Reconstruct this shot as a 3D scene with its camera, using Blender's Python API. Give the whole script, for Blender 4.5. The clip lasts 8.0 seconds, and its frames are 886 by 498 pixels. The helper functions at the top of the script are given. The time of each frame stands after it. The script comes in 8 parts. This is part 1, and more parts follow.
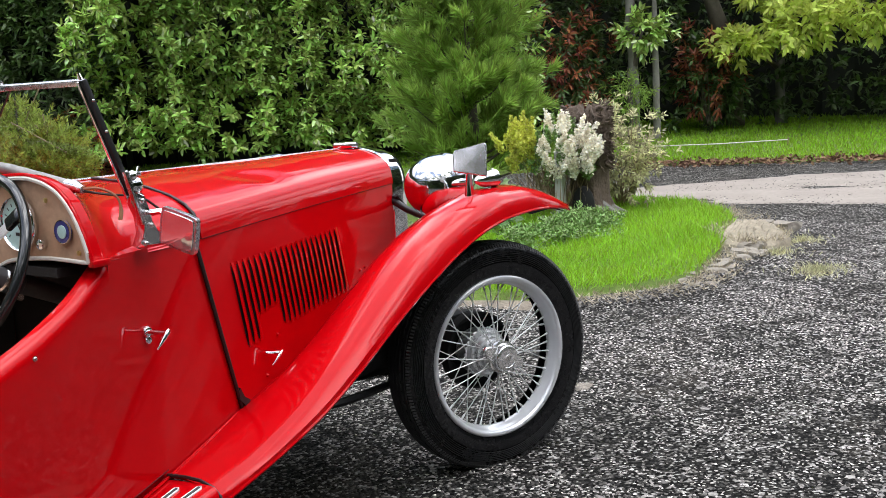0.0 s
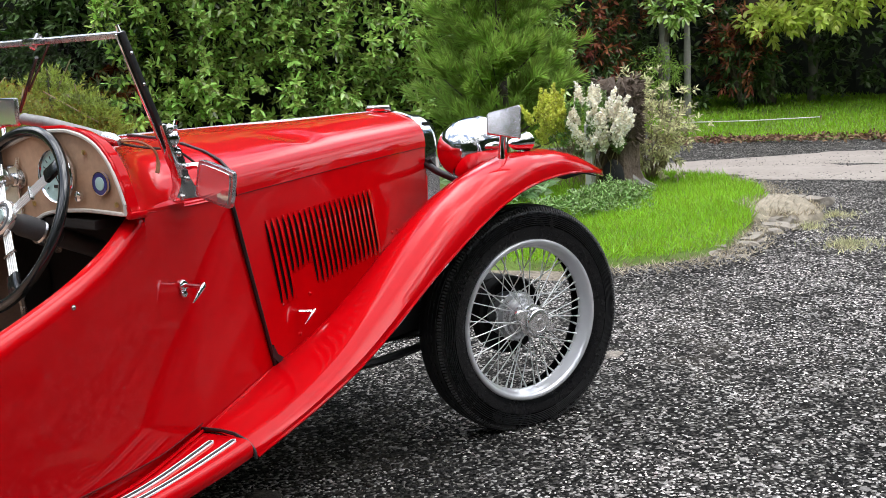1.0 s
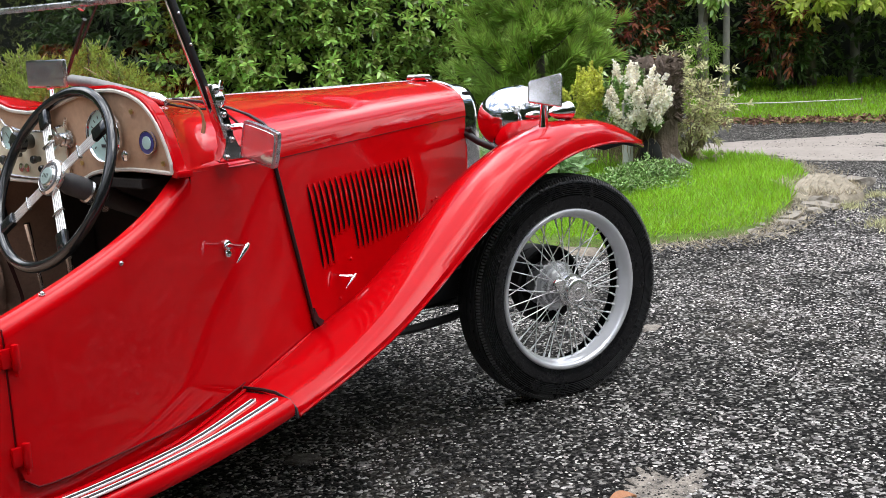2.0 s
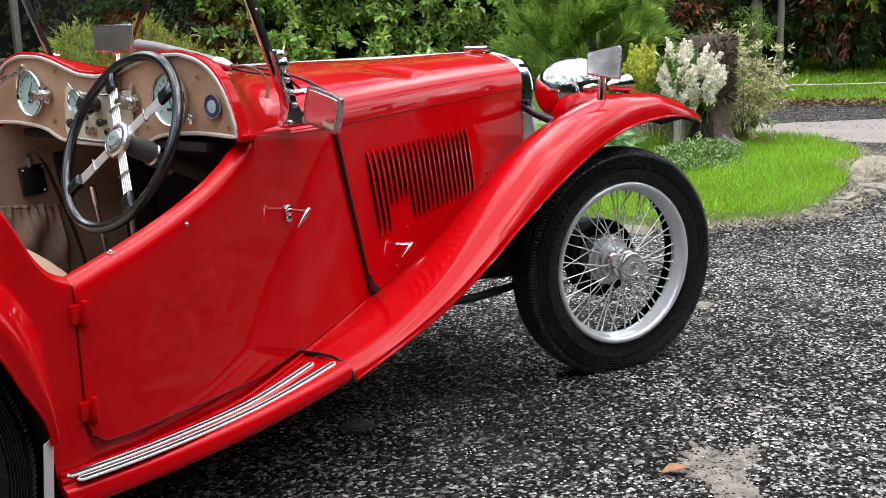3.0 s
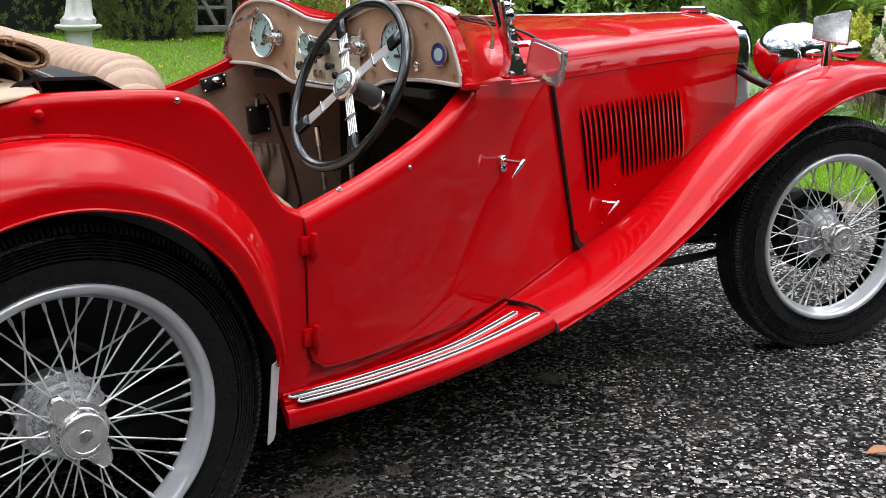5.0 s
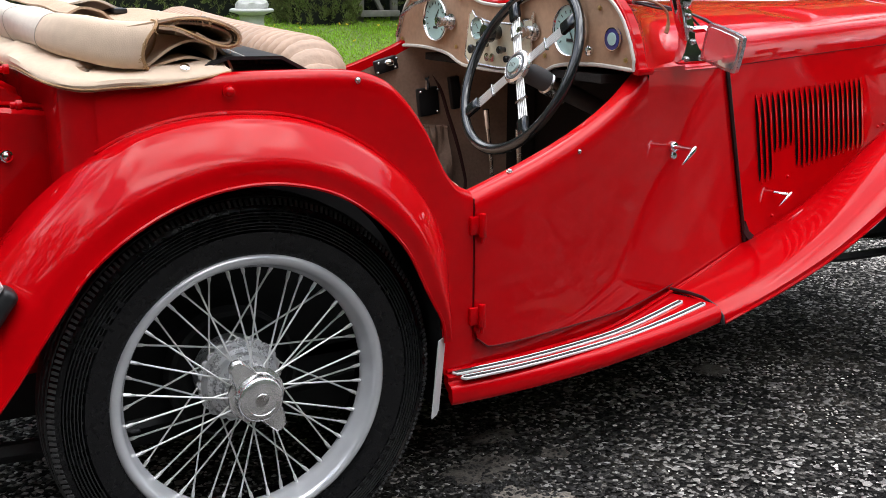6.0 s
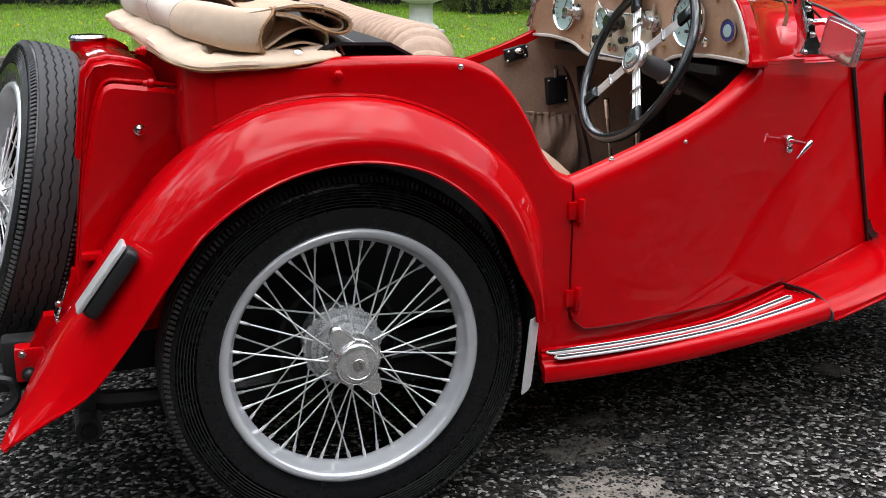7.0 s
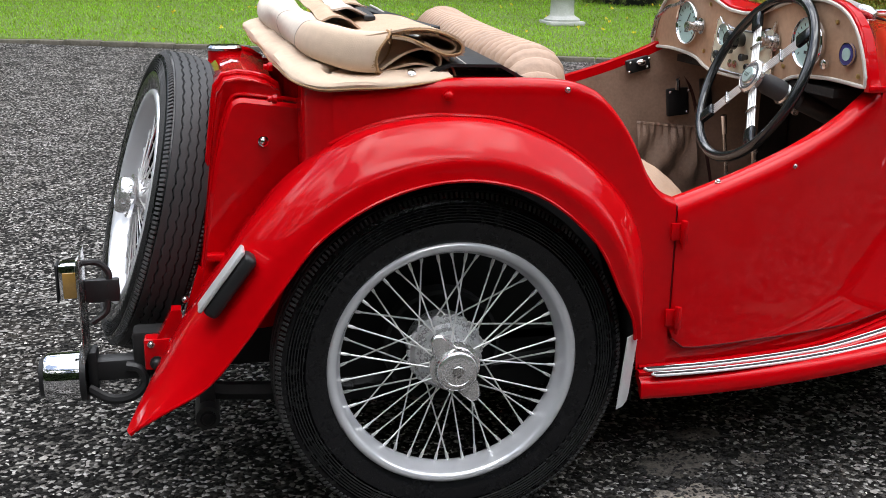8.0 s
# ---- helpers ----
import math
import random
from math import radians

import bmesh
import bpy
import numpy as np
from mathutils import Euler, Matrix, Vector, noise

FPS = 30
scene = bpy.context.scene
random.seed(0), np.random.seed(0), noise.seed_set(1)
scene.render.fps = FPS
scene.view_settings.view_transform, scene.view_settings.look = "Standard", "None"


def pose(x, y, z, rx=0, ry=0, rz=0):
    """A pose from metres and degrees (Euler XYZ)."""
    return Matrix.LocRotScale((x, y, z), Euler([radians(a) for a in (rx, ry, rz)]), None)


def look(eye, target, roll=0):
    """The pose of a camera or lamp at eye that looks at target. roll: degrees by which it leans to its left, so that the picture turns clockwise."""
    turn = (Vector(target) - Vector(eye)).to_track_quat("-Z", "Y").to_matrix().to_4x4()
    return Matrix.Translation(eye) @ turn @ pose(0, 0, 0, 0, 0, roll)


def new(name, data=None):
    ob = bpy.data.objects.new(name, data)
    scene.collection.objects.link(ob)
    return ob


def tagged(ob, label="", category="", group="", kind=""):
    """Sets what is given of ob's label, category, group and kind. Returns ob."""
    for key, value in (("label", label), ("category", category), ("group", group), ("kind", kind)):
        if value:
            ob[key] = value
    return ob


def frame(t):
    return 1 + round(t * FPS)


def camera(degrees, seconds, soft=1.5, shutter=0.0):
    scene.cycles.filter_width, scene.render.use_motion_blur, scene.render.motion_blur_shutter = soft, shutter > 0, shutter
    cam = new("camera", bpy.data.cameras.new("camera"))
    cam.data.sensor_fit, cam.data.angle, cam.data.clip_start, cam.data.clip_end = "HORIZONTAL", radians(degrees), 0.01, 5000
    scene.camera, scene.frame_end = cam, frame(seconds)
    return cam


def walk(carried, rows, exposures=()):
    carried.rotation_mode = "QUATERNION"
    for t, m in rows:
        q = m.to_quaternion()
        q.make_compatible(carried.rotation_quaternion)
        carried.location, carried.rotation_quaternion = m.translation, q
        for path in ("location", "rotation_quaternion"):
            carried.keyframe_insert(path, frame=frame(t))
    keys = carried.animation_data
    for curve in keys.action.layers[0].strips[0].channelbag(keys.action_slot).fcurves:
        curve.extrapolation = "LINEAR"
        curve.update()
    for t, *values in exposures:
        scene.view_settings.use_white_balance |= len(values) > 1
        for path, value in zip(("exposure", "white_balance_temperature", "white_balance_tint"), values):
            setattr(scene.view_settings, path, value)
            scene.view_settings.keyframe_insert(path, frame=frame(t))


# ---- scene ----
# ---------------------------------------------------------------- camera
cam = camera(45.08, 8.0, soft=0.5, shutter=0.0)
PATH = [
    (0.0, (-0.414, -2.465, 1.227), -53.55, -8.81, -2.95),
    (0.5, (-0.423, -2.460, 1.200), -52.86, -9.41, -2.78),
    (1.0, (-0.431, -2.449, 1.179), -52.09, -9.91, -2.57),
    (1.5, (-0.443, -2.446, 1.154), -51.22, -10.30, -2.44),
    (3.0, (-0.493, -2.424, 1.111), -47.84, -11.75, -1.73),
    (3.5, (-0.513, -2.411, 1.102), -46.25, -12.26, -1.20),
    (4.0, (-0.536, -2.403, 1.100), -44.14, -12.77, -0.60),
    (5.5, (-0.599, -2.390, 1.094), -34.34, -14.03, 0.15),
    (6.0, (-0.615, -2.393, 1.092), -29.81, -14.39, 0.13),
    (6.5, (-0.587, -2.450, 1.097), -24.91, -14.72, 0.16),
    (7.0, (-0.529, -2.535, 1.097), -20.53, -14.98, 0.33),
    (7.5, (-0.503, -2.588, 1.109), -16.18, -15.43, 0.55),
    (8.0, (-0.485, -2.617, 1.174), -12.95, -15.81, 0.75),
]


def aim(eye, yaw, pitch, roll):
    a, b = radians(yaw), radians(pitch)
    ahead = Vector((-math.sin(a) * math.cos(b), math.cos(a) * math.cos(b), math.sin(b)))
    return look(eye, Vector(eye) + ahead, roll)


walk(cam, [(t, aim(e, a, b, r)) for t, e, a, b, r in PATH])

# ---------------------------------------------------------------- light
world = bpy.data.worlds.new("sky")
scene.world = world
world.use_nodes = True
wn = world.node_tree.nodes
sky = wn.new("ShaderNodeTexSky")
sky.sky_type = "NISHITA"
sky.sun_disc = False
SUN_EL, SUN_AZ = 70.0, 110.0  # degrees; azimuth clockwise from +y
sky.sun_elevation, sky.sun_rotation = radians(SUN_EL), radians(SUN_AZ)
sky.air_density, sky.dust_density, sky.ozone_density = 1.0, 0.6, 1.0
# a bright, thinly overcast sky: the clear sky with white cloud over it
veil = wn.new("ShaderNodeMix")
veil.data_type = "RGBA"
cloud_at, cloud, cover = wn.new("ShaderNodeTexCoord"), wn.new("ShaderNodeTexNoise"), wn.new("ShaderNodeMapRange")
cloud.inputs["Scale"].default_value, cloud.inputs["Detail"].default_value, cloud.inputs["Distortion"].default_value = 2.4, 3.0, 0.5
cover.inputs[1].default_value, cover.inputs[2].default_value = 0.46, 0.61
cover.inputs[3].default_value, cover.inputs[4].default_value = 0.05, 1.0
world.node_tree.links.new(cloud_at.outputs["Generated"], cloud.inputs["Vector"])
world.node_tree.links.new(cloud.outputs["Fac"], cover.inputs[0])
world.node_tree.links.new(cover.outputs[0], veil.inputs[0])
# an overcast sky is about three times as bright overhead as at the horizon
height, zenith, dome = wn.new("ShaderNodeSeparateXYZ"), wn.new("ShaderNodeMapRange"), wn.new("ShaderNodeVectorMath")
zenith.inputs[1].default_value, zenith.inputs[2].default_value = -0.05, 1.0
zenith.inputs[3].default_value, zenith.inputs[4].default_value = 0.5, 2.8
dome.operation = "SCALE"
dome.inputs[0].default_value = (11.6, 11.8, 12.2)
world.node_tree.links.new(cloud_at.outputs["Generated"], height.inputs[0])
world.node_tree.links.new(height.outputs[2], zenith.inputs[0])
world.node_tree.links.new(zenith.outputs[0], dome.inputs["Scale"])
world.node_tree.links.new(dome.outputs[0], veil.inputs[7])
world.node_tree.links.new(sky.outputs[0], veil.inputs[6])
wn["Background"].inputs["Strength"].default_value = 0.12
world.node_tree.links.new(veil.outputs[2], wn["Background"].inputs["Color"])
sun = new("sun", bpy.data.lights.new("sun", "SUN"))
sun.data.energy, sun.data.angle, sun.data.color = 1.0, radians(90), (1.0, 0.96, 0.90)
sd = Vector((math.sin(radians(SUN_AZ)) * math.cos(radians(SUN_EL)), math.cos(radians(SUN_AZ)) * math.cos(radians(SUN_EL)), math.sin(radians(SUN_EL))))
sun.matrix_world = look(sd * 60, (0, 0, 0))
scene.view_settings.exposure = 0.86
# ---------------------------------------------------------------- mesh helpers
rng = np.random.default_rng(7)


def herm(xs, ys, x):
    """Smooth curve through the points (xs, ys), at x."""
    xs, ys, x = np.asarray(xs, float), np.asarray(ys, float), np.asarray(x, float)
    h = np.diff(xs)
    d = np.diff(ys) / h
    m = np.zeros_like(ys)
    same = d[:-1] * d[1:] > 0
    m[1:-1] = np.where(same, 2 * d[:-1] * d[1:] / np.where(same, d[:-1] + d[1:], 1), 0)
    m[0], m[-1] = d[0], d[-1]
    i = np.clip(np.searchsorted(xs, x) - 1, 0, len(h) - 1)
    t = np.clip((x - xs[i]) / h[i], 0, 1)
    return (ys[i] * (1 + 2 * t) * (1 - t) ** 2 + m[i] * h[i] * t * (1 - t) ** 2 + ys[i + 1] * t * t * (3 - 2 * t) + m[i + 1] * h[i] * t * t * (t - 1))


def polyline(points, n):
    """n points spread evenly over a smooth line through the given ones."""
    p = np.asarray(points, float)
    s = np.r_[0, np.cumsum(np.linalg.norm(np.diff(p, axis=0), axis=1))]
    u = np.linspace(0, s[-1], n)
    tang = np.zeros_like(p)
    tang[1:-1] = (p[2:] - p[:-2]) / (s[2:] - s[:-2])[:, None]
    tang[0], tang[-1] = (p[1] - p[0]) / (s[1] - s[0]), (p[-1] - p[-2]) / (s[-1] - s[-2])
    i = np.clip(np.searchsorted(s, u) - 1, 0, len(s) - 2)
    h = (s[i + 1] - s[i])[:, None]
    t = ((u - s[i])[:, None]) / h
    return p[i] * (1 + 2 * t) * (1 - t) ** 2 + tang[i] * h * t * (1 - t) ** 2 + p[i + 1] * t * t * (3 - 2 * t) + tang[i + 1] * h * t * t * (t - 1)


def mesh_of(name, verts, faces, sharp=40):
    me = bpy.data.meshes.new(name)
    me.from_pydata([tuple(v) for v in np.asarray(verts, float).tolist()], [], [tuple(f) for f in faces])
    me.validate()
    me.update()
    if sharp is not None and len(me.polygons):
        me.polygons.foreach_set("use_smooth", [True] * len(me.polygons))
        me.set_sharp_from_angle(angle=radians(sharp))
    return me


def put(name, verts, faces, mat, parent=None, label="", sharp=40):
    """One mesh object from arrays, under a thing or a part."""
    ob = new(name, mesh_of(name, verts, faces, sharp))
    ob.data.materials.append(mat)
    if parent is not None:
        ob.parent = parent
    if label:
        ob["label"] = label
    return ob


def part(name, bm, mat, parent=None, label="", sharp=40):
    """One mesh object from a bmesh, under a thing or a part."""
    bmesh.ops.recalc_face_normals(bm, faces=bm.faces)
    me = bpy.data.meshes.new(name)
    bm.to_mesh(me)
    bm.free()
    if len(me.polygons):
        me.polygons.foreach_set("use_smooth", [True] * len(me.polygons))
        me.set_sharp_from_angle(angle=radians(sharp))
    me.materials.append(mat)
    ob = new(name, me)
    if parent is not None:
        ob.parent = parent
    if label:
        ob["label"] = label
    return ob


def thing(name, label, category, place=(0, 0, 0), group="", kind=""):
    ob = new(name)
    ob.location = place
    ob.empty_display_size = 0.05
    return tagged(ob, label, category, group, kind)


def grid_faces(m, n, close_m=False, close_n=False, start=0):
    out = []
    for i in range(m if close_m else m - 1):
        for j in range(n if close_n else n - 1):
            a, b = (i + 1) % m, (j + 1) % n
            out.append((start + i * n + j, start + a * n + j, start + a * n + b, start + i * n + b))
    return out


def surface(P, close_m=False, close_n=False):
    P = np.asarray(P, float)
    m, n, _ = P.shape
    return P.reshape(-1, 3), grid_faces(m, n, close_m, close_n)


def shell(P, thick):
    """A sheet of metal: the grid P with a second face, thick behind it, and closed edges."""
    P = np.asarray(P, float)
    m, n, _ = P.shape
    du, dv = np.gradient(P, axis=0), np.gradient(P, axis=1)
    nm = np.cross(du, dv)
    nm /= np.linalg.norm(nm, axis=-1, keepdims=True) + 1e-9
    Q = P - nm * thick
    V = np.concatenate([P.reshape(-1, 3), Q.reshape(-1, 3)])
    k = m * n
    F = grid_faces(m, n) + [tuple(reversed(f)) for f in grid_faces(m, n, start=k)]
    for i in range(m - 1):
        F.append((i * n, k + i * n, k + (i + 1) * n, (i + 1) * n))
        a, b = i * n + n - 1, (i + 1) * n + n - 1
        F.append((a, b, k + b, k + a))
    for j in range(n - 1):
        F.append((j, j + 1, k + j + 1, k + j))
        a = (m - 1) * n
        F.append((a + j, k + a + j, k + a + j + 1, a + j + 1))
    return V, F


def join(*pieces):
    V, F, k = [], [], 0
    for v, f in pieces:
        v = np.asarray(v, float)
        V.append(v)
        F += [tuple(i + k for i in q) for q in f]
        k += len(v)
    return np.concatenate(V), F


def flip_y(vf):
    v, f = vf
    v = np.array(v, float)
    v[:, 1] *= -1
    return v, [tuple(reversed(q)) for q in f]


def moved(vf, m):
    v = np.asarray(vf[0], float)
    M = np.array(m)
    return v @ M[:3, :3].T + M[:3, 3], vf[1]


def tube(points, r, seg=8, caps=True):
    """A round bar along the points; r is one radius or one for each point."""
    p = np.asarray(points, float)
    n = len(p)
    r = np.broadcast_to(np.asarray(r, float), (n,))
    t = np.gradient(p, axis=0)
    t /= np.linalg.norm(t, axis=1, keepdims=True) + 1e-12
    ref = np.array([0, 0, 1.0]) if abs(t[0, 2]) < 0.9 else np.array([1.0, 0, 0])
    rings = []
    a = np.cross(t[0], ref)
    ang = np.linspace(0, 2 * np.pi, seg, endpoint=False)
    for i in range(n):
        a = a - t[i] * (a @ t[i])
        a /= np.linalg.norm(a)
        b = np.cross(t[i], a)
        rings.append(p[i] + r[i] * (np.cos(ang)[:, None] * a + np.sin(ang)[:, None] * b))
    V, F = surface(np.array(rings), close_n=True)
    if caps:
        F = F + [tuple(reversed(range(seg))), tuple(range((n - 1) * seg, n * seg))]
    return V, F


def lathe(profile, seg=48, axis="y", closed=False):
    """Turns (radius, along) points round an axis through the origin."""
    pr = np.asarray(profile, float)
    ang = np.linspace(0, 2 * np.pi, seg, endpoint=False)
    r, h = pr[:, 0][:, None], np.repeat(pr[:, 1][:, None], seg, 1)
    c, s = r * np.cos(ang), r * np.sin(ang)
    P = {"y": np.stack([c, h, s], -1), "z": np.stack([c, s, h], -1), "x": np.stack([h, c, s], -1)}[axis]
    return surface(P, close_m=closed, close_n=True)


def box(size, centre=(0, 0, 0), bevel=0.0, seg=2):
    bm = bmesh.new()
    bmesh.ops.create_cube(bm, size=1.0)
    for v in bm.verts:
        v.co = Vector((v.co.x * size[0], v.co.y * size[1], v.co.z * size[2]))
    if bevel > 0:
        bmesh.ops.bevel(bm, geom=list(bm.edges), offset=bevel, segments=seg, affect="EDGES", profile=0.5)
    bm.verts.index_update()
    V = np.array([v.co[:] for v in bm.verts]) + np.asarray(centre, float)
    F = [tuple(v.index for v in f.verts) for f in bm.faces]
    bm.free()
    return V, F


def plate(outline, axis, a, b, bevel=0.0):
    """A flat outline (two coordinates) thickened along an axis from a to b."""
    o = np.asarray(outline, float)
    n = len(o)

    def lay(v, q):
        return np.insert(q, "xyz".index(axis), v, axis=1)

    if bevel > 0:
        c = o.mean(0)
        d = o - c
        inner = c + d * (1 - bevel / (np.linalg.norm(d, axis=1, keepdims=True) + 1e-9))
        s = bevel * (1 if b > a else -1)
        rings = [lay(a, o), lay(b - s, o), lay(b, inner)]
    else:
        rings = [lay(a, o), lay(b, o)]
    V = np.concatenate(rings)
    F = [tuple(range(n)), tuple(reversed(range((len(rings) - 1) * n, len(rings) * n)))]
    for k in range(len(rings) - 1):
        F += [(k * n + i, (k + 1) * n + i, (k + 1) * n + (i + 1) % n, k * n + (i + 1) % n) for i in range(n)]
    return V, F


def ellipse(c0, c1, r0, r1, n=32, start=0.0):
    a = np.linspace(0, 2 * np.pi, n, endpoint=False) + start
    return np.stack([c0 + r0 * np.cos(a), c1 + r1 * np.sin(a)], 1)


def ball(centre, r, seg=16, rings=10):
    a = np.linspace(0, np.pi, rings)
    V, F = lathe(np.stack([np.maximum(np.sin(a), 1e-4), -np.cos(a)], 1), seg, "z")
    return V * np.asarray(r, float) + np.asarray(centre, float), F


def screw(parent, place, normal, r, mat, name="bolt"):
    """A small domed bolt head that stands out of a surface."""
    n = Vector(normal).normalized()
    prof = [(r * 1.25, -0.004), (r * 1.25, r * 0.25), (r * 0.95, r * 0.3), (r * 0.85, r * 0.8), (r * 0.5, r * 1.1), (0.0001, r * 1.15)]
    vf = lathe(prof, 10, "z")
    q = Vector((0, 0, 1)).rotation_difference(n).to_matrix().to_4x4()
    return put(name, *moved(vf, Matrix.Translation(place) @ q), mat, parent)


def rounded(points, times=2):
    """Cuts the corners of a closed outline, again and again."""
    p = np.asarray(points, float)
    for _ in range(times):
        q = np.roll(p, -1, axis=0)
        p = np.stack([p * 0.75 + q * 0.25, p * 0.25 + q * 0.75], 1).reshape(-1, p.shape[1])
    return p


def noise2(x, y, f, seed=0.0):
    """Smooth noise from a few waves, for uneven surfaces."""
    x, y = np.asarray(x, float) * f, np.asarray(y, float) * f
    out = 0
    for k in range(5):
        a = 1.7 * k + seed
        out = out + np.sin(x * math.cos(a) * (1 + 0.31 * k) + y * math.sin(a) * (1 + 0.23 * k) + 2.1 * k * k + seed) / 5
    return out
# ---------------------------------------------------------------- materials
def material(name, color, rough=0.5, metal=0.0, coat=0.0, spec=0.5, vary=0.0, scale=8.0, bump=0.0, bump_scale=60.0, rough_vary=0.0, tint=None, island=0.0, detail=6.0, trans=0.0):
    """A node material: colour with broad and fine variation, varied gloss and relief, all in the object's own metres."""
    mat = bpy.data.materials.new(name)
    mat.use_nodes = True
    nt = mat.node_tree
    N, Lk = nt.nodes, nt.links
    p = N["Principled BSDF"]
    p.inputs["Base Color"].default_value = (*color, 1)
    p.inputs["Roughness"].default_value = rough
    p.inputs["Metallic"].default_value = metal
    p.inputs["Coat Weight"].default_value = coat
    p.inputs["Coat Roughness"].default_value = 0.03
    p.inputs["Specular IOR Level"].default_value = spec
    if trans > 0:
        p.inputs["Transmission Weight"].default_value = trans
    co = N.new("ShaderNodeTexCoord")
    if vary > 0 or tint is not None:
        big, fine = N.new("ShaderNodeTexNoise"), N.new("ShaderNodeTexNoise")
        for t, s in ((big, scale), (fine, scale * 9)):
            t.inputs["Scale"].default_value = s
            t.inputs["Detail"].default_value = detail
            Lk.new(co.outputs["Object"], t.inputs["Vector"])
        mixn = N.new("ShaderNodeMath")
        mixn.operation = "MULTIPLY_ADD"
        mixn.inputs[1].default_value = 0.45
        Lk.new(fine.outputs["Fac"], mixn.inputs[0])
        half = N.new("ShaderNodeMath")
        half.operation = "MULTIPLY"
        half.inputs[1].default_value = 0.55
        Lk.new(big.outputs["Fac"], half.inputs[0])
        Lk.new(half.outputs[0], mixn.inputs[2])
        ramp = N.new("ShaderNodeMix")
        ramp.data_type = "RGBA"
        other = tint if tint is not None else tuple(c * 0.5 for c in color)
        a = tuple(c * (1 - vary) + o * vary for c, o in zip(color, other))
        b = tuple(min(1, c * (1 + vary * 0.6)) for c in color)
        ramp.inputs[6].default_value, ramp.inputs[7].default_value = (*a, 1), (*b, 1)
        rng_n = N.new("ShaderNodeMapRange")
        rng_n.inputs[1].default_value, rng_n.inputs[2].default_value = 0.33, 0.67
        Lk.new(mixn.outputs[0], rng_n.inputs[0])
        Lk.new(rng_n.outputs[0], ramp.inputs[0])
        last = ramp.outputs[2]
        if island > 0:
            geo = N.new("ShaderNodeNewGeometry")
            hsv = N.new("ShaderNodeHueSaturation")
            v = N.new("ShaderNodeMapRange")
            v.inputs[3].default_value, v.inputs[4].default_value = 1 - island, 1 + island
            Lk.new(geo.outputs["Random Per Island"], v.inputs[0])
            Lk.new(v.outputs[0], hsv.inputs["Value"])
            h = N.new("ShaderNodeMapRange")
            h.inputs[3].default_value, h.inputs[4].default_value = 0.5 - island * 0.05, 0.5 + island * 0.03
            Lk.new(geo.outputs["Random Per Island"], h.inputs[0])
            Lk.new(h.outputs[0], hsv.inputs["Hue"])
            Lk.new(last, hsv.inputs["Color"])
            last = hsv.outputs[0]
        Lk.new(last, p.inputs["Base Color"])
        if rough_vary > 0:
            rr = N.new("ShaderNodeMapRange")
            rr.inputs[1].default_value, rr.inputs[2].default_value = 0.3, 0.7
            rr.inputs[3].default_value, rr.inputs[4].default_value = max(0.02, rough - rough_vary), min(1, rough + rough_vary)
            Lk.new(mixn.outputs[0], rr.inputs[0])
            Lk.new(rr.outputs[0], p.inputs["Roughness"])
    if bump > 0:
        bn, bt = N.new("ShaderNodeBump"), N.new("ShaderNodeTexNoise")
        bt.inputs["Scale"].default_value, bt.inputs["Detail"].default_value = bump_scale, 4
        bn.inputs["Strength"].default_value, bn.inputs["Distance"].default_value = 1.0, bump
        Lk.new(co.outputs["Object"], bt.inputs["Vector"])
        Lk.new(bt.outputs["Fac"], bn.inputs["Height"])
        Lk.new(bn.outputs["Normal"], p.inputs["Normal"])
    return mat


RED = material("red_paint", (0.51, 0.0002, 0.003), 0.45, coat=1.0, spec=0.02, vary=0.12, scale=3, rough_vary=0.05)
RED.node_tree.nodes["Principled BSDF"].inputs["Coat IOR"].default_value = 1.31
RED.node_tree.nodes["Principled BSDF"].inputs["Coat Roughness"].default_value = 0.04
RED_DARK = material("red_piping", (0.13, 0.003, 0.005), 0.6, vary=0.3, scale=30, spec=0.2)
CHROME = material("chrome", (0.82, 0.83, 0.85), 0.07, 1.0, vary=0.12, scale=25, rough_vary=0.04)
CHROME_DULL = material("worn_chrome", (0.62, 0.61, 0.6), 0.24, 1.0, vary=0.3, scale=40, rough_vary=0.1)
SILVER = material("silver_paint", (0.80, 0.81, 0.84), 0.2, 0.45, vary=0.04, scale=6, rough_vary=0.02)
HUBMETAL = material("dull_hub_metal", (0.66, 0.66, 0.67), 0.3, 0.5, vary=0.3, scale=25, tint=(0.58, 0.58, 0.58), rough_vary=0.1)
ALLOY = material("bright_alloy", (0.8, 0.8, 0.8), 0.38, 0.6, vary=0.12, scale=30, rough_vary=0.08)
GUARD = material("aluminium_guard", (0.6, 0.6, 0.6), 0.5, 0.25, vary=0.2, scale=25, rough_vary=0.1)
SATIN = material("satin_plated_nut", (0.84, 0.83, 0.82), 0.18, 0.8, vary=0.2, scale=50, rough_vary=0.06, bump=0.00004, bump_scale=90)
SPOKE = material("plated_spoke", (0.88, 0.88, 0.87), 0.28, 0.4, vary=0.2, scale=60)
RUBBER = material("tyre_rubber", (0.0045, 0.0046, 0.0055), 0.25, vary=0.5, scale=10, tint=(0.009, 0.009, 0.010), spec=0.42, rough_vary=0.12, bump=0.0006, bump_scale=160)
TREAD = material("tyre_tread", (0.075, 0.075, 0.077), 0.75, vary=0.5, scale=14, tint=(0.05, 0.047, 0.043), bump=0.001, bump_scale=110)
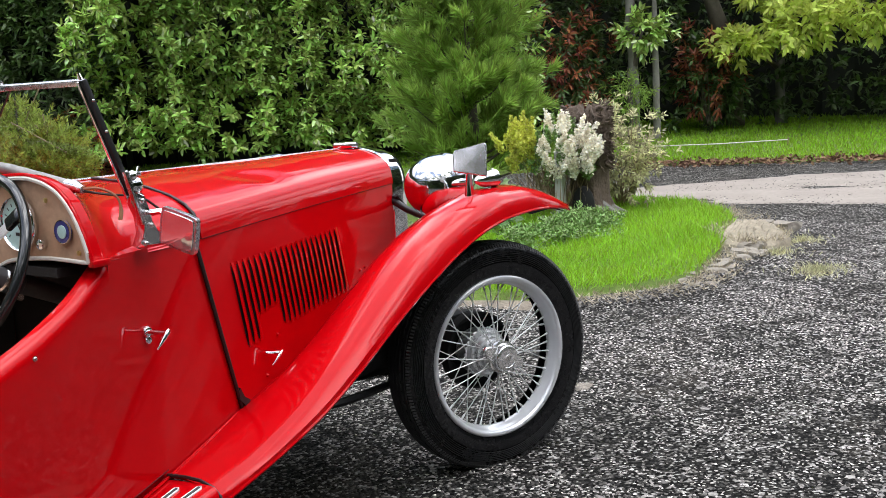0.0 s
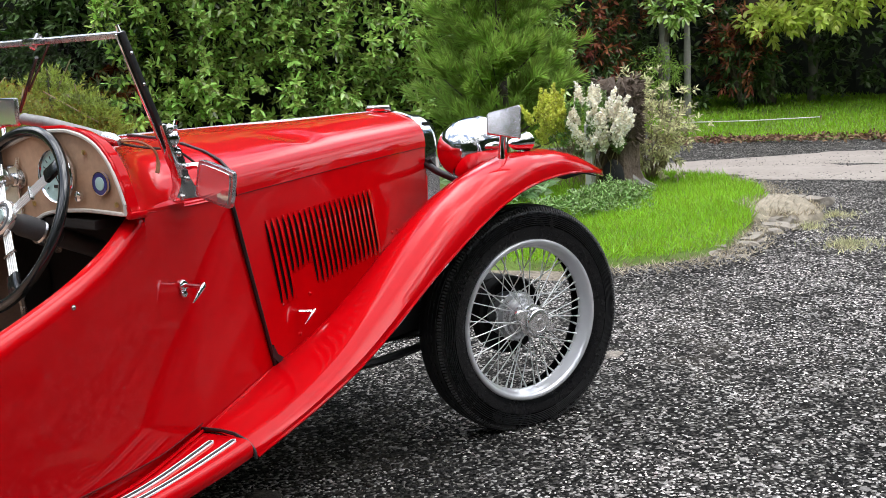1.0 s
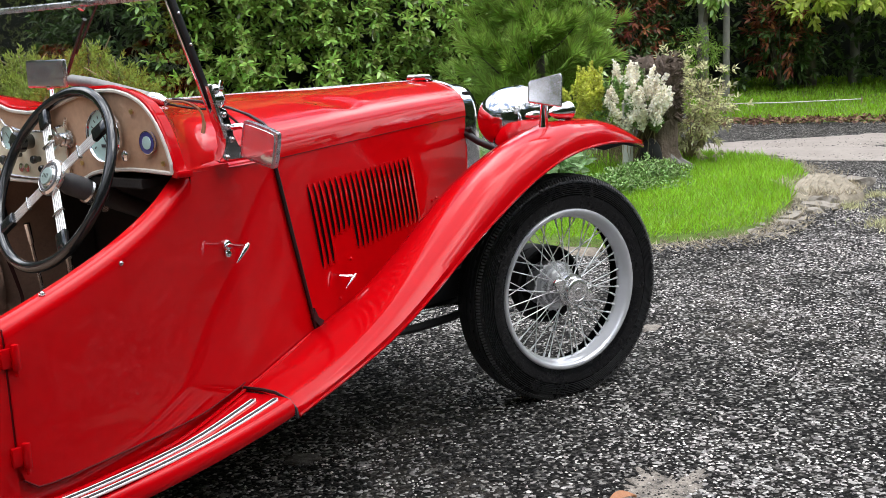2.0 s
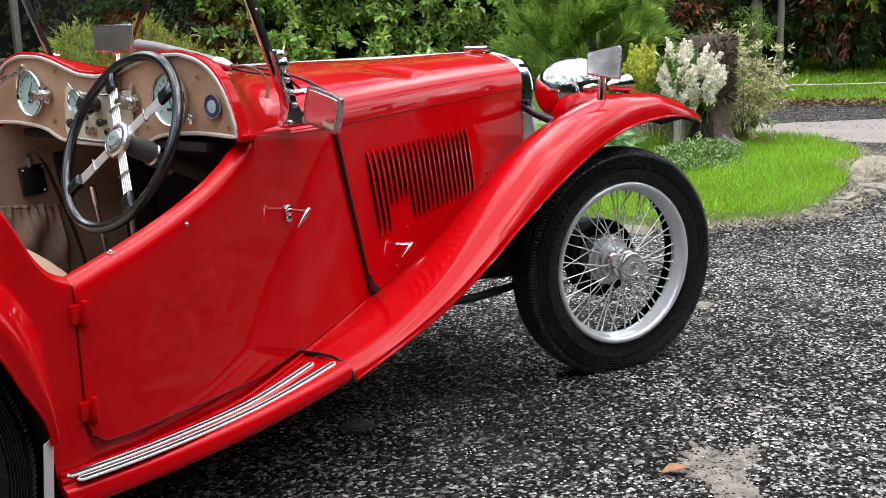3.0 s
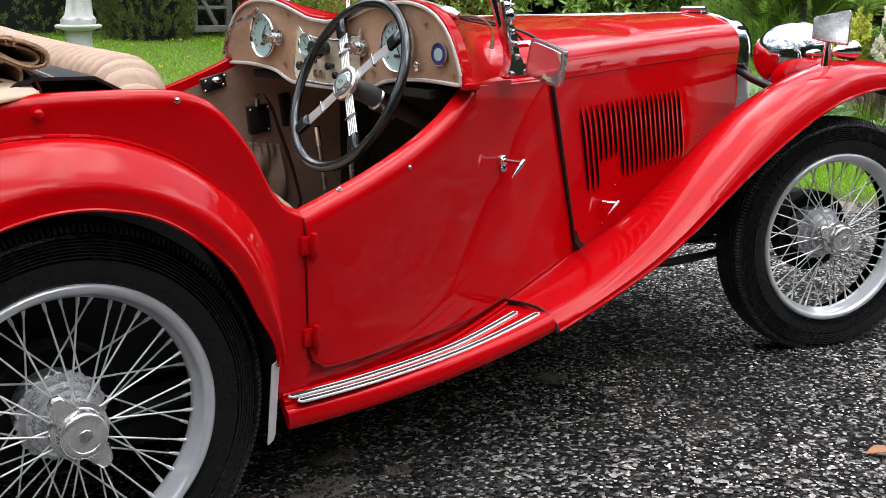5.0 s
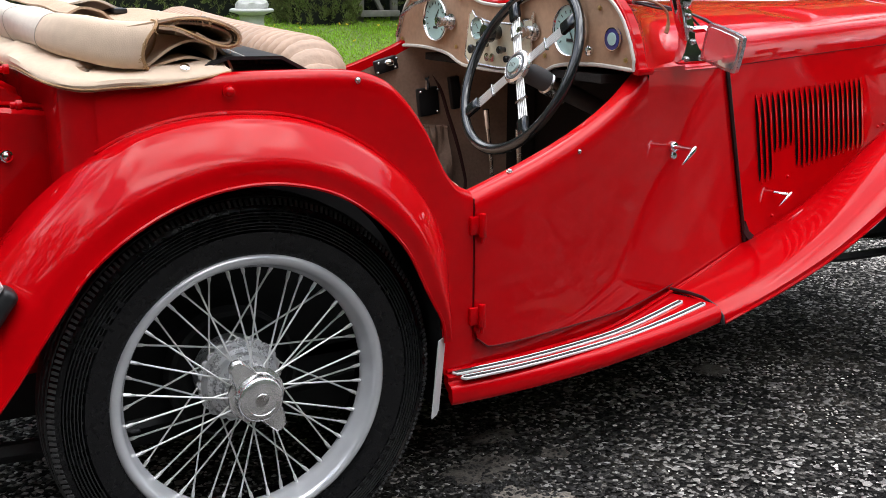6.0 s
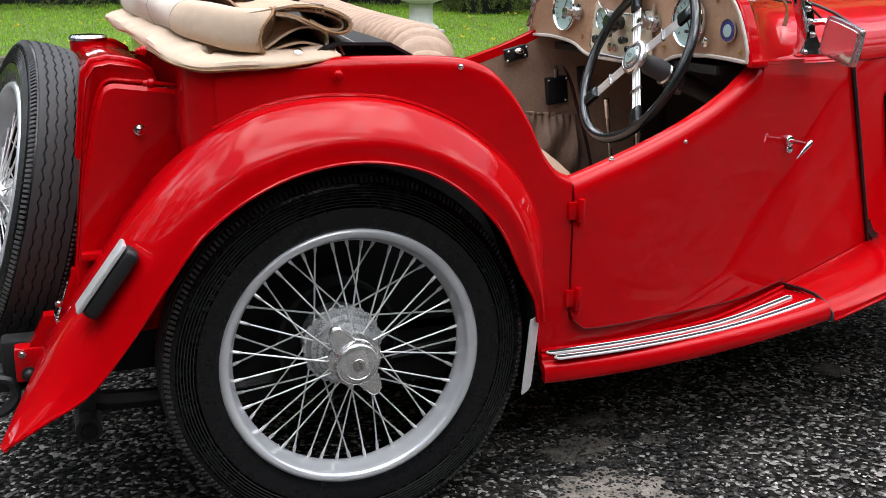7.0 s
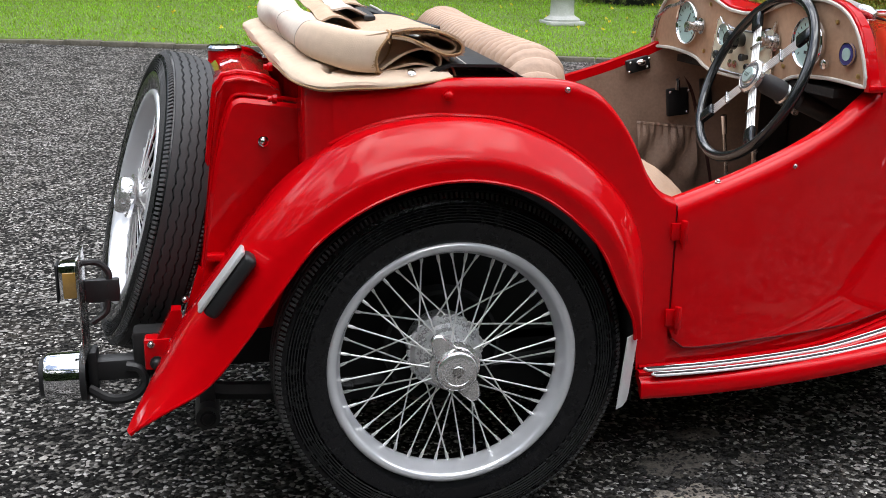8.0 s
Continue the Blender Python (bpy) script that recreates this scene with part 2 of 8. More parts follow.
TREAD_FACE = material("worn_tread_and_ring_sheen", (0.022, 0.022, 0.023), 0.6, vary=0.4, scale=12, tint=(0.033, 0.033, 0.033), bump=0.0006, bump_scale=140)
BLACK = material("black_paint", (0.012, 0.012, 0.013), 0.45, vary=0.4, scale=20, bump=0.0005, bump_scale=80)
DARK = material("black_parts_and_shade", (0.008, 0.008, 0.008), 0.9, vary=0.4, scale=12, bump=0.001, bump_scale=50)
COLUMN = material("grey_column_paint", (0.10, 0.10, 0.105), 0.4, vary=0.3, scale=30)
BAKELITE = material("black_bakelite", (0.012, 0.013, 0.014), 0.16, coat=0.6, vary=0.3, scale=30, rough_vary=0.08)
DASH = material("tan_dash_board", (0.47, 0.295, 0.19), 0.5, vary=0.35, scale=9, tint=(0.29, 0.165, 0.10), bump=0.0006, bump_scale=70, rough_vary=0.1)
BEAD = material("pale_bead", (0.62, 0.58, 0.52), 0.4, vary=0.25, scale=40)
CREAM = material("cream_panel", (0.72, 0.68, 0.53), 0.4, vary=0.2, scale=30, tint=(0.42, 0.36, 0.24))
DIAL = material("dial_face", (0.42, 0.60, 0.57), 0.4, vary=0.2, scale=40, tint=(0.34, 0.52, 0.50))
BOSS = material("worn_green_enamel", (0.40, 0.50, 0.48), 0.3, 0.3, vary=0.4, scale=60, tint=(0.25, 0.33, 0.32))
INK = material("black_ink", (0.02, 0.02, 0.02), 0.5, vary=0.3, scale=50)
LEATHER = material("brown_leathercloth", (0.27, 0.172, 0.123), 0.5, vary=0.35, scale=12, bump=0.0015, bump_scale=140, rough_vary=0.1)
CARPET = material("dark_floor", (0.02, 0.016, 0.014), 0.95, vary=0.5, scale=30, bump=0.003, bump_scale=300)
TAN = material("tan_leather", (0.43, 0.285, 0.2), 0.5, vary=0.3, scale=10, tint=(0.28, 0.17, 0.11), bump=0.0015, bump_scale=90, rough_vary=0.12)
CANVAS = material("tan_canvas", (0.50, 0.35, 0.245), 0.9, vary=0.3, scale=8, tint=(0.40, 0.27, 0.175), bump=0.001, bump_scale=500)
CANVAS_PALE = material("pale_canvas_lining", (0.58, 0.50, 0.43), 0.9, vary=0.25, scale=7, tint=(0.54, 0.46, 0.38), bump=0.0003, bump_scale=500)
DRY_CLOTH = material("stitching", (0.38, 0.33, 0.27), 0.9, vary=0.3, scale=60)
FRAY = material("frayed_edge", (0.40, 0.24, 0.12), 0.95, vary=0.5, scale=60)
BLUE = material("blue_enamel", (0.05, 0.05, 0.22), 0.3, coat=0.5, vary=0.3, scale=60)
AMBER = material("amber_glass", (0.35, 0.2, 0.05), 0.15, coat=0.8, vary=0.3, scale=60)
BRASS = material("brass", (0.55, 0.4, 0.16), 0.3, 0.9, vary=0.3, scale=50)
COPPER = material("bare_wire", (0.3, 0.14, 0.07), 0.5, vary=0.3, scale=60)
WELT = material("maroon_welting", (0.05, 0.012, 0.010), 0.7, vary=0.3, scale=30)
FRAME = material("dull_plated_frame", (0.55, 0.56, 0.60), 0.28, 0.9, vary=0.35, scale=30, rough_vary=0.1)
TUBE = material("dull_grey_tube", (0.30, 0.29, 0.28), 0.5, 0.3, vary=0.4, scale=30)
CANVAS_CREAM = material("cream_canvas_skirt", (0.61, 0.465, 0.35), 0.9, vary=0.25, scale=7, tint=(0.56, 0.42, 0.30), bump=0.0003, bump_scale=500)
DUSTY = material("dusty_mirror", (0.86, 0.84, 0.85), 0.07, 0.85, vary=0.15, scale=30, rough_vary=0.05)


def glass_material(name, tint):
    mat = bpy.data.materials.new(name)
    mat.use_nodes = True
    nt = mat.node_tree
    out = nt.nodes["Material Output"]
    g, t, m, f = nt.nodes.new("ShaderNodeBsdfGlossy"), nt.nodes.new("ShaderNodeBsdfTransparent"), nt.nodes.new("ShaderNodeMixShader"), nt.nodes.new("ShaderNodeFresnel")
    g.inputs["Roughness"].default_value = 0.02
    t.inputs["Color"].default_value = (*tint, 1)
    f.inputs["IOR"].default_value = 1.22
    nt.links.new(f.outputs[0], m.inputs[0])
    nt.links.new(t.outputs[0], m.inputs[1])
    nt.links.new(g.outputs[0], m.inputs[2])
    nt.links.new(m.outputs[0], out.inputs["Surface"])
    return mat


GLASS = glass_material("windscreen_glass", (0.86, 0.9, 0.88))
# ---------------------------------------------------------------- the car: +x is its front, -y its driver's side
car = thing("vintage_sports_car", "bright red open two-seat vintage roadster with wire wheels, hood folded down", "car")
WX = [-0.45, -0.33, -0.08, 0.0, 0.2, 0.35, 0.5, 0.76, 1.12, 1.45, 2.02, 2.44]
WY = [0.570, 0.575, 0.588, 0.600, 0.620, 0.618, 0.610, 0.568, 0.474, 0.387, 0.253, 0.175]


def half(x):
    return herm(WX, WY, x)


def body_bottom(x):
    return herm([-0.4, 0.4, 0.6, 0.85, 1.13, 1.45, 1.6], [0.30, 0.306, 0.301, 0.297, 0.331, 0.393, 0.425], x)


def quarter_top(x):
    return herm([-0.40, -0.26, -0.18, -0.07, 0.05, 0.16, 0.225, 0.285, 0.315, 0.34, 0.375, 0.41, 0.445, 0.475], [0.93, 0.915, 0.918, 0.924, 0.929, 0.928, 0.923, 0.903, 0.878, 0.850, 0.797, 0.728, 0.688, 0.674], x)


def door_top(x):
    return herm([0.475, 0.56, 0.66, 0.76, 0.84, 0.91, 0.96, 1.0, 1.03], [0.668, 0.693, 0.723, 0.757, 0.790, 0.825, 0.858, 0.884, 0.892], x)


def side_panel(xs, zb, zt, roll, depth, off=0.0, thick=0.03, rows=10):
    """A body side with a rolled top edge: the outer face, the roll, and the inner face."""
    cols = []
    for x in xs:
        y, b, t = half(x) + off, zb(x), zt(x)
        col = [(x, -y, b + (t - roll - b) * k / rows) for k in range(rows + 1)]
        for a in np.linspace(0, np.pi / 2, 6)[1:]:
            col.append((x, -(y - roll + roll * math.cos(a)), t - roll + roll * math.sin(a)))
        col.append((x, -(y - thick), t - 0.002))
        for k in (0.25, 0.6, 1.0):
            col.append((x, -(y - thick - 0.002), t - 0.004 - min(depth, max(0.02, t - b - 0.01)) * k))
        cols.append(col)
    V, F = surface(np.array(cols))
    return V, [tuple(reversed(f)) for f in F]


def both(name, vf, mat, parent, label=""):
    put(name, *vf, mat, parent, label)
    put(name, *flip_y(vf), mat, parent, label)


# rear quarters
xs_q = np.r_[np.linspace(-0.237, 0.2, 14), np.linspace(0.215, 0.475, 27)]
PIPE_X, PIPE_Z = [-0.40, -0.302, -0.258, -0.182, -0.094, -0.006, 0.106, 0.222, 0.323, 0.380, 0.400, 0.410], [0.70, 0.757, 0.793, 0.832, 0.853, 0.858, 0.845, 0.794, 0.711, 0.622, 0.52, 0.31]


def arch(x):
    """The lower edge of the tub's side, where the rear wing is bolted on."""
    return herm(PIPE_X, PIPE_Z, x) - 0.012


quarter = side_panel(xs_q, lambda x: min(float(arch(x)), float(quarter_top(x)) - 0.06) if x < 0.405 else 0.30, quarter_top, 0.022, 0.32, thick=0.05)
both("rear_quarter_panel", quarter, RED, car)
# rounded back corner and back panel of the tub
corner = []
for a in np.linspace(0, np.pi / 2, 8):
    x, y = -0.237 - 0.055 * math.sin(a), 0.577 - 0.055 * (1 - math.cos(a))
    corner.append([(x, -y, z) for z in np.linspace(0.60, 0.912, 6)])
corner += [[(-0.292, -y, z) for z in np.linspace(0.56, 0.938, 6)] for y in np.linspace(0.45, 0.0, 6)]
back = surface(np.array(corner))
both("back_panel", back, RED, car)
# deck under the folded hood
deck = plate([(-0.26, -0.52), (0.03, -0.53), (0.03, 0.53), (-0.26, 0.52)], "z", 0.85, 0.90)
put("deck", *deck, LEATHER, car)

# scuttle sides, from the door's front edge to the bonnet
DOOR_F = 1.14


def strip_x(z):
    """The slanting back edge of the bonnet."""
    return 1.333 + (0.847 - z) * 0.298


def scuttle_side_grid():
    rows = []
    for z in np.linspace(0.0, 1.0, 12):
        row = []
        for u in np.linspace(0, 1, 12):
            x0 = DOOR_F - 0.01
            zz_mid = 0.31 + z * 0.57
            x = x0 + u * (strip_x(zz_mid) - x0)
            zb = body_bottom(x)
            zz = zb + z * (0.882 - zb)
            row.append((x, -half(x) + 0.003, zz))
        rows.append(row)
    return surface(np.array(rows))


both("scuttle_side", scuttle_side_grid(), RED, car)
both("sill_panel", surface(np.array([[(x, -half(x) + 0.007, z) for z in np.linspace(body_bottom(x), 0.45, 5)] for x in np.linspace(0.44, 1.135, 22)])), RED, car)

# doors
def door_bottom(x):
    return herm([0.476, 0.484, 0.50, 0.53, 0.745, 0.95, 1.157, 1.2], [0.395, 0.368, 0.350, 0.342, 0.338, 0.334, 0.357, 0.363], x)


xs_d = np.r_[np.linspace(0.4778, 0.53, 6), np.linspace(0.56, 0.95, 16), np.linspace(0.97, 1.0, 4)]
door_main = side_panel(xs_d, door_bottom, door_top, 0.03, 0.3, off=0.004, thick=0.05)
fx = np.linspace(1.0, DOOR_F, 7)
door_front = surface(np.array([[(x, -half(x) - 0.004, door_bottom(x) + (0.888 - door_bottom(x)) * k / 8) for k in range(9)] for x in fx]))
dvf = join(door_main, (door_front[0], [tuple(reversed(f)) for f in door_front[1]]))
door = put("door", *dvf, RED, car, "red rear-hinged door with a chrome handle")
far_v, far_f = flip_y(dvf)
far_v = np.array(far_v, float)
far_v[:, 2] += 0.083 * np.clip((far_v[:, 2] - 0.45) / 0.15, 0, 1)
far_door = put("door", far_v, far_f, RED, car)
# dark gap round the door
gap = tube([(0.4764, -half(0.4764) - 0.0005, z) for z in np.linspace(0.66, 0.40, 8)], 0.0012, 6)
put("door_gap", *gap, RED_DARK, car)
gap2 = [(x, -half(x) - 0.0035, float(door_bottom(x)) - 0.002) for x in np.linspace(0.484, DOOR_F, 24)]
put("door_gap", *tube(gap2, 0.0022, 6), RED_DARK, car)
# hinges
for z in (0.605, 0.415):
    y = half(0.49)
    hv = join(box((0.026, 0.010, 0.038), (0.478, -y - 0.005, z), 0.003), lathe([(0.007, -0.024), (0.008, -0.022), (0.008, 0.022), (0.007, 0.025), (0.0001, 0.027)], 12, "z"))
    k = len(box((0.026, 0.010, 0.038), (0, 0, 0), 0.003)[0])
    hv[0][k:] += np.array([0.491, -y - 0.013, z])
    h = put("hinge", *hv, RED, door)
    put("pin", *moved(lathe([(0.0045, -0.036), (0.0045, -0.022), (0.0001, -0.021)], 8, "z"), Matrix.Translation((0.491, -y - 0.013, z))), RED, door)
# handle
hx = 1.106
hy = half(hx) + 0.005
hm = Matrix.Translation((hx, -hy, 0.699))
put("handle_boss", *moved(join(lathe([(0.0135, 0.0), (0.0135, -0.006), (0.0105, -0.010), (0.0001, -0.012)], 18), moved(lathe([(0.010, 0.0), (0.010, -0.004), (0.0075, -0.007), (0.0001, -0.008)], 14), Matrix.Translation((0.002, 0, -0.021))), box((0.015, 0.005, 0.024), (0.001, -0.002, -0.011), 0.002)), hm), CHROME, door, "chrome handle boss")
arm = tube([(0.0, -0.008, 0.0), (0.006, -0.030, -0.001), (0.014, -0.054, -0.002)], [0.0055, 0.005, 0.0055], 10)
blade = tube([(0.021, -0.056, 0.006), (0.016, -0.056, 0.0), (0.002, -0.055, -0.016), (-0.014, -0.053, -0.034)], [0.004, 0.0075, 0.0055, 0.0018], 10)
put("handle", *moved(join(arm, blade), hm), CHROME, door, "chrome door handle")
screw(door, (0.765, -half(0.765) - 0.004, 0.727), (0, -1, 0.1), 0.0045, CHROME_DULL)
screw(door, (0.582, -half(0.582) + 0.022, 0.7), (0, -0.25, 1), 0.0055, CHROME_DULL, "hood_peg")
screw(car, (0.222, -half(0.222), 0.907), (0, -1, 0), 0.005, CHROME, "stud")
screw(car, (-0.014, -half(-0.014), 0.896), (0, -1, 0), 0.010, RED, "stud")

# scuttle top, from the two humps of the dash to the bonnet
DY = [0.0, 0.07, 0.13, 0.20, 0.26, 0.33, 0.38, 0.43, 0.47, 0.50, 0.52, 0.53]
DZ = [1.022, 1.027, 1.042, 1.061, 1.071, 1.073, 1.066, 1.048, 1.016, 0.97, 0.92, 0.885]
DASH_X = 0.925


def dash_top(y):
    return herm(DY, DZ, np.abs(y))


def bonnet_section(x):
    """Half outline (y, z) of the bonnet from the seam on its side to the middle."""
    w, sx = half(x), (x - 1.36) / 1.05
    seam, top = 0.875 + 0.025 * sx, 1.02
    pts = [(1.0, 0.0), (0.992, 0.22), (0.955, 0.42), (0.88, 0.58), (0.76, 0.72), (0.56, 0.85), (0.3, 0.95), (0.0, 1.0)]
    return np.array([(w * a, seam + (top - seam) * b) for a, b in pts])


def scuttle_top(lean):
    rows = []
    for u in np.r_[0, 0.03, 0.06, 0.08, np.linspace(0.11, 1, 16)]:
        x = DASH_X + 0.004 + u * (1.345 - DASH_X - 0.004)
        sec = polyline(bonnet_section(1.36), 24)
        e = 1 - (1 - max(0.0, (u - 0.06) / 0.94)) ** 2.6
        row = []
        for k in range(24):
            f = k / 23
            yb, zb = sec[k]
            # the dash outline at the same fraction of its length
            yd = herm([0, 0.12, 0.3, 0.5, 0.75, 1.0], [0.535, 0.53, 0.49, 0.38, 0.18, 0.0], f)
            zd = dash_top(yd)
            y = yd * (1 - e) + yb * e
            if f < 0.02:
                y = half(x) * 1.0 - 0.0
            row.append((x + lean * y * (1 - u), -y, zd * (1 - e) + zb * e))
        rows.append(row)
    return surface(np.array(rows))


put("scuttle", *join(scuttle_top(0.047), flip_y(scuttle_top(-0.047))), RED, car)

# bonnet: top panels, side panels, seams
tops = []
for x in np.linspace(1.352, 2.405, 48):
    # old panels: shallow dents that bend the reflections
    tops.append([(x, -y, z - 0.0065 * math.exp(-(((x - 1.74) / 0.09) ** 2 + ((y - 0.21) / 0.05) ** 2) ** 2) + 0.0012 * math.sin(x * 9 + y * 14) * math.exp(-((z - 1.0) / 0.05) ** 2)) for y, z in polyline(bonnet_section(x), 36)])
bt = shell(np.array(tops), -0.003)
bonnet = put("bonnet", *join(bt, flip_y(bt)), RED, car, "red louvred bonnet with a chrome centre hinge")
inner_edge = ([1.44, 1.49, 1.70, 1.91, 2.13, 2.40], [0.393, 0.406, 0.451, 0.507, 0.599, 0.675])
sidep = []
for v in np.linspace(0, 1, 14):
    row = []
    for u in np.linspace(0, 1, 18):
        xa = strip_x(0.39 + v * 0.48) + 0.006
        x = xa + u * (2.405 - xa)
        zb = herm(*inner_edge, x) - 0.02
        zt = 0.8745 + 0.025 * (x - 1.36) / 1.05
        row.append((x, -half(x), zb + v * (zt - zb)))
    sidep.append(row)
both("side_panel", surface(np.array(sidep)), RED, bonnet)
put("centre_hinge", *tube([(x, 0, 1.022) for x in np.linspace(1.2, 2.39, 10)], 0.0035, 8), CHROME_DULL, bonnet)
for sgn in (-1, 1):
    put("side_hinge", *tube([(x, sgn * (half(x) + 0.001), 0.8755 + 0.025 * (x - 1.36) / 1.05) for x in np.linspace(1.352, 2.4, 14)], 0.0022, 6), RED_DARK, bonnet)
# black beading between bonnet and scuttle
bead = [(strip_x(z), -half(strip_x(z)) - 0.003, z) for z in np.linspace(0.40, 0.86, 10)] + [(1.348, -y - (0.003 if k < 3 else 0), z + 0.003) for k, (y, z) in enumerate(bonnet_section(1.348)[1:])]
put("beading", *tube(bead, [0.0055] * 10 + [0.004] * (len(bead) - 10), 6), BLACK, car)
put("beading_end", *plate([(1.452, 0.43), (1.475, 0.405), (1.492, 0.418), (1.472, 0.432), (1.458, 0.46)], "y", -half(1.47) - 0.012, -half(1.47) + 0.004, 0.003), BLACK, car)

# louvres: each a pressed blade, open to the back
N_L = 21
for i in range(N_L):
    f = i / (N_L - 1)
    xt, zt = 1.474 + f * 0.548, 0.792 + f * 0.011
    zb = 0.552 + f * 0.042
    if 3 <= i <= 6:
        zb = 0.615 + 0.004 * i
    if i in (7,):
        zb = 0.573
    xb = xt + (zt - zb) * 0.232
    rows = []
    for v in np.linspace(0, 1, 9):
        z = zb + v * (zt - zb)
        x = xb + v * (xt - xb)
        bulge = 0.0075 * min(1.0, 5.5 * min(v, 1 - v) + 0.12)
        y = half(x)
        rows.append([(x - 0.005, -(half(x - 0.005) + bulge), z), (x + 0.004, -(half(x + 0.004) + bulge * 0.9), z), (x + 0.011, -(half(x + 0.011) + bulge * 0.35), z), (x + 0.015, -(half(x + 0.015) - 0.001), z)])
    lv = put("louvre", *shell(np.array(rows), 0.001), RED, bonnet)
    # dark strip laid on the panel, standing in for the shaded opening
    slot = [[(x - 0.009, -(half(x - 0.009) + 0.0008), z), (x + 0.004, -(half(x + 0.004) + 0.0008), z)] for z, x in ((zb + 0.008, xb - 0.002), (zt - 0.008, xt + 0.002))]
    put("slot", *surface(np.array(slot)), DARK, lv)
# bonnet catch
cm = Matrix.Translation((1.59, -half(1.59), 0.508))
put("catch", *moved(join(tube([(0.008, -0.001, 0.010), (0.018, -0.016, 0.008), (0.034, -0.030, 0.008)], [0.004, 0.0045, 0.005], 8), tube([(0.042, -0.032, 0.012), (0.036, -0.032, 0.008), (0.018, -0.031, -0.008), (0.002, -0.029, -0.022)], [0.003, 0.006, 0.0045, 0.0015], 10)), cm), CHROME, bonnet, "chrome bonnet catch")
for x, z in ((1.665, 0.553), (1.60, 0.452), (2.16, 0.645), (2.19, 0.65)):
    screw(bonnet, (x, -half(x), z), (0.2, -1, 0), 0.005, RED, "rivet")

# radiator
rs = []
for x, k in ((2.405, 0.99), (2.408, 1.012), (2.413, 1.012), (2.417, 0.99), (2.46, 0.985), (2.485, 0.975), (2.492, 0.95), (2.492, 0.86)):
    o = [(0.176, 0.42), (0.18, 0.7), (0.182, 0.88), (0.172, 0.952), (0.14, 0.992), (0.09, 1.012), (0.0, 1.026)]
    o = polyline(o, 26)
    o = np.concatenate([o, (o * [-1, 1])[::-1][1:]])
    rs.append([(x, y * k, 0.5 + (z - 0.5) * (1 + (k - 1) * 0.35)) for y, z in o])
radiator = put("radiator", *surface(np.array(rs)), CHROME, car, "chrome radiator shell with a flat cap")
put("core", *box((0.03, 0.32, 0.56), (2.45, 0, 0.70)), DARK, radiator)
cap = join(moved(lathe([(0.034, -0.02), (0.034, 0.004), (0.028, 0.006), (0.0001, 0.006)], 20, "z"), Matrix.Translation((2.385, 0, 1.018))), moved(lathe([(0.045, 0.0), (0.047, 0.004), (0.047, 0.014), (0.042, 0.019), (0.0001, 0.02)], 8, "z"), Matrix.Translation((2.385, 0, 1.024)) @ Matrix.Rotation(radians(22.5), 4, "Z")))
put("filler_cap", *cap, CHROME, radiator)

# front wings
SX = [1.145, 1.22, 1.32, 1.47, 1.60, 1.72, 1.82, 1.93, 2.03, 2.14, 2.25, 2.38, 2.50, 2.61, 2.71, 2.79, 2.83]
INY = [0.464, 0.446, 0.424, 0.384, 0.352, 0.326, 0.302, 0.276, 0.256, 0.250, 0.27, 0.30, 0.35, 0.40, 0.44, 0.475, 0.50]
INZ = [0.333, 0.348, 0.368, 0.402, 0.430, 0.456, 0.483, 0.513, 0.555, 0.605, 0.665, 0.74, 0.79, 0.81, 0.80, 0.778, 0.768]
CRY = [0.575, 0.575, 0.58, 0.585, 0.585, 0.58, 0.575, 0.57, 0.565, 0.562, 0.56, 0.558, 0.558, 0.56, 0.56, 0.565, 0.57]
CRZ = [0.341, 0.366, 0.402, 0.470, 0.545, 0.624, 0.690, 0.757, 0.806, 0.848, 0.877, 0.895, 0.894, 0.875, 0.842, 0.804, 0.785]
OUY = [0.648, 0.655, 0.664, 0.675, 0.68, 0.682, 0.682, 0.682, 0.682, 0.682, 0.682, 0.682, 0.681, 0.676, 0.665, 0.645, 0.625]
OUZ = [0.300, 0.326, 0.362, 0.424, 0.492, 0.562, 0.618, 0.672, 0.718, 0.760, 0.790, 0.808, 0.812, 0.806, 0.793, 0.776, 0.768]


def front_wing():
    rows = []
    for x in np.linspace(1.145, 2.83, 56):
        iy, iz, cy, cz, oy, oz = (float(herm(SX, t, x)) for t in (INY, INZ, CRY, CRZ, OUY, OUZ))
        my, mz = (iy * 0.5 + cy * 0.5), iz + (cz - iz) * 0.66
        lip = 0.018
        sec = [(iy, iz), (my, mz), (cy - 0.02, cz - 0.006), (cy + 0.03, cz - 0.006), (oy - 0.040, cz - (cz - oz) * 0.20), (oy - 0.010, cz - (cz - oz) * 0.48), (oy, oz + lip), (oy + 0.002, oz)]
        rows.append([(x, -y, z) for y, z in polyline(sec, 20)])
    return shell(np.array(rows), -0.004)


fw = front_wing()
wing = put("front_wing", *fw, RED, car, "long swept red front wing")
wing2 = put("front_wing", *flip_y(fw), RED, car)
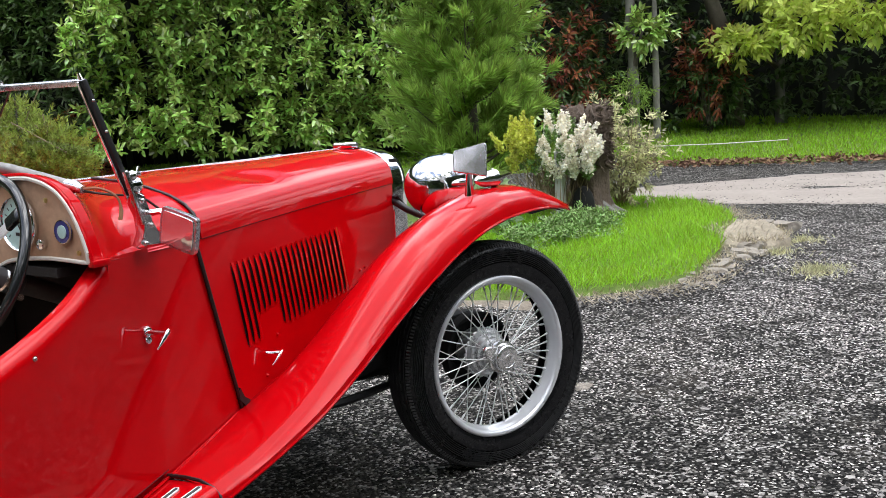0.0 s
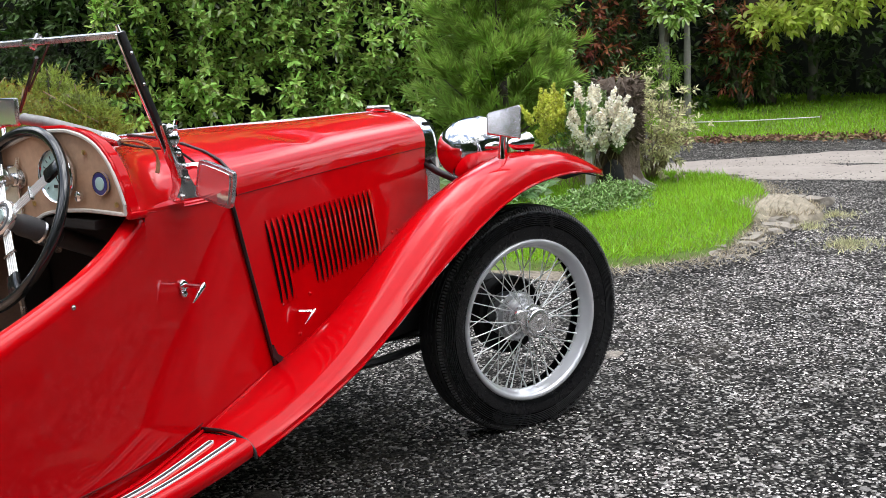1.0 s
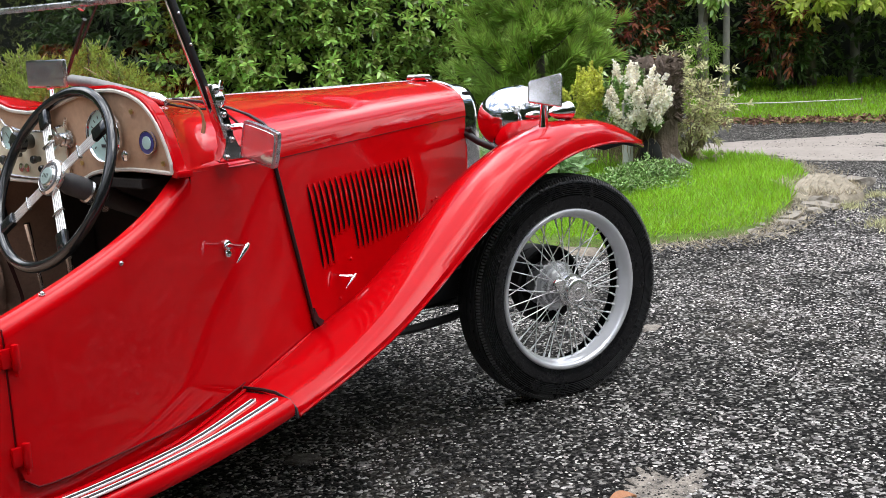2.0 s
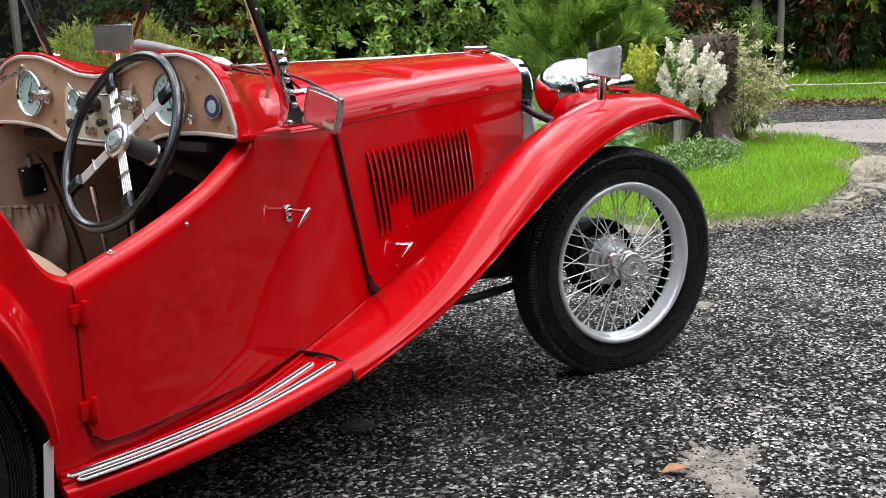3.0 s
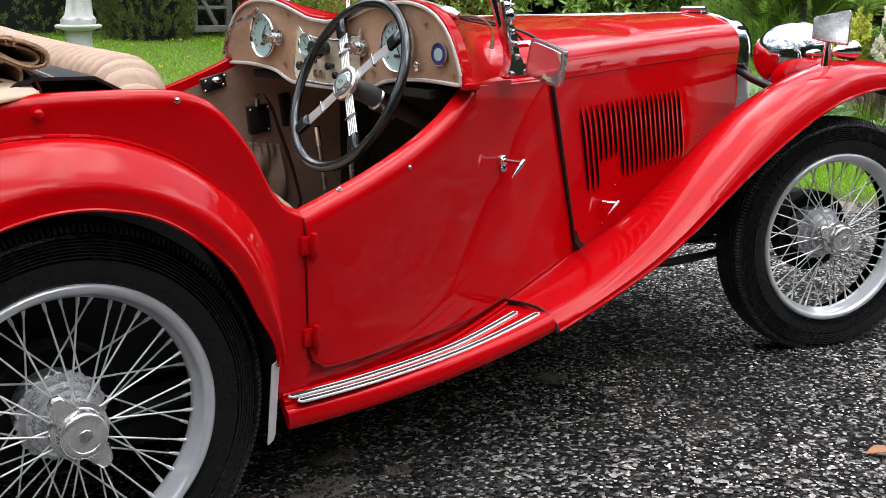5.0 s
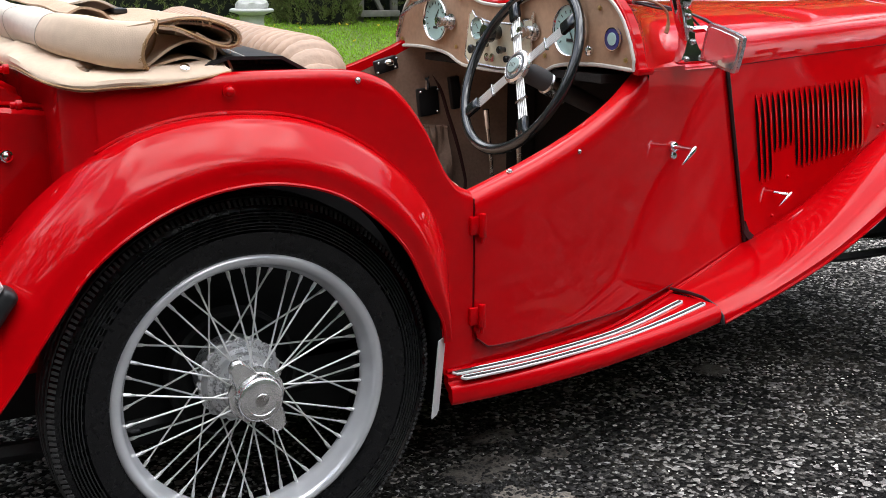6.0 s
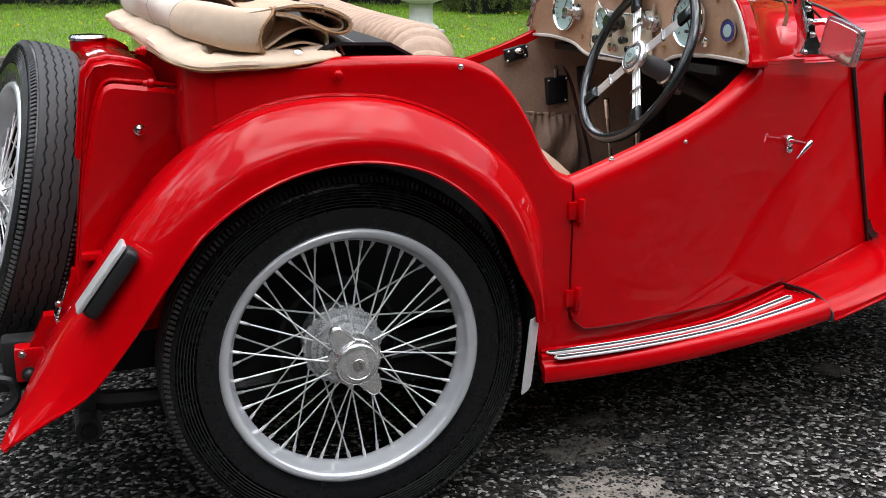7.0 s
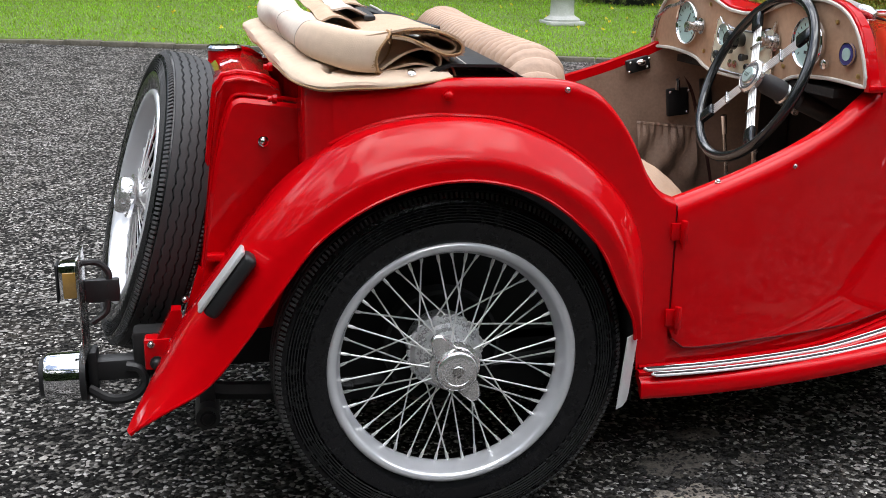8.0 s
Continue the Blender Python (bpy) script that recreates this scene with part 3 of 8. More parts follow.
for sgn, w in ((1, wing), (-1, wing2)):
    pts = np.array([(x, -float(herm(SX, OUY, x)) * 1.0, float(herm(SX, OUZ, x))) for x in np.linspace(1.15, 2.82, 40)])
    pts[:, 1] *= sgn
    put("edge_bead", *tube(pts, 0.005, 6), RED, w)
    # near-black sheet a little below the metal, standing in for the shade underneath
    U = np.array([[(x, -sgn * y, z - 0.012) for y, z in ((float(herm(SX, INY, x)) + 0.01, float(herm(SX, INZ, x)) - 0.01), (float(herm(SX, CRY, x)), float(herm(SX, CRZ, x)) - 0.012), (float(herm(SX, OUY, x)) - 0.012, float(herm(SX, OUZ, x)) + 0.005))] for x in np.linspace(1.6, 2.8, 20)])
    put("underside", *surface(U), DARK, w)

# running boards
ZW0 = 0.35
def board_edge(f):
    return 0.287 + 0.054 * f ** 1.9


def board_out(f):
    return 0.648 + 0.016 * math.sin(math.pi * min(1.0, f)) ** 0.8


def board():
    rows = []
    for x in np.linspace(0.408, 1.138, 20):
        f = max(0.0, (x - 0.41) / 0.73)
        iy = float(half(x))
        top_i = float(body_bottom(x)) - 0.003
        ob_t, ob_b = board_edge(f), board_edge(f) - 0.044 + 0.006 * f
        oy = board_out(f)
        sec = [(iy, top_i), (iy + (oy - iy) * 0.5, (top_i + ob_t) / 2 + 0.003), (oy - 0.02, ob_t + 0.001), (oy - 0.004, ob_t - 0.008), (oy, ob_b + 0.006), (oy - 0.004, ob_b)]
        rows.append([(x, -y, z) for y, z in polyline(sec, 16)])
    return rows


# near-black sheets in place of wheel-arch shade; chassis and floor pan in the tub
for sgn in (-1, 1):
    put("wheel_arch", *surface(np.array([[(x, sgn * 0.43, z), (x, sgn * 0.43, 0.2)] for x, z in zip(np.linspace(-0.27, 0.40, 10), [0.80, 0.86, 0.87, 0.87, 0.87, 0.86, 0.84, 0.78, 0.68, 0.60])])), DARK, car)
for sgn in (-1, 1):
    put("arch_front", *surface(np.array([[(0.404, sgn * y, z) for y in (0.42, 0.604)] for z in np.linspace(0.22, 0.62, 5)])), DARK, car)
# the thin sheet at x 1.98 is added to darken the ground below
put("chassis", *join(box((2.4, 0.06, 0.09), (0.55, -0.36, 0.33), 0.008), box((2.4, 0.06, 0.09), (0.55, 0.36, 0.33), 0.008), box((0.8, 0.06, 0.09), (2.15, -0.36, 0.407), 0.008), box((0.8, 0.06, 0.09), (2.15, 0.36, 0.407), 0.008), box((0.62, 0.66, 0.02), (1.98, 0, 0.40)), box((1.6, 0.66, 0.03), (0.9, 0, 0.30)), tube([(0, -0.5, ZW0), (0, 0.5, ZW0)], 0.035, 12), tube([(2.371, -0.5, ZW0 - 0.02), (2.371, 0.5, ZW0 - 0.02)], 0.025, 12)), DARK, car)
bd = np.array(board())
bvf = shell(bd, -0.02)
rb = put("running_board", *bvf, RED, car, "red running board with two chrome tread strips")
put("running_board", *flip_y(bvf), RED, car)


def strip_line(x0, x1, fa, fb, n=16, lift=0.0):
    out = []
    for x, f in zip(np.linspace(x0, x1, n), np.linspace(fa, fb, n)):
        iy = float(half(x))
        g = max(0.0, (x - 0.41) / 0.73)
        y = iy + (board_out(g) - iy) * f
        zi, zo = float(body_bottom(x)) - 0.003, board_edge(g)
        out.append((x, -y, zi + (zo - zi) * f + 0.004 + lift))
    return out


for x0, x1, fa, fb in ((0.428, 1.098, 0.30, 0.40), (0.440, 1.118, 0.74, 0.74)):
    base = strip_line(x0, x1, fa, fb)
    near, far = [(x, y - 0.0062, z + 0.001) for x, y, z in base], [(x, y + 0.0062, z + 0.003) for x, y, z in reversed(base)]
    tip_a, tip_b = (x0 - 0.006, base[0][1], base[0][2] + 0.002), (x1 + 0.006, base[-1][1], base[-1][2] + 0.002)
    loop = [tip_a] + near + [tip_b] + far + [tip_a]
    put("tread_rubber", *tube([(x, y, z + 0.001) for x, y, z in base], 0.0052, 8), BLACK, rb)
    put("tread_strip", *tube(loop, [0.0028] + [0.0031] * 16 + [0.0026] + [0.0020] * 16 + [0.0030], 8), ALLOY, rb, "chrome edging of a black rubber tread strip")
jx = 1.142
put("joint_beading", *tube([(jx + 0.0 * k, -y, z + 0.003) for k, (y, z) in enumerate([(0.466, 0.335), (0.53, 0.342), (0.58, 0.343), (0.625, 0.333), (0.648, 0.315), (0.652, 0.295)])], 0.0042, 6), BLACK, rb)
for sgn in (1, -1):
    put("sill_beading", *tube([(x, -sgn * (float(half(x)) + 0.004), float(body_bottom(x)) + 0.002) for x in np.linspace(0.41, 1.47, 24)], 0.0042, 6), RED, car)

# rear wings, section by section from the tail over the wheel to the front
RW = [  # inner (x, y, z), crest (x, y, z), outer lip (x, y, z)
    ((-0.652, 0.625, 0.266), (-0.652, 0.640, 0.263), (-0.640, 0.655, 0.270)),
    ((-0.612, 0.535, 0.318), (-0.600, 0.61, 0.326), (-0.575, 0.676, 0.315)),
    ((-0.545, 0.44, 0.415), (-0.537, 0.605, 0.427), (-0.500, 0.688, 0.362)),
    ((-0.465, 0.44, 0.535), (-0.454, 0.61, 0.548), (-0.425, 0.694, 0.450)),
    ((-0.392, 0.45, 0.640), (-0.386, 0.615, 0.648), (-0.357, 0.697, 0.546)),
    ((-0.322, 0.52, 0.735), (-0.307, 0.63, 0.728), (-0.282, 0.698, 0.640)),
    ((-0.225, 0.575, 0.814), (-0.213, 0.64, 0.797), (-0.176, 0.699, 0.710)),
    ((-0.120, 0.582, 0.848), (-0.115, 0.645, 0.830), (-0.067, 0.699, 0.744)),
    ((-0.006, 0.596, 0.857), (-0.004, 0.652, 0.838), (0.043, 0.699, 0.745)),
    ((0.106, 0.608, 0.844), (0.108, 0.658, 0.822), (0.158, 0.699, 0.708)),
    ((0.222, 0.616, 0.793), (0.223, 0.662, 0.768), (0.269, 0.698, 0.612)),
    ((0.323, 0.615, 0.710), (0.322, 0.664, 0.682), (0.329, 0.696, 0.500)),
    ((0.380, 0.612, 0.622), (0.374, 0.664, 0.590), (0.354, 0.694, 0.455)),
    ((0.398, 0.611, 0.52), (0.390, 0.664, 0.50), (0.362, 0.692, 0.43)),
    ((0.402, 0.611, 0.405), (0.394, 0.664, 0.402), (0.366, 0.690, 0.400)),
]
RWA = np.array(RW)
res = [polyline(RWA[:, k], 60) for k in range(3)]
rows = []
for i in range(60):
    a, c, o = res[0][i], res[1][i], res[2][i]
    m1 = a * 0.45 + c * 0.55 + (c - o) * np.array([0.10, 0, 0.10])
    m2 = c * 0.45 + o * 0.55 + np.array([0, 0.017, 0])
    m3 = o + (c - o) * 0.15 + np.array([0, 0.005, 0])
    rows.append(polyline([a, m1, c, m2, m3, o], 18) * [1, -1, 1])
rwv = shell(np.array(rows), -0.004)
rwing = put("rear_wing", *rwv, RED, car, "rounded red rear wing with a chrome-edged lamp")
rwing2 = put("rear_wing", *flip_y(rwv), RED, car)
for sgn, w in ((1, rwing), (-1, rwing2)):
    L = [(p[0], -sgn * (p[1] + 0.002), p[2]) for p in res[2]]
    put("edge_bead", *tube(L, 0.0035, 6), RED, w)
    pip = [(x, -sgn * (float(half(x)) + 0.004), z) for x, z in ((-0.245, 0.803), (-0.182, 0.832), (-0.094, 0.853), (-0.006, 0.858), (0.106, 0.845), (0.222, 0.794), (0.323, 0.711), (0.380, 0.622), (0.400, 0.52), (0.405, 0.41))]
    put("wing_beading", *tube(polyline(pip, 60) + [0, -sgn * 0.001, 0.001], 0.0042, 8), RED, w)
    # thin dark red line that paints the shadow below the piping
    put("beading_shadow", *tube(polyline(pip, 60) + [0, -sgn * 0.0015, -0.006], 0.0030, 6), RED_DARK, w)
    # near-black sheet under the rear wing, in place of the shade there
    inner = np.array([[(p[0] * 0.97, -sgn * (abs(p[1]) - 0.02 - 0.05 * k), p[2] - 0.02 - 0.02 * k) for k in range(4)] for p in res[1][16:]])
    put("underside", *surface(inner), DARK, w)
# pale stone guard at the front foot of the wing
put("stone_guard", *shell(np.array([[(0.401 - 0.054 * v - u * 0.016, -(0.626 + v * 0.070 * (1.6 - 0.6 * v)), 0.408 - u * 0.158) for v in np.linspace(0, 1, 4)] for u in np.linspace(0, 1, 6)]), 0.003), GUARD, rwing, "plain aluminium stone guard")
# lamp on the back of the wing
lm = Matrix.Translation((-0.446, -0.652, 0.554)) @ Matrix.Rotation(radians(-53), 4, "Y")
lampb = moved(box((0.142, 0.05, 0.032), (0, 0, 0), 0.012, 3), lm)
rl = put("rear_lamp", *lampb, BLACK, rwing, "black rear reflector lamp with a bright rim")
put("rim", *moved(box((0.145, 0.0525, 0.009), (0, 0.0, 0.020), 0.004, 2), lm), ALLOY, rl)

# petrol tank and its end plate
def tank_loop(y, grow=0.0):
    o = [(-0.515, 0.39), (-0.455, 0.86), (-0.445, 0.895), (-0.425, 0.908), (-0.39, 0.908), (-0.335, 0.893), (-0.318, 0.87), (-0.318, 0.39)]
    c = np.array([-0.39, 0.7])
    return [(c[0] + (x - c[0]) * (1 + grow), y, c[1] + (z - c[1]) * (1 + grow)) for x, z in polyline(o, 40)]


tk = [tank_loop(y, g) for y, g in ((-0.40, -0.03), (-0.405, 0.0), (-0.1, 0.005), (0.1, 0.005), (0.405, 0.0), (0.40, -0.03))]
tv, tf = surface(np.array(tk), close_n=True)
tank = put("petrol_tank", *(tv, tf + [tuple(range(40)), tuple(reversed(range(200, 240)))]), RED, car, "red slab petrol tank with a chrome filler")
for sgn in (-1, 1):
    o = [(-0.518, 0.38), (-0.487, 0.56), (-0.470, 0.70), (-0.447, 0.80), (-0.428, 0.862), (-0.41, 0.876), (-0.38, 0.872), (-0.285, 0.860), (-0.268, 0.850), (-0.262, 0.825), (-0.262, 0.60), (-0.262, 0.38)]
    o = [tuple(p) for p in rounded(o, 3)]
    put("end_plate", *plate(o, "y", sgn * 0.402, sgn * 0.43, 0.008), RED, tank)
    put("tank_beading", *tube([(x, sgn * 0.402, z + 0.006) for x, z in o if z > 0.42], 0.0042, 8), RED, tank)
    put("tank_step", *box((0.05, 0.03, 0.016), (-0.462, sgn * 0.435, 0.548), 0.004), RED, tank)
screw(tank, (-0.362, -0.432, 0.787), (0, -1, 0), 0.009, CHROME)
for y in (-0.30, 0.30):
    put("strap", *tube([(x, y, z + 0.003) for x, _, z in tank_loop(0)[2:38]], 0.007, 8), RED, tank)
fc = Matrix.Translation((-0.418, 0.16, 0.905))
put("filler_neck", *moved(lathe([(0.042, -0.01), (0.042, 0.010), (0.038, 0.013)], 24, "z"), fc), RED, tank)
put("filler_cap", *moved(lathe([(0.040, 0.010), (0.044, 0.013), (0.044, 0.019), (0.038, 0.025), (0.0001, 0.028)], 24, "z"), fc), CHROME, tank)
for p in ((-0.335, -0.47, 0.878), (-0.335, -0.36, 0.93)):
    put("wing_nut", *moved(lathe([(0.009, 0), (0.009, 0.008), (0.006, 0.011), (0.006, 0.018), (0.0001, 0.019)], 10, "x"), Matrix.Translation(p) @ Matrix.Rotation(radians(180), 4, "Z")), RED, car)
# ---------------------------------------------------------------- wire wheels, built lying on the axis y with the outside at -y
R_T, R_RIM = 0.362, 0.262


def unit_bar():
    return mesh_of("spoke", *tube([(0, 0, 0), (0, 0, 0.12), (0, 0, 0.88), (0, 0, 0.93), (0, 0, 1)], [1, 1, 1, 1.9, 1.9], 6))


SPOKE_MESH = unit_bar()
SPOKE_MESH.materials.append(SPOKE)


def tyre_profile():
    # rim bead, outer wall with fine moulded rings, shoulder, grooved tread, inner wall
    p = [(0.252, -0.046), (0.262, -0.054), (0.274, -0.059)]
    for k, r in enumerate(np.linspace(0.280, 0.338, 21)):
        y = -0.0605 - 0.0035 * math.sin((r - 0.28) / 0.058 * math.pi)
        p.append((r, y + (0.0052 if k % 2 and k > 7 else 0.0)))
    p += [(0.345, -0.058), (0.350, -0.053), (0.3515, -0.050)]
    for c in (-0.036, -0.018, 0.0, 0.018, 0.036):
        crown = 0.3605 - 2.6 * c * c
        p += [(crown, c - 0.007), (crown, c + 0.007)]
        if c < 0.036:
            p += [(crown - 0.005, c + 0.0082), (crown - 0.005, c + 0.0098)]
    p += [(0.3515, 0.050), (0.345, 0.058), (0.31, 0.064), (0.274, 0.059), (0.252, 0.046)]
    return p


def make_wheel(name, place, turn, spin, label, swell=1.0):
    """A wheel > tyre, tread blocks, rim, spokes, hub, spinner."""
    w = new(name)
    w.parent = car
    w.matrix_basis = Matrix.Translation(place) @ turn
    w["label"] = label
    put("tyre", *lathe([(0.28 + (r - 0.28) * swell if r > 0.28 else r, y) for r, y in tyre_profile()], 96), RUBBER, w, sharp=55)
    # ribs of the tread with zigzag grooves
    m = 420
    rows = []
    for k in range(m + 1):
        a = 2 * np.pi * k / m
        zig = 0.0022 * (1 - 2 * abs((k % 6) / 3 - 1))
        row = []
        for c in (-0.036, -0.018, 0.0, 0.018, 0.036):
            for q, low in ((-0.0082, 0.0035), (-0.0070, 0.0), (0.0070, 0.0), (0.0082, 0.0035)):
                y = c + q + (zig if abs(c + q) < 0.04 else 0)
                r = 0.28 + (0.3620 - 2.6 * c * c - low - 0.28) * swell
                row.append((r * math.cos(a), y, r * math.sin(a)))
        rows.append(row)
    put("tread_band", *surface(np.array(rows)), TREAD_FACE, w)
    # raised marks on the wall of the tyre, too worn to read
    marks = []
    for q in (118, 122, 126, 130, 134, 138, 296, 300, 304, 308, 312):
        r = 0.28 + 0.030 * swell
        marks.append(moved(box((0.010, 0.0016, 0.013), (0, -0.0640, r), 0.0004, 1), Matrix.Rotation(radians(q), 4, "Y")))
    put("raised_marking", *join(*marks), RUBBER, w)["kind"] = "stuff"
    # fine rings moulded in the wall of the tyre, their sheen put in as paler rubber
    for r in np.linspace(0.3085, 0.3345, 6):
        y = -0.0605 - 0.0035 * math.sin((r - 0.28) / 0.058 * math.pi)
        R = 0.28 + (r - 0.28) * swell
        put("moulded_ring", *lathe([(R - 0.0011, y + 0.003), (R - 0.0007, y - 0.0008), (R + 0.0007, y - 0.0008), (R + 0.0011, y + 0.003)], 96, closed=True), TREAD_FACE, w)
    # notched shoulder of the tread
    V, F = [], []
    for k in range(216):
        a = 2 * np.pi * k / 216
        for s in (-1, 1):
            b = box((0.0052, 0.013, 0.0042))
            m = Matrix.Rotation(-a, 4, "Y") @ Matrix.Translation((0, s * 0.0525, 0.28 + 0.0708 * swell)) @ Matrix.Rotation(s * radians(-52), 4, "X")
            v, f = moved(b, m)
            F += [tuple(i + 8 * len(V) for i in q) for q in f]
            V.append(v)
    put("tread", np.concatenate(V), F, TREAD, w)["kind"] = "stuff"
    rim = [(0.2345, -0.009), (0.2320, -0.013), (0.2320, -0.022), (0.2348, -0.029), (0.2385, -0.036), (0.2405, -0.0425), (0.2425, -0.0485), (0.2450, -0.0545), (0.2490, -0.0592), (0.2540, -0.0613), (0.2590, -0.0605), (0.2625, -0.0570), (0.2635, -0.0530), (0.258, -0.050), (0.250, -0.044), (0.2455, -0.036), (0.2410, -0.024), (0.2375, -0.004)]
    put("rim", *lathe(rim, 96, closed=True), SILVER, w, "silver painted steel rim")
    hub = [(0.035, -0.058), (0.041, -0.050), (0.043, -0.032), (0.050, -0.028), (0.052, -0.014), (0.060, -0.010), (0.062, 0.006), (0.070, 0.010), (0.074, 0.021), (0.077, 0.025), (0.077, 0.034), (0.074, 0.040), (0.074, 0.09), (0.0001, 0.09)]
    h = put("hub", *lathe(hub, 40), HUBMETAL, w, "silver hub shell with a scalloped flange")
    # scalloped flange
    q = np.linspace(0, 2 * np.pi, 192, endpoint=False)
    edge = 0.079 + 0.005 * np.abs(np.cos(12 * q)) ** 0.7
    rings = [[(rr * math.cos(a), y, rr * math.sin(a)) for a, rr in zip(q, edge * k)] for k, y in ((0.82, 0.0255), (0.97, 0.0255), (1.0, 0.028), (1.0, 0.034), (0.82, 0.035))]
    put("flange", *surface(np.array(rings), close_n=True), HUBMETAL, h)
    # knock-on spinner with two ears
    sp = [(0.053, -0.056), (0.053, -0.064), (0.0455, -0.067), (0.044, -0.084), (0.0415, -0.090), (0.037, -0.0925), (0.030, -0.0935), (0.029, -0.0925), (0.0001, -0.0938)]
    ears = []
    for s in (0, 180):
        o = [(-0.027, 0.030), (-0.021, 0.060), (-0.012, 0.080), (0.0, 0.087), (0.012, 0.082), (0.020, 0.062), (0.026, 0.030)]
        ears.append(moved(plate(o, "y", -0.064, -0.076, 0.004), Matrix.Rotation(radians(s + spin), 4, "Y")))
    spn = put("spinner", *lathe(sp, 32), SATIN, w, "chromed knock-on wheel nut")
    put("ear", *ears[0], SATIN, spn)
    put("ear", *ears[1], SATIN, spn)
    put("boss_mark", *lathe([(0.014, -0.0925), (0.012, -0.0945), (0.0001, -0.0945)], 8), CHROME_DULL, spn)
    def bar(r0, y0, a0, r1, y1, a1):
        p = Vector((r0 * math.sin(a0), y0, r0 * math.cos(a0)))
        q = Vector((r1 * math.sin(a1), y1, r1 * math.cos(a1)))
        ob = new("spoke", SPOKE_MESH)
        ob.parent = w
        d = q - p
        ob.matrix_basis = Matrix.Translation(p) @ Vector((0, 0, 1)).rotation_difference(d.normalized()).to_matrix().to_4x4() @ Matrix.Diagonal((0.0019, 0.0019, d.length, 1))

    st = 2 * math.pi / 24
    for k in range(24):
        s = 1 if k % 2 else -1
        bar(0.081, 0.030, k * st, 0.234, -0.011 + 0.002 * s, k * st + s * radians(30))
    for k in range(24):
        s = 1 if k % 2 else -1
        bar(0.042, -0.045 if k % 2 else -0.040, (k + 0.5) * st, 0.234, -0.019, (k + 0.5) * st + s * radians(15))
    # brake drum, dark
    put("drum", *lathe([(0.12, 0.055), (0.128, 0.06), (0.128, 0.10), (0.0001, 0.105)], 40), DARK, w)
    put("valve", *tube([(0.225 * math.sin(-1.75), -0.02, 0.225 * math.cos(-1.75)), (0.21 * math.sin(-1.75), -0.028, 0.21 * math.cos(-1.75))], 0.005, 6), BLACK, w)
    return w


ZW, XF, TRK, STEER = 0.350, 2.391, 0.569, -18.6
I4 = Matrix.Identity(4)
make_wheel("rear_wheel", (0, -TRK, ZW - 0.006), I4, 148, "wire wheel with black tyre and silver rim", 1.12)
make_wheel("front_wheel", (XF, -TRK + 0.006, ZW), Matrix.Rotation(radians(STEER), 4, "Z"), 115, "wire wheel with black tyre, steered outwards", 1.12)
FLIP = Matrix.Rotation(radians(180), 4, "Z")
make_wheel("rear_wheel", (0, TRK, ZW), FLIP, 40, "wire wheel with black tyre and silver rim")
make_wheel("front_wheel", (XF, TRK, ZW), Matrix.Rotation(radians(STEER), 4, "Z") @ FLIP, 70, "wire wheel with black tyre, steered outwards")
# spare: its outside faces backwards, leaning on the tank
make_wheel("spare_wheel", (-0.600, 0.0, 0.572), Matrix.Rotation(radians(9), 4, "Z") @ Matrix.Rotation(radians(15), 4, "Y") @ Matrix.Rotation(radians(-90), 4, "Z"), 75, "spare wire wheel mounted upright behind the tank")
# ---------------------------------------------------------------- windscreen
WS_B, WS_T, WS_H = Vector((1.105, 0, 0.985)), Vector((0.999, 0, 1.268)), 0.492
screen = new("windscreen")
screen.parent = car
screen["label"] = "flat raked windscreen in a slim black and chrome frame"


def ws(y, f, out=0.0):
    p = WS_B.lerp(WS_T, f)
    n = Vector((0.283, 0, 0.106)).normalized()
    return (p.x + n.x * out, y, p.z + n.z * out)


for a, b, nm, mt in (((-WS_H, 1), (WS_H, 1), "top_rail", FRAME), ((-WS_H * 0.62, 0.0), (WS_H * 0.62, 0.0), "bottom_rail", BLACK)):
    put(nm, *moved(box((0.013, 2 * b[0] + 0.012, 0.014), (0, 0, 0), 0.003), Matrix.Translation(ws(0, a[1])) @ Matrix.Rotation(radians(-20.5), 4, "Y")), mt, screen)
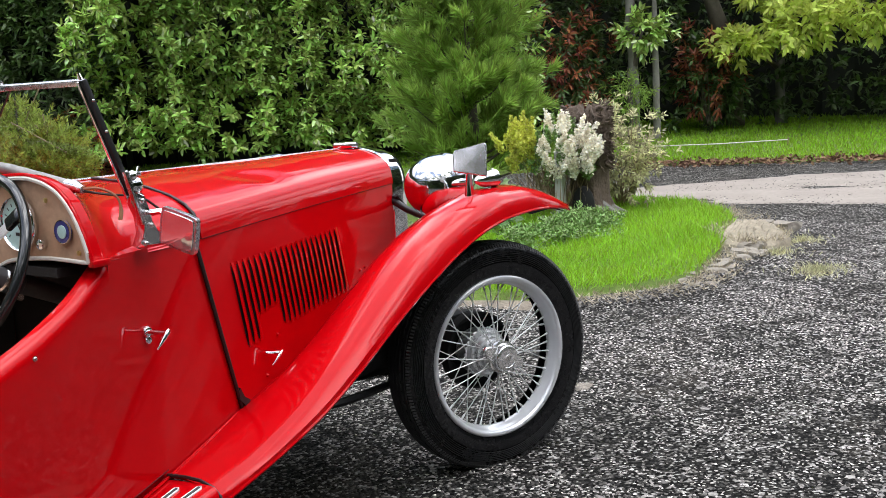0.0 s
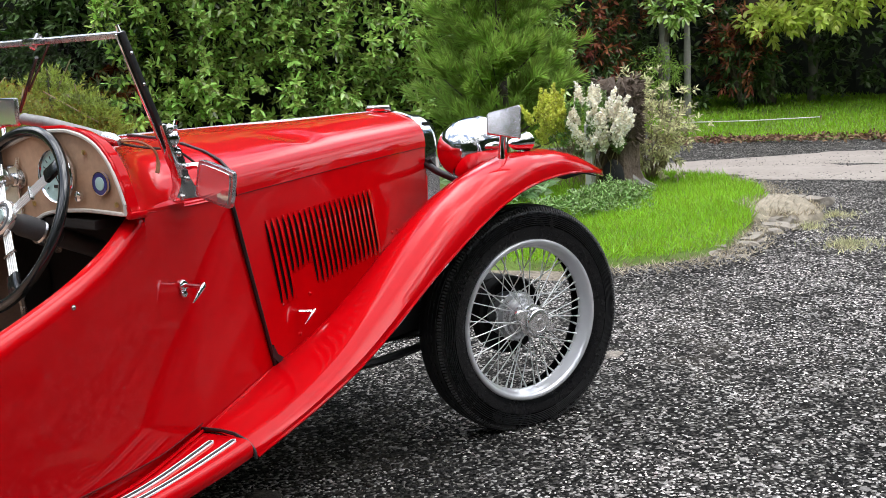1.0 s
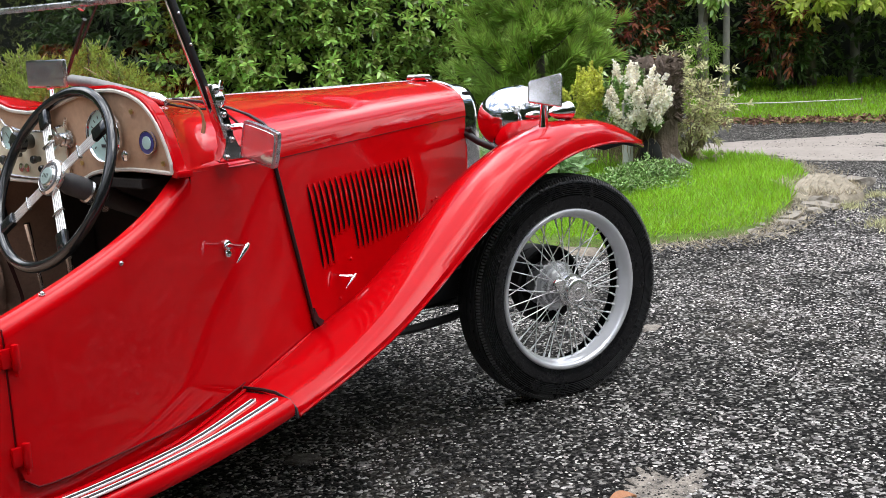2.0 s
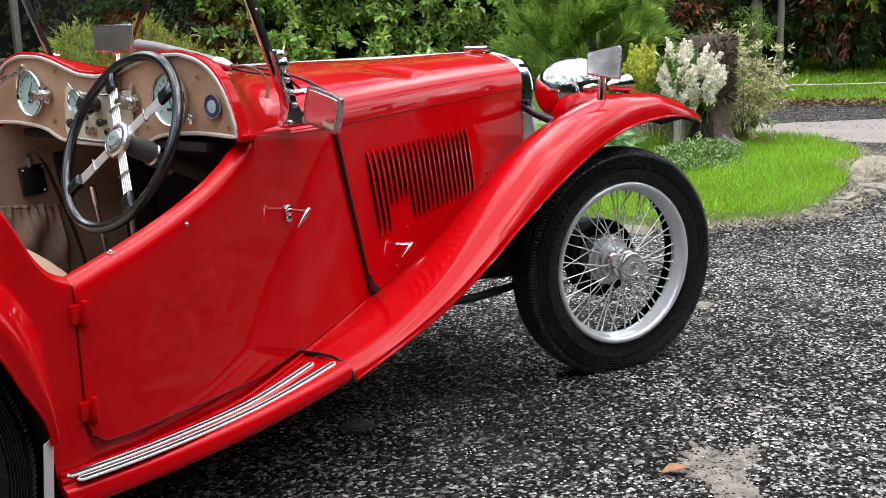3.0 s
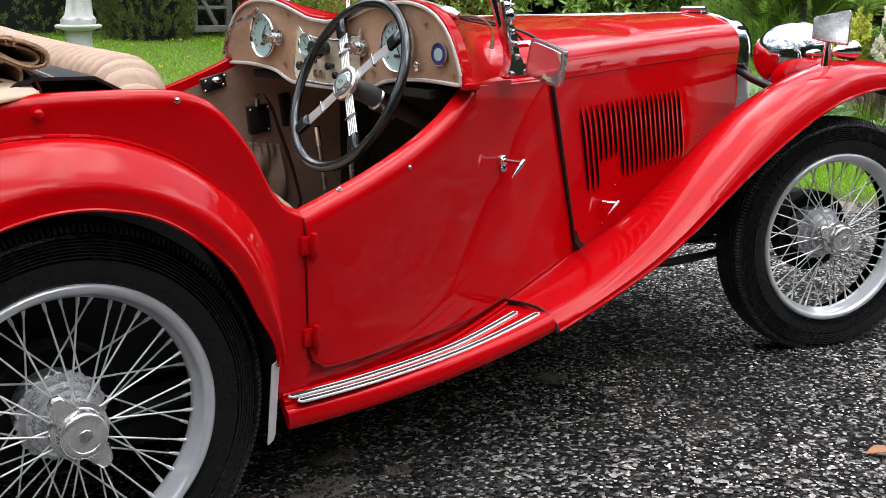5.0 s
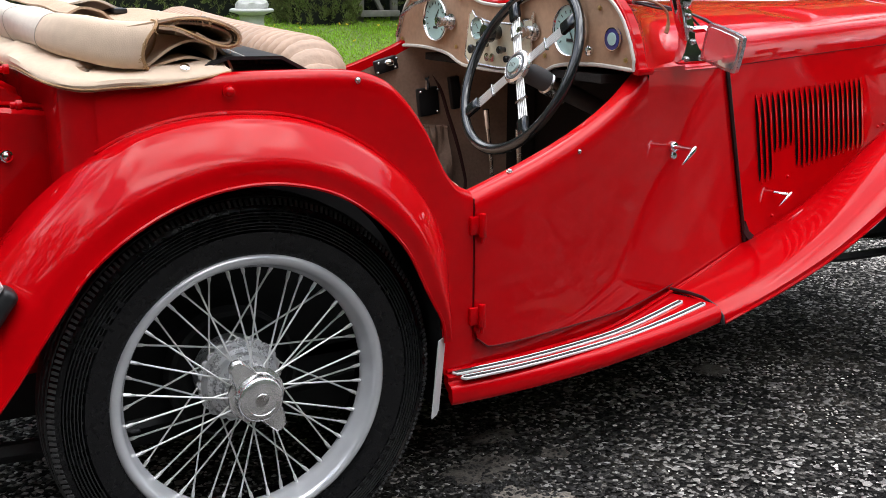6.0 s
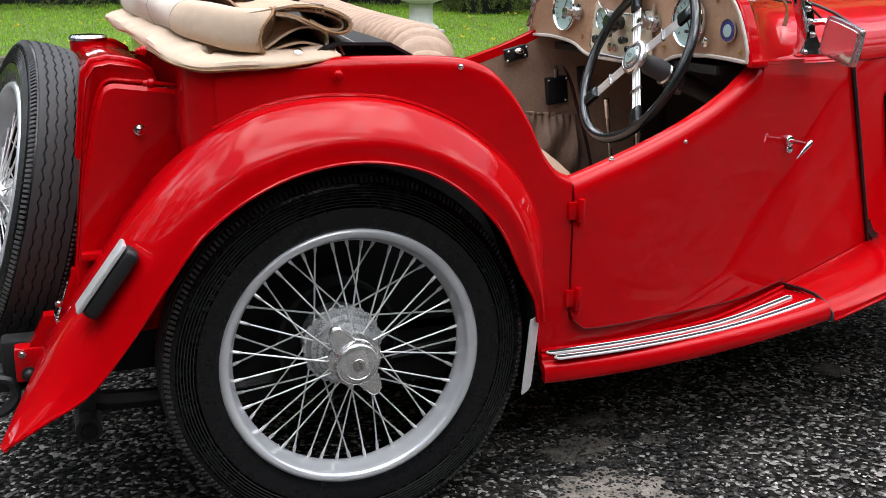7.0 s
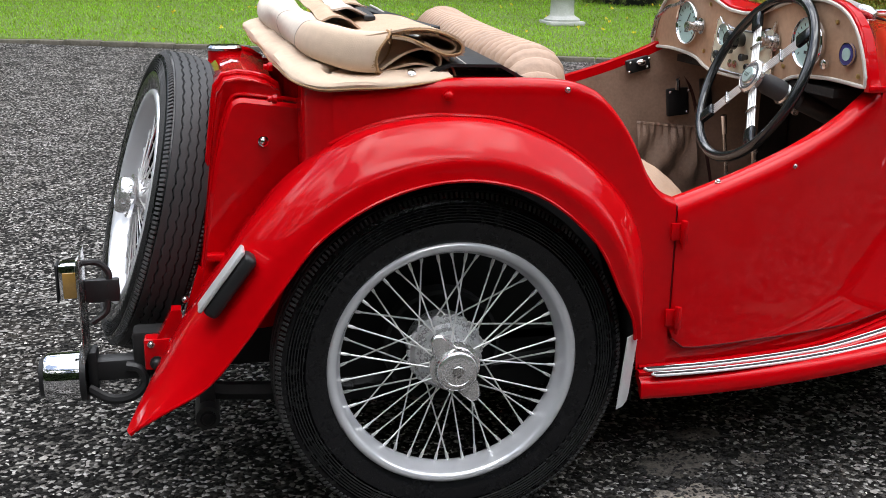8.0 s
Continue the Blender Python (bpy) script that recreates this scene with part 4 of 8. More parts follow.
for s in (-1, 1):
    c = ws(s * WS_H, 0.5)
    put("side_rail", *moved(box((0.014, 0.016, 0.315), (0, 0, 0), 0.003), Matrix.Translation(c) @ Matrix.Rotation(radians(-20.5), 4, "Y")), BLACK, screen)
    put("side_trim", *moved(box((0.006, 0.008, 0.312), (-0.010, -s * 0.004, 0), 0.002), Matrix.Translation(c) @ Matrix.Rotation(radians(-20.5), 4, "Y")), CHROME, screen)
    # cast bracket with wing nut, bolted to the scuttle
    put("pillar", *moved(box((0.014, 0.016, 0.13), (0, 0, 0), 0.005), Matrix.Translation((1.090, s * 0.507, 1.01)) @ Matrix.Rotation(radians(-16), 4, "Y")), CHROME_DULL, screen)
    base = [(1.086, 0.900), (1.098, 0.893), (1.172, 0.894), (1.169, 0.906), (1.148, 0.924), (1.136, 0.955), (1.126, 0.985), (1.112, 1.02), (1.088, 1.028), (1.083, 1.0), (1.098, 0.965), (1.101, 0.93)]
    put("bracket", *plate(base, "y", s * 0.488, s * 0.514, 0.008), CHROME, screen, "chromed windscreen bracket")
    put("knuckle", *ball((1.098, s * 0.505, 1.037), (0.018, 0.018, 0.022), 14, 9), CHROME, screen)
    put("wing_nut", *join(ball((1.090, s * 0.508, 1.060), (0.011, 0.012, 0.012), 10, 7), tube([(1.070, s * 0.508, 1.066), (1.110, s * 0.508, 1.062)], [0.004, 0.006], 8), tube([(1.103, s * 0.508, 1.062), (1.110, s * 0.508, 1.078)], 0.004, 6)), CHROME, screen)
    for x, z in ((1.104, 0.906), (1.150, 0.908), (1.122, 0.945), (1.112, 0.975), (1.104, 1.003)):
        screw(screen, (x, s * 0.515, z), (0, s, 0), 0.006, CHROME_DULL, "screw")
for f in (0.28, 0.62, 0.86):
    screw(screen, ws(-WS_H - 0.006, f), (0, -1, 0.2), 0.004, CHROME, "screw")
pane = surface(np.array([[ws(-WS_H, 0.0), ws(WS_H, 0.0)], [ws(-WS_H, 1.0), ws(WS_H, 1.0)]]))
gl = put("glass", *pane, GLASS, screen, sharp=None)
gl.visible_shadow = False
put("wiper_motor", *join(box((0.03, 0.05, 0.016), ws(-0.19, 1.02, -0.02), 0.004), tube([ws(-0.19, 1.05), ws(-0.19, 0.98, -0.03)], 0.008, 8)), CHROME_DULL, screen)
put("wiper_arm", *tube([ws(-0.20, 0.98, 0.012), ws(-0.11, 0.78, 0.014), ws(-0.02, 0.58, 0.014)], 0.003, 6), BLACK, screen)
put("wiper_blade", *tube([ws(-0.12, 0.86, 0.012), ws(0.06, 0.40, 0.012)], 0.005, 6), BLACK, screen)
put("corner_peg", *tube([ws(-WS_H + 0.005, 1.02), ws(-WS_H + 0.005, 1.07)], [0.005, 0.004], 8), CHROME, screen)
# tube along the foot of the screen, with its chrome end and bare wire
put("demister_tube", *tube([(1.0, -0.08, 1.090), (1.0, -0.17, 1.082), (1.004, -0.30, 1.062), (1.008, -0.40, 1.044)], [0.014, 0.013, 0.012, 0.012], 12), TUBE, screen, "dull metal tube under the windscreen")
put("tube_end", *tube([(1.007, -0.385, 1.047), (1.009, -0.41, 1.042), (1.011, -0.435, 1.036)], [0.014, 0.015, 0.009], 12), CHROME_DULL, screen)
put("wire", *tube(polyline([(1.011, -0.43, 1.038), (1.035, -0.465, 1.036), (1.058, -0.490, 1.015), (1.060, -0.497, 0.985), (1.054, -0.498, 0.965)], 14), [0.003] * 11 + [0.005] * 3, 6), COPPER, screen)
put("wire", *tube(polyline([(1.011, -0.43, 1.033), (1.06, -0.46, 1.02), (1.12, -0.48, 1.01), (1.17, -0.47, 0.985), (1.20, -0.46, 0.965)], 12), 0.003, 6), BLACK, screen)
# door mirror on the bracket
dm = Matrix.Translation((1.125, -0.609, 0.936)) @ Matrix.Rotation(radians(4.5), 4, "Z") @ Matrix.Rotation(radians(-3.6), 4, "Y") @ Matrix.Rotation(radians(15.8), 4, "X")
mo = rounded([(-0.054, -0.036), (-0.054, 0.036), (-0.046, 0.044), (0.046, 0.044), (0.054, 0.036), (0.054, -0.036), (0.046, -0.044), (-0.046, -0.044)], 1)
dmir = put("side_mirror", *moved(plate(mo, "x", -0.006, 0.012, 0.006), dm), FRAME, screen, "square chrome-framed side mirror")
put("mirror_glass", *moved(plate(mo * 0.86, "x", -0.0062, -0.0085, 0.0008), dm), DUSTY, dmir)
put("mirror_arm", *tube([(1.122, -0.51, 0.972), (1.135, -0.54, 0.975), (1.134, -0.578, 0.955)], [0.008, 0.007, 0.009], 8), CHROME, dmir)
# driving mirror on the scuttle
rv = Matrix.Translation((0.985, 0.005, 1.107)) @ Matrix.Rotation(radians(6), 4, "Z")
rvm = put("rear_view_mirror", *moved(box((0.010, 0.150, 0.068), (0, 0, 0), 0.004, 2), rv), CHROME_DULL, car, "rectangular driving mirror on a chrome stalk")
put("mirror_glass", *moved(box((0.002, 0.140, 0.058), (-0.0056, 0, 0)), rv), DUSTY, rvm)
put("stalk", *join(tube([(0.99, 0.0, 1.075), (0.985, -0.01, 1.05), (0.98, -0.015, 1.022)], [0.006, 0.007, 0.013], 10), ball((0.988, 0.0, 1.075), 0.010, 10, 7)), CHROME, rvm)

# ---------------------------------------------------------------- dash
dash_y = np.linspace(-0.522, 0.522, 81)


def dash_low(y):
    return herm([0, 0.10, 0.16, 0.20, 0.24, 0.30, 0.40, 0.522], [0.850, 0.851, 0.854, 0.864, 0.879, 0.888, 0.893, 0.889], np.abs(y))


out_top = [(y, float(dash_top(y)) - 0.004) for y in dash_y]
out_low = [(y, float(dash_low(y))) for y in dash_y[::-1]]
loop = np.array(out_top + out_low)
askew = Matrix.Translation((DASH_X, 0, 0)) @ Matrix.Rotation(math.atan(0.047), 4, "Z")
face = [[(-0.0, y, zt + (zb - zt) * k / 6) for k in range(7)] for (y, zt), (_, zb) in zip(out_top, out_low[::-1])]
dash = put("dashboard", *moved(shell(np.array(face), 0.014), askew), DASH, car, "tan dashboard with two dials and a cream centre panel")
put("bead", *moved(tube([(-0.004, y, z - 0.002) for y, z in np.r_[loop, loop[:1]]], 0.005, 6), askew), BEAD, dash)
rim_pts = [(0.0, y, float(dash_top(y)) + 0.001) for y in np.r_[-0.531, dash_y, 0.531]]
rim_pts[0] = (0.0, -0.531, 0.888)
rim_pts[-1] = (0.0, 0.531, 0.888)
put("cowl_edge", *moved(tube(rim_pts, 0.005, 8), askew), RED, dash)
put("dash_foot", *moved(box((0.05, 0.02, 0.016), (0.02, -0.528, 0.884), 0.005), askew), RED, dash)


def D(m):
    return askew @ m


def dial(y, z, r, name, hands_at, marks):
    m = D(Matrix.Translation((-0.004, y, z)))
    d = put(name, *moved(lathe([(r, 0.0), (r, -0.009), (r * 0.97, -0.0115), (r * 0.93, -0.009), (r * 0.91, -0.004)], 40, "x"), m), CHROME, dash, "round chrome-rimmed dial with a pale green face")
    put("face", *moved(lathe([(r * 0.92, -0.005), (0.0001, -0.005)], 40, "x"), m), DIAL, d, sharp=None)
    for k in range(marks):
        a = radians(-130 + 260 * k / (marks - 1))
        put("mark", *moved(box((0.0008, r * 0.035, r * 0.13)), m @ Matrix.Rotation(a, 4, "X") @ Matrix.Translation((-0.006, 0, r * 0.72))), INK, d)
    for a in hands_at:
        put("needle", *moved(box((0.001, r * 0.04, r * 0.62)), m @ Matrix.Rotation(radians(a), 4, "X") @ Matrix.Translation((-0.007, 0, r * 0.24))), INK, d)
    put("counter", *moved(box((0.0008, r * 0.36, r * 0.12)), m @ Matrix.Translation((-0.006, 0, -r * 0.38))), INK, d)
    return d


dial(0.300, 0.972, 0.061, "speedometer", (35,), 13)
dial(-0.300, 0.966, 0.061, "rev_counter", (-60, 150), 13)
# cream centre panel
cp = [(-0.155, 1.005), (-0.145, 0.985), (-0.13, 0.985), (-0.06, 0.972), (0.03, 0.972), (0.10, 0.985), (0.115, 1.0), (0.13, 0.99), (0.142, 0.93), (0.15, 0.88), (0.13, 0.862), (0.0, 0.857), (-0.13, 0.862), (-0.152, 0.875), (-0.148, 0.93)]
panel = put("instrument_panel", *moved(plate(cp, "x", -0.003, -0.008, 0.003), askew), CREAM, dash, "cream painted instrument panel with switches")
put("panel_trim", *moved(tube([(-0.007, y, z) for y, z in cp + cp[:1]], 0.003, 6), askew), CHROME_DULL, panel)
dial(-0.098, 0.955, 0.030, "ammeter", (20,), 5)
dial(0.085, 0.955, 0.030, "oil_gauge", (-40,), 5)
for y, z, r, l, mt in ((-0.005, 0.948, 0.026, 0.045, BAKELITE), (0.045, 0.915, 0.011, 0.03, BAKELITE), (-0.035, 0.905, 0.010, 0.022, BAKELITE), (0.10, 0.900, 0.012, 0.02, BAKELITE), (-0.068, 0.884, 0.009, 0.024, BAKELITE), (0.04, 0.882, 0.011, 0.006, CHROME_DULL), (0.015, 0.882, 0.011, 0.006, CHROME_DULL), (-0.105, 0.888, 0.008, 0.02, CHROME)):
    put("switch", *moved(lathe([(r * 0.7, 0), (r * 0.75, -l * 0.4), (r, -l * 0.55), (r, -l * 0.9), (r * 0.8, -l), (0.0001, -l)], 16, "x"), D(Matrix.Translation((-0.008, y, z)))), mt, panel)
for y, z in ((0.225, 0.967), (-0.155, 0.955)):
    nb = lathe([(0.026, 0), (0.026, -0.004), (0.016, -0.006), (0.014, -0.016), (0.019, -0.020), (0.014, -0.024), (0.019, -0.030), (0.014, -0.034), (0.013, -0.05), (0.017, -0.054), (0.017, -0.066), (0.0001, -0.068)], 20, "x")
    put("map_lamp", *moved(nb, D(Matrix.Translation((-0.004, y, z)) @ Matrix.Diagonal((0.7, 0.85, 0.85, 1)))), CHROME_DULL, dash, "chrome ringed knob")
bm_ = put("badge", *moved(lathe([(0.0255, 0), (0.0255, -0.004), (0.0235, -0.006), (0.0001, -0.006)], 32, "x"), D(Matrix.Translation((-0.004, -0.452, 0.953)))), BLUE, dash, "round blue and silver enamel badge")
put("badge_ring", *moved(lathe([(0.0145, -0.005), (0.0145, -0.0075), (0.0001, -0.008)], 24, "x"), D(Matrix.Translation((-0.004, -0.452, 0.953)))), DIAL, bm_)
put("badge_rim", *moved(lathe([(0.026, -0.002), (0.026, -0.007), (0.0245, -0.007), (0.0245, -0.002)], 32, "x"), D(Matrix.Translation((-0.004, -0.452, 0.953)))), CHROME, bm_)
for y, z in ((-0.40, 1.02), (-0.495, 0.908), (0.495, 0.908), (0.18, 1.03), (-0.2, 0.9), (0.2, 0.9)):
    put("screw", *moved(lathe([(0.006, 0), (0.006, -0.003), (0.0001, -0.005)], 10, "x"), D(Matrix.Translation((-0.004, y, z)))), BRASS, dash)
put("warning_lamp", *moved(lathe([(0.012, 0), (0.012, -0.008), (0.009, -0.010), (0.0001, -0.010)], 16, "x"), D(Matrix.Translation((-0.004, -0.372, 0.922)))), CHROME, dash)
grab = [(-0.02, y, z) for y, z in ((0.300, 1.044), (0.328, 1.027), (0.360, 1.018), (0.396, 1.012), (0.440, 0.993), (0.476, 0.975), (0.480, 0.953), (0.492, 0.932), (0.500, 0.915))]
put("grab_handle", *moved(tube(polyline(grab, 24), 0.0055, 8), askew), CHROME_DULL, dash, "bright wavy passenger grab bar")
put("knee_box", *box((0.25, 0.84, 0.02), (1.06, 0, 0.86)), CARPET, car)

# ---------------------------------------------------------------- steering wheel
SWC, TAU = Vector((0.845, -0.213, 0.875)), radians(24.4)
sw_m = Matrix.Translation(SWC) @ Matrix.Rotation(TAU, 4, "Y") @ Matrix.Rotation(radians(-90), 4, "Y") @ Matrix.Rotation(radians(-90), 4, "Z")
# in the wheel's own frame: x to the driver's right, y up, z towards the driver
steer = new("steering_wheel")
steer.parent = car
steer.matrix_basis = sw_m
steer["label"] = "black-rimmed steering wheel with sprung wire spokes"
a = np.linspace(0, 2 * np.pi, 64, endpoint=False)
ringp = []
for t in a:
    c = np.array([math.cos(t) * 0.2095, math.sin(t) * 0.2095, 0])
    e = np.array([math.cos(t), math.sin(t), 0])
    ringp.append([c + e * 0.0135 * math.cos(q) + np.array([0, 0, 0.0115 * math.sin(q)]) for q in np.linspace(0, 2 * np.pi, 12, endpoint=False)])
put("rim", *surface(np.array(ringp), True, True), BAKELITE, steer)
put("hub", *lathe([(0.042, -0.002), (0.044, 0.003), (0.042, 0.010), (0.036, 0.014), (0.034, 0.012), (0.024, 0.013), (0.022, 0.017), (0.0001, 0.019)], 32, "z"), SATIN, steer, "worn silver horn boss")
put("hub_centre", *lathe([(0.0205, 0.016), (0.019, 0.0205), (0.0001, 0.0212)], 24, "z"), BOSS, steer, "green-tinged worn enamel centre")
put("boss_mark", *join(*[moved(box((0.0022, 0.010, 0.001), (x, 0, 0.0213)), Matrix.Rotation(radians(q), 4, "Z")) for x, q in ((-0.009, 0), (-0.003, 0), (0.003, 0), (0.009, 0))]), CHROME_DULL, steer)
put("hub_ring", *lathe([(0.0335, 0.010), (0.0330, 0.0150), (0.0295, 0.0152), (0.0290, 0.010)], 32, "z"), COLUMN, steer, "dark ring round the horn boss")
for ang in (42, 128, 222, 308):
    t = radians(ang)
    e, f = np.array([math.cos(t), math.sin(t), 0]), np.array([-math.sin(t), math.cos(t), 0])
    for k in range(-2, 3):
        o = f * k * 0.0058
        put("spoke_wire", *tube([e * 0.04 + o, e * 0.17 + o * 1.1 + [0, 0, -0.002]], 0.0019, 6), ALLOY, steer)
    rot = Matrix.Rotation(t, 4, "Z")
    put("spoke_grip", *moved(box((0.056, 0.034, 0.014), (0.180, 0, 0), 0.005, 2), rot), BAKELITE, steer)
    put("spoke_clip", *moved(box((0.006, 0.036, 0.010), (0.098, 0, 0), 0.002), rot), CHROME_DULL, steer)
put("column", *lathe([(0.019, -0.004), (0.022, -0.035), (0.026, -0.04), (0.026, -0.10), (0.030, -0.105), (0.030, -0.135), (0.024, -0.14), (0.022, -0.40)], 24, "z"), COLUMN, steer)
put("column_collar", *lathe([(0.0265, -0.088), (0.0315, -0.091), (0.0320, -0.106), (0.0305, -0.112)], 24, "z"), CHROME_DULL, steer)
put("column_lever", *tube([(0.02, -0.03, -0.12), (0.05, -0.035, -0.12)], 0.008, 8), CHROME_DULL, steer)

# ---------------------------------------------------------------- cockpit
put("floor", *box((1.2, 0.86, 0.02), (0.75, 0, 0.33)), CARPET, car)
put("bulkhead", *box((0.02, 0.78, 0.50), (1.32, 0, 0.60)), CARPET, car)
for sgn, nm in ((1, far_door), (-1, door)):
    trim = []
    for x in np.linspace(0.47, 1.3, 20):
        t = float(door_top(min(x, 1.02))) - (0.03 if sgn < 0 else -0.055)
        yy = sgn * (float(half(x)) - 0.052)
        trim.append([(x, yy, 0.32 + (t - 0.32) * k / 5) for k in range(6)])
    put("door_trim", *surface(np.array(trim[:18])), LEATHER, nm, "brown leathercloth door trim with a pocket")
    # front end of the trim in near-black, painting the shade under the dash
    put("dark_trim_end", *surface(np.array(trim[17:])), CARPET, nm)
    cap = [(x, sgn * (float(half(x)) - 0.04), float(door_top(min(x, 1.02))) - (0.022 if sgn < 0 else -0.062)) for x in np.linspace(0.47, 1.0, 16)]
    put("trim_beading", *tube(cap, 0.006, 6), LEATHER, nm)
# quarter trims and back of the cockpit
for sgn in (-1, 1):
    q = [[(x, sgn * (float(half(x)) - 0.056), b_ + (float(quarter_top(x)) - 0.03 - b_) * k / 4) for k in range(5)] for x, b_ in ((x, 0.32 if x > 0.45 else max(0.62, min(float(arch(x)), float(quarter_top(x)) - 0.06))) for x in np.linspace(0.0, 0.47, 14))]
    put("quarter_trim", *surface(np.array(q)), LEATHER, car)
# pocket with a gathered top on the passenger's door
pk = []
for u in np.linspace(0, 1, 30):
    col = []
    for v in np.linspace(0, 1, 12):
        x = 0.85 + u * 0.175 + 0.02 * v * (u - 0.5)
        z = 0.645 - v * 0.20 + 0.012 * (1 - v) * (0.5 - u)
        y = float(half(x)) - 0.055 - 0.014 * math.sin(math.pi * min(1, v * 1.1)) - 0.005 * math.sin(u * 52) * (1 - v) ** 4 - 0.016 * math.sin(u * 11 + v * 5) * v * (1 - v) * 3 - 0.006 * math.sin(u * 23 - v * 9) * v
        col.append((x, y, z))
    pk.append(col)
put("pocket", *shell(np.array(pk), 0.003), LEATHER, far_door, "gathered brown door pocket")
put("pocket_edge", *tube([p[0] for p in pk], 0.006, 6), LEATHER, far_door)
# black lock plate, lock box and side curtain socket
def plaque(x, z, wx, wz, tilt, mt, nm, parent, lab=""):
    m = Matrix.Translation((x, float(half(x)) - 0.06, z)) @ Matrix.Rotation(radians(tilt), 4, "Y")
    return put(nm, *moved(box((wx, 0.02, wz), (0, 0, 0), 0.005, 2), m), mt, parent, lab)


p1 = plaque(0.838, 0.832, 0.075, 0.042, -14, BLACK, "curtain_socket", far_door, "black socket plate with chrome screws")
put("socket_knob", *ball((0.842, float(half(0.84)) - 0.078, 0.84), (0.016, 0.012, 0.010), 10, 7), CHROME, p1)
for dx, dz in ((-0.028, 0.006), (0.032, 0.020), (-0.030, -0.022), (0.028, -0.006)):
    screw(p1, (0.838 + dx, float(half(0.838)) - 0.07, 0.832 + dz), (0, -1, 0), 0.004, CHROME, "screw")
p2 = plaque(0.963, 0.720, 0.07, 0.085, -6, BLACK, "door_lock", far_door, "black door lock box with a chrome lever")
put("lock_lever", *tube([(0.953, float(half(0.97)) - 0.075, 0.760), (0.950, float(half(0.97)) - 0.08, 0.788), (0.943, float(half(0.97)) - 0.085, 0.800)], [0.008, 0.007, 0.010], 8), CHROME, p2)
plaque(1.045, 0.745, 0.035, 0.10, -8, BLACK, "lock_keeper", far_door)
for dx, dz in ((-0.03, 0.03), (0.03, -0.03), (0.03, 0.036)):
    screw(p2, (0.963 + dx, float(half(0.963)) - 0.07, 0.720 + dz), (0, -1, 0), 0.0045, CHROME, "screw")
welt = [(0.93, 0.49, 0.895), (0.965, 0.475, 0.83), (1.005, 0.46, 0.76), (1.03, 0.452, 0.68), (1.055, 0.445, 0.60), (1.075, 0.44, 0.52), (1.085, 0.437, 0.45), (1.06, 0.44, 0.40)]
put("door_welt", *tube(polyline(welt, 30), 0.008, 8), WELT, far_door, "dark maroon draught welting")
# gear lever and handbrake
put("gear_lever", *tube([(0.93, 0.02, 0.40), (0.905, 0.0, 0.60), (0.882, -0.01, 0.73)], [0.005, 0.005, 0.005], 8), CHROME_DULL, car)
put("gear_knob", *tube([(0.888, -0.007, 0.70), (0.880, -0.01, 0.75)], [0.007, 0.008], 10), CHROME, car)
put("handbrake", *tube([(0.98, -0.03, 0.42), (0.955, -0.06, 0.60), (0.945, -0.07, 0.70)], [0.007, 0.007, 0.010], 8), CHROME_DULL, car)

# seats: rolled, pleated backrest and cushion
def pleated(sections, pleats, depth):
    rows = []
    n = len(sections)
    for i, sec in enumerate(sections):
        c = np.mean(sec, axis=0)
        k = 1 - depth * (0.5 + 0.5 * math.cos(2 * math.pi * pleats * i / (n - 1))) ** 4
        rows.append(c + (np.asarray(sec) - c) * k)
    V, F = surface(np.array(rows), close_n=True)
    m = len(sections[0])
    return V, F + [tuple(range(m)), tuple(reversed(range((n - 1) * m, n * m)))]


secs = []
for y in np.linspace(-0.53, 0.53, 281):
    e = min(1.0, (0.53 - abs(y)) / 0.13)
    k = math.sqrt(max(0.0, 1 - (1 - e) ** 2)) * 0.8 + 0.2
    sag = (1 - k) * 0.10
    bow = 0.10 * (abs(y) / 0.53) ** 2
    o = ellipse(0.185 + bow * 0.3 - sag * 0.6, 0.945 - sag * 0.9 + 0.035 * (y / 0.53) * 0.6, 0.070 * (0.6 + 0.4 * k), 0.052 * k, 16, 0.3)
    secs.append(np.stack([o[:, 0], np.full(16, y), o[:, 1]], 1))
seat = put("seat_back", *pleated(secs, 34, 0.19), TAN, car, "tan leather seat back with a pleated roll top")
face_b = []
for y in np.linspace(-0.38, 0.38, 61):
    pl_ = 0.006 * abs(math.sin(y * 40))
    face_b.append([(0.22 + 0.12 * (1 - k) + pl_ - 0.012 * (k > 0.9), y, 0.50 + 0.42 * k) for k in np.linspace(0, 1, 8)])
put("backrest", *shell(np.array(face_b), 0.03), TAN, seat)
put("piping", *tube([(0.262, y, 0.925 - 0.3 * max(0, abs(y) - 0.42)) for y in np.linspace(-0.5, 0.5, 20)], 0.004, 6), LEATHER, seat)
cush = []
for y in np.linspace(-0.36, 0.36, 49):
    e = max(0.0, 1 - (abs(y) / 0.36) ** 6)
    cush.append([(0.34 + 0.33 * u, y, 0.47 + e * (0.175 * math.sin(math.pi * min(1, 0.12 + u * 0.9)) ** 0.45) + 0.004 * abs(math.sin(y * 40))) for u in np.linspace(0, 1, 12)])
put("cushion", *shell(np.array(cush), 0.05), TAN, seat, "tan leather seat cushion")
# ---------------------------------------------------------------- folded hood, its end loops towards the driver's side
hood = new("folded_hood")
hood.parent = car
hood["label"] = "folded tan canvas hood with frayed edges, lying on the rear deck"


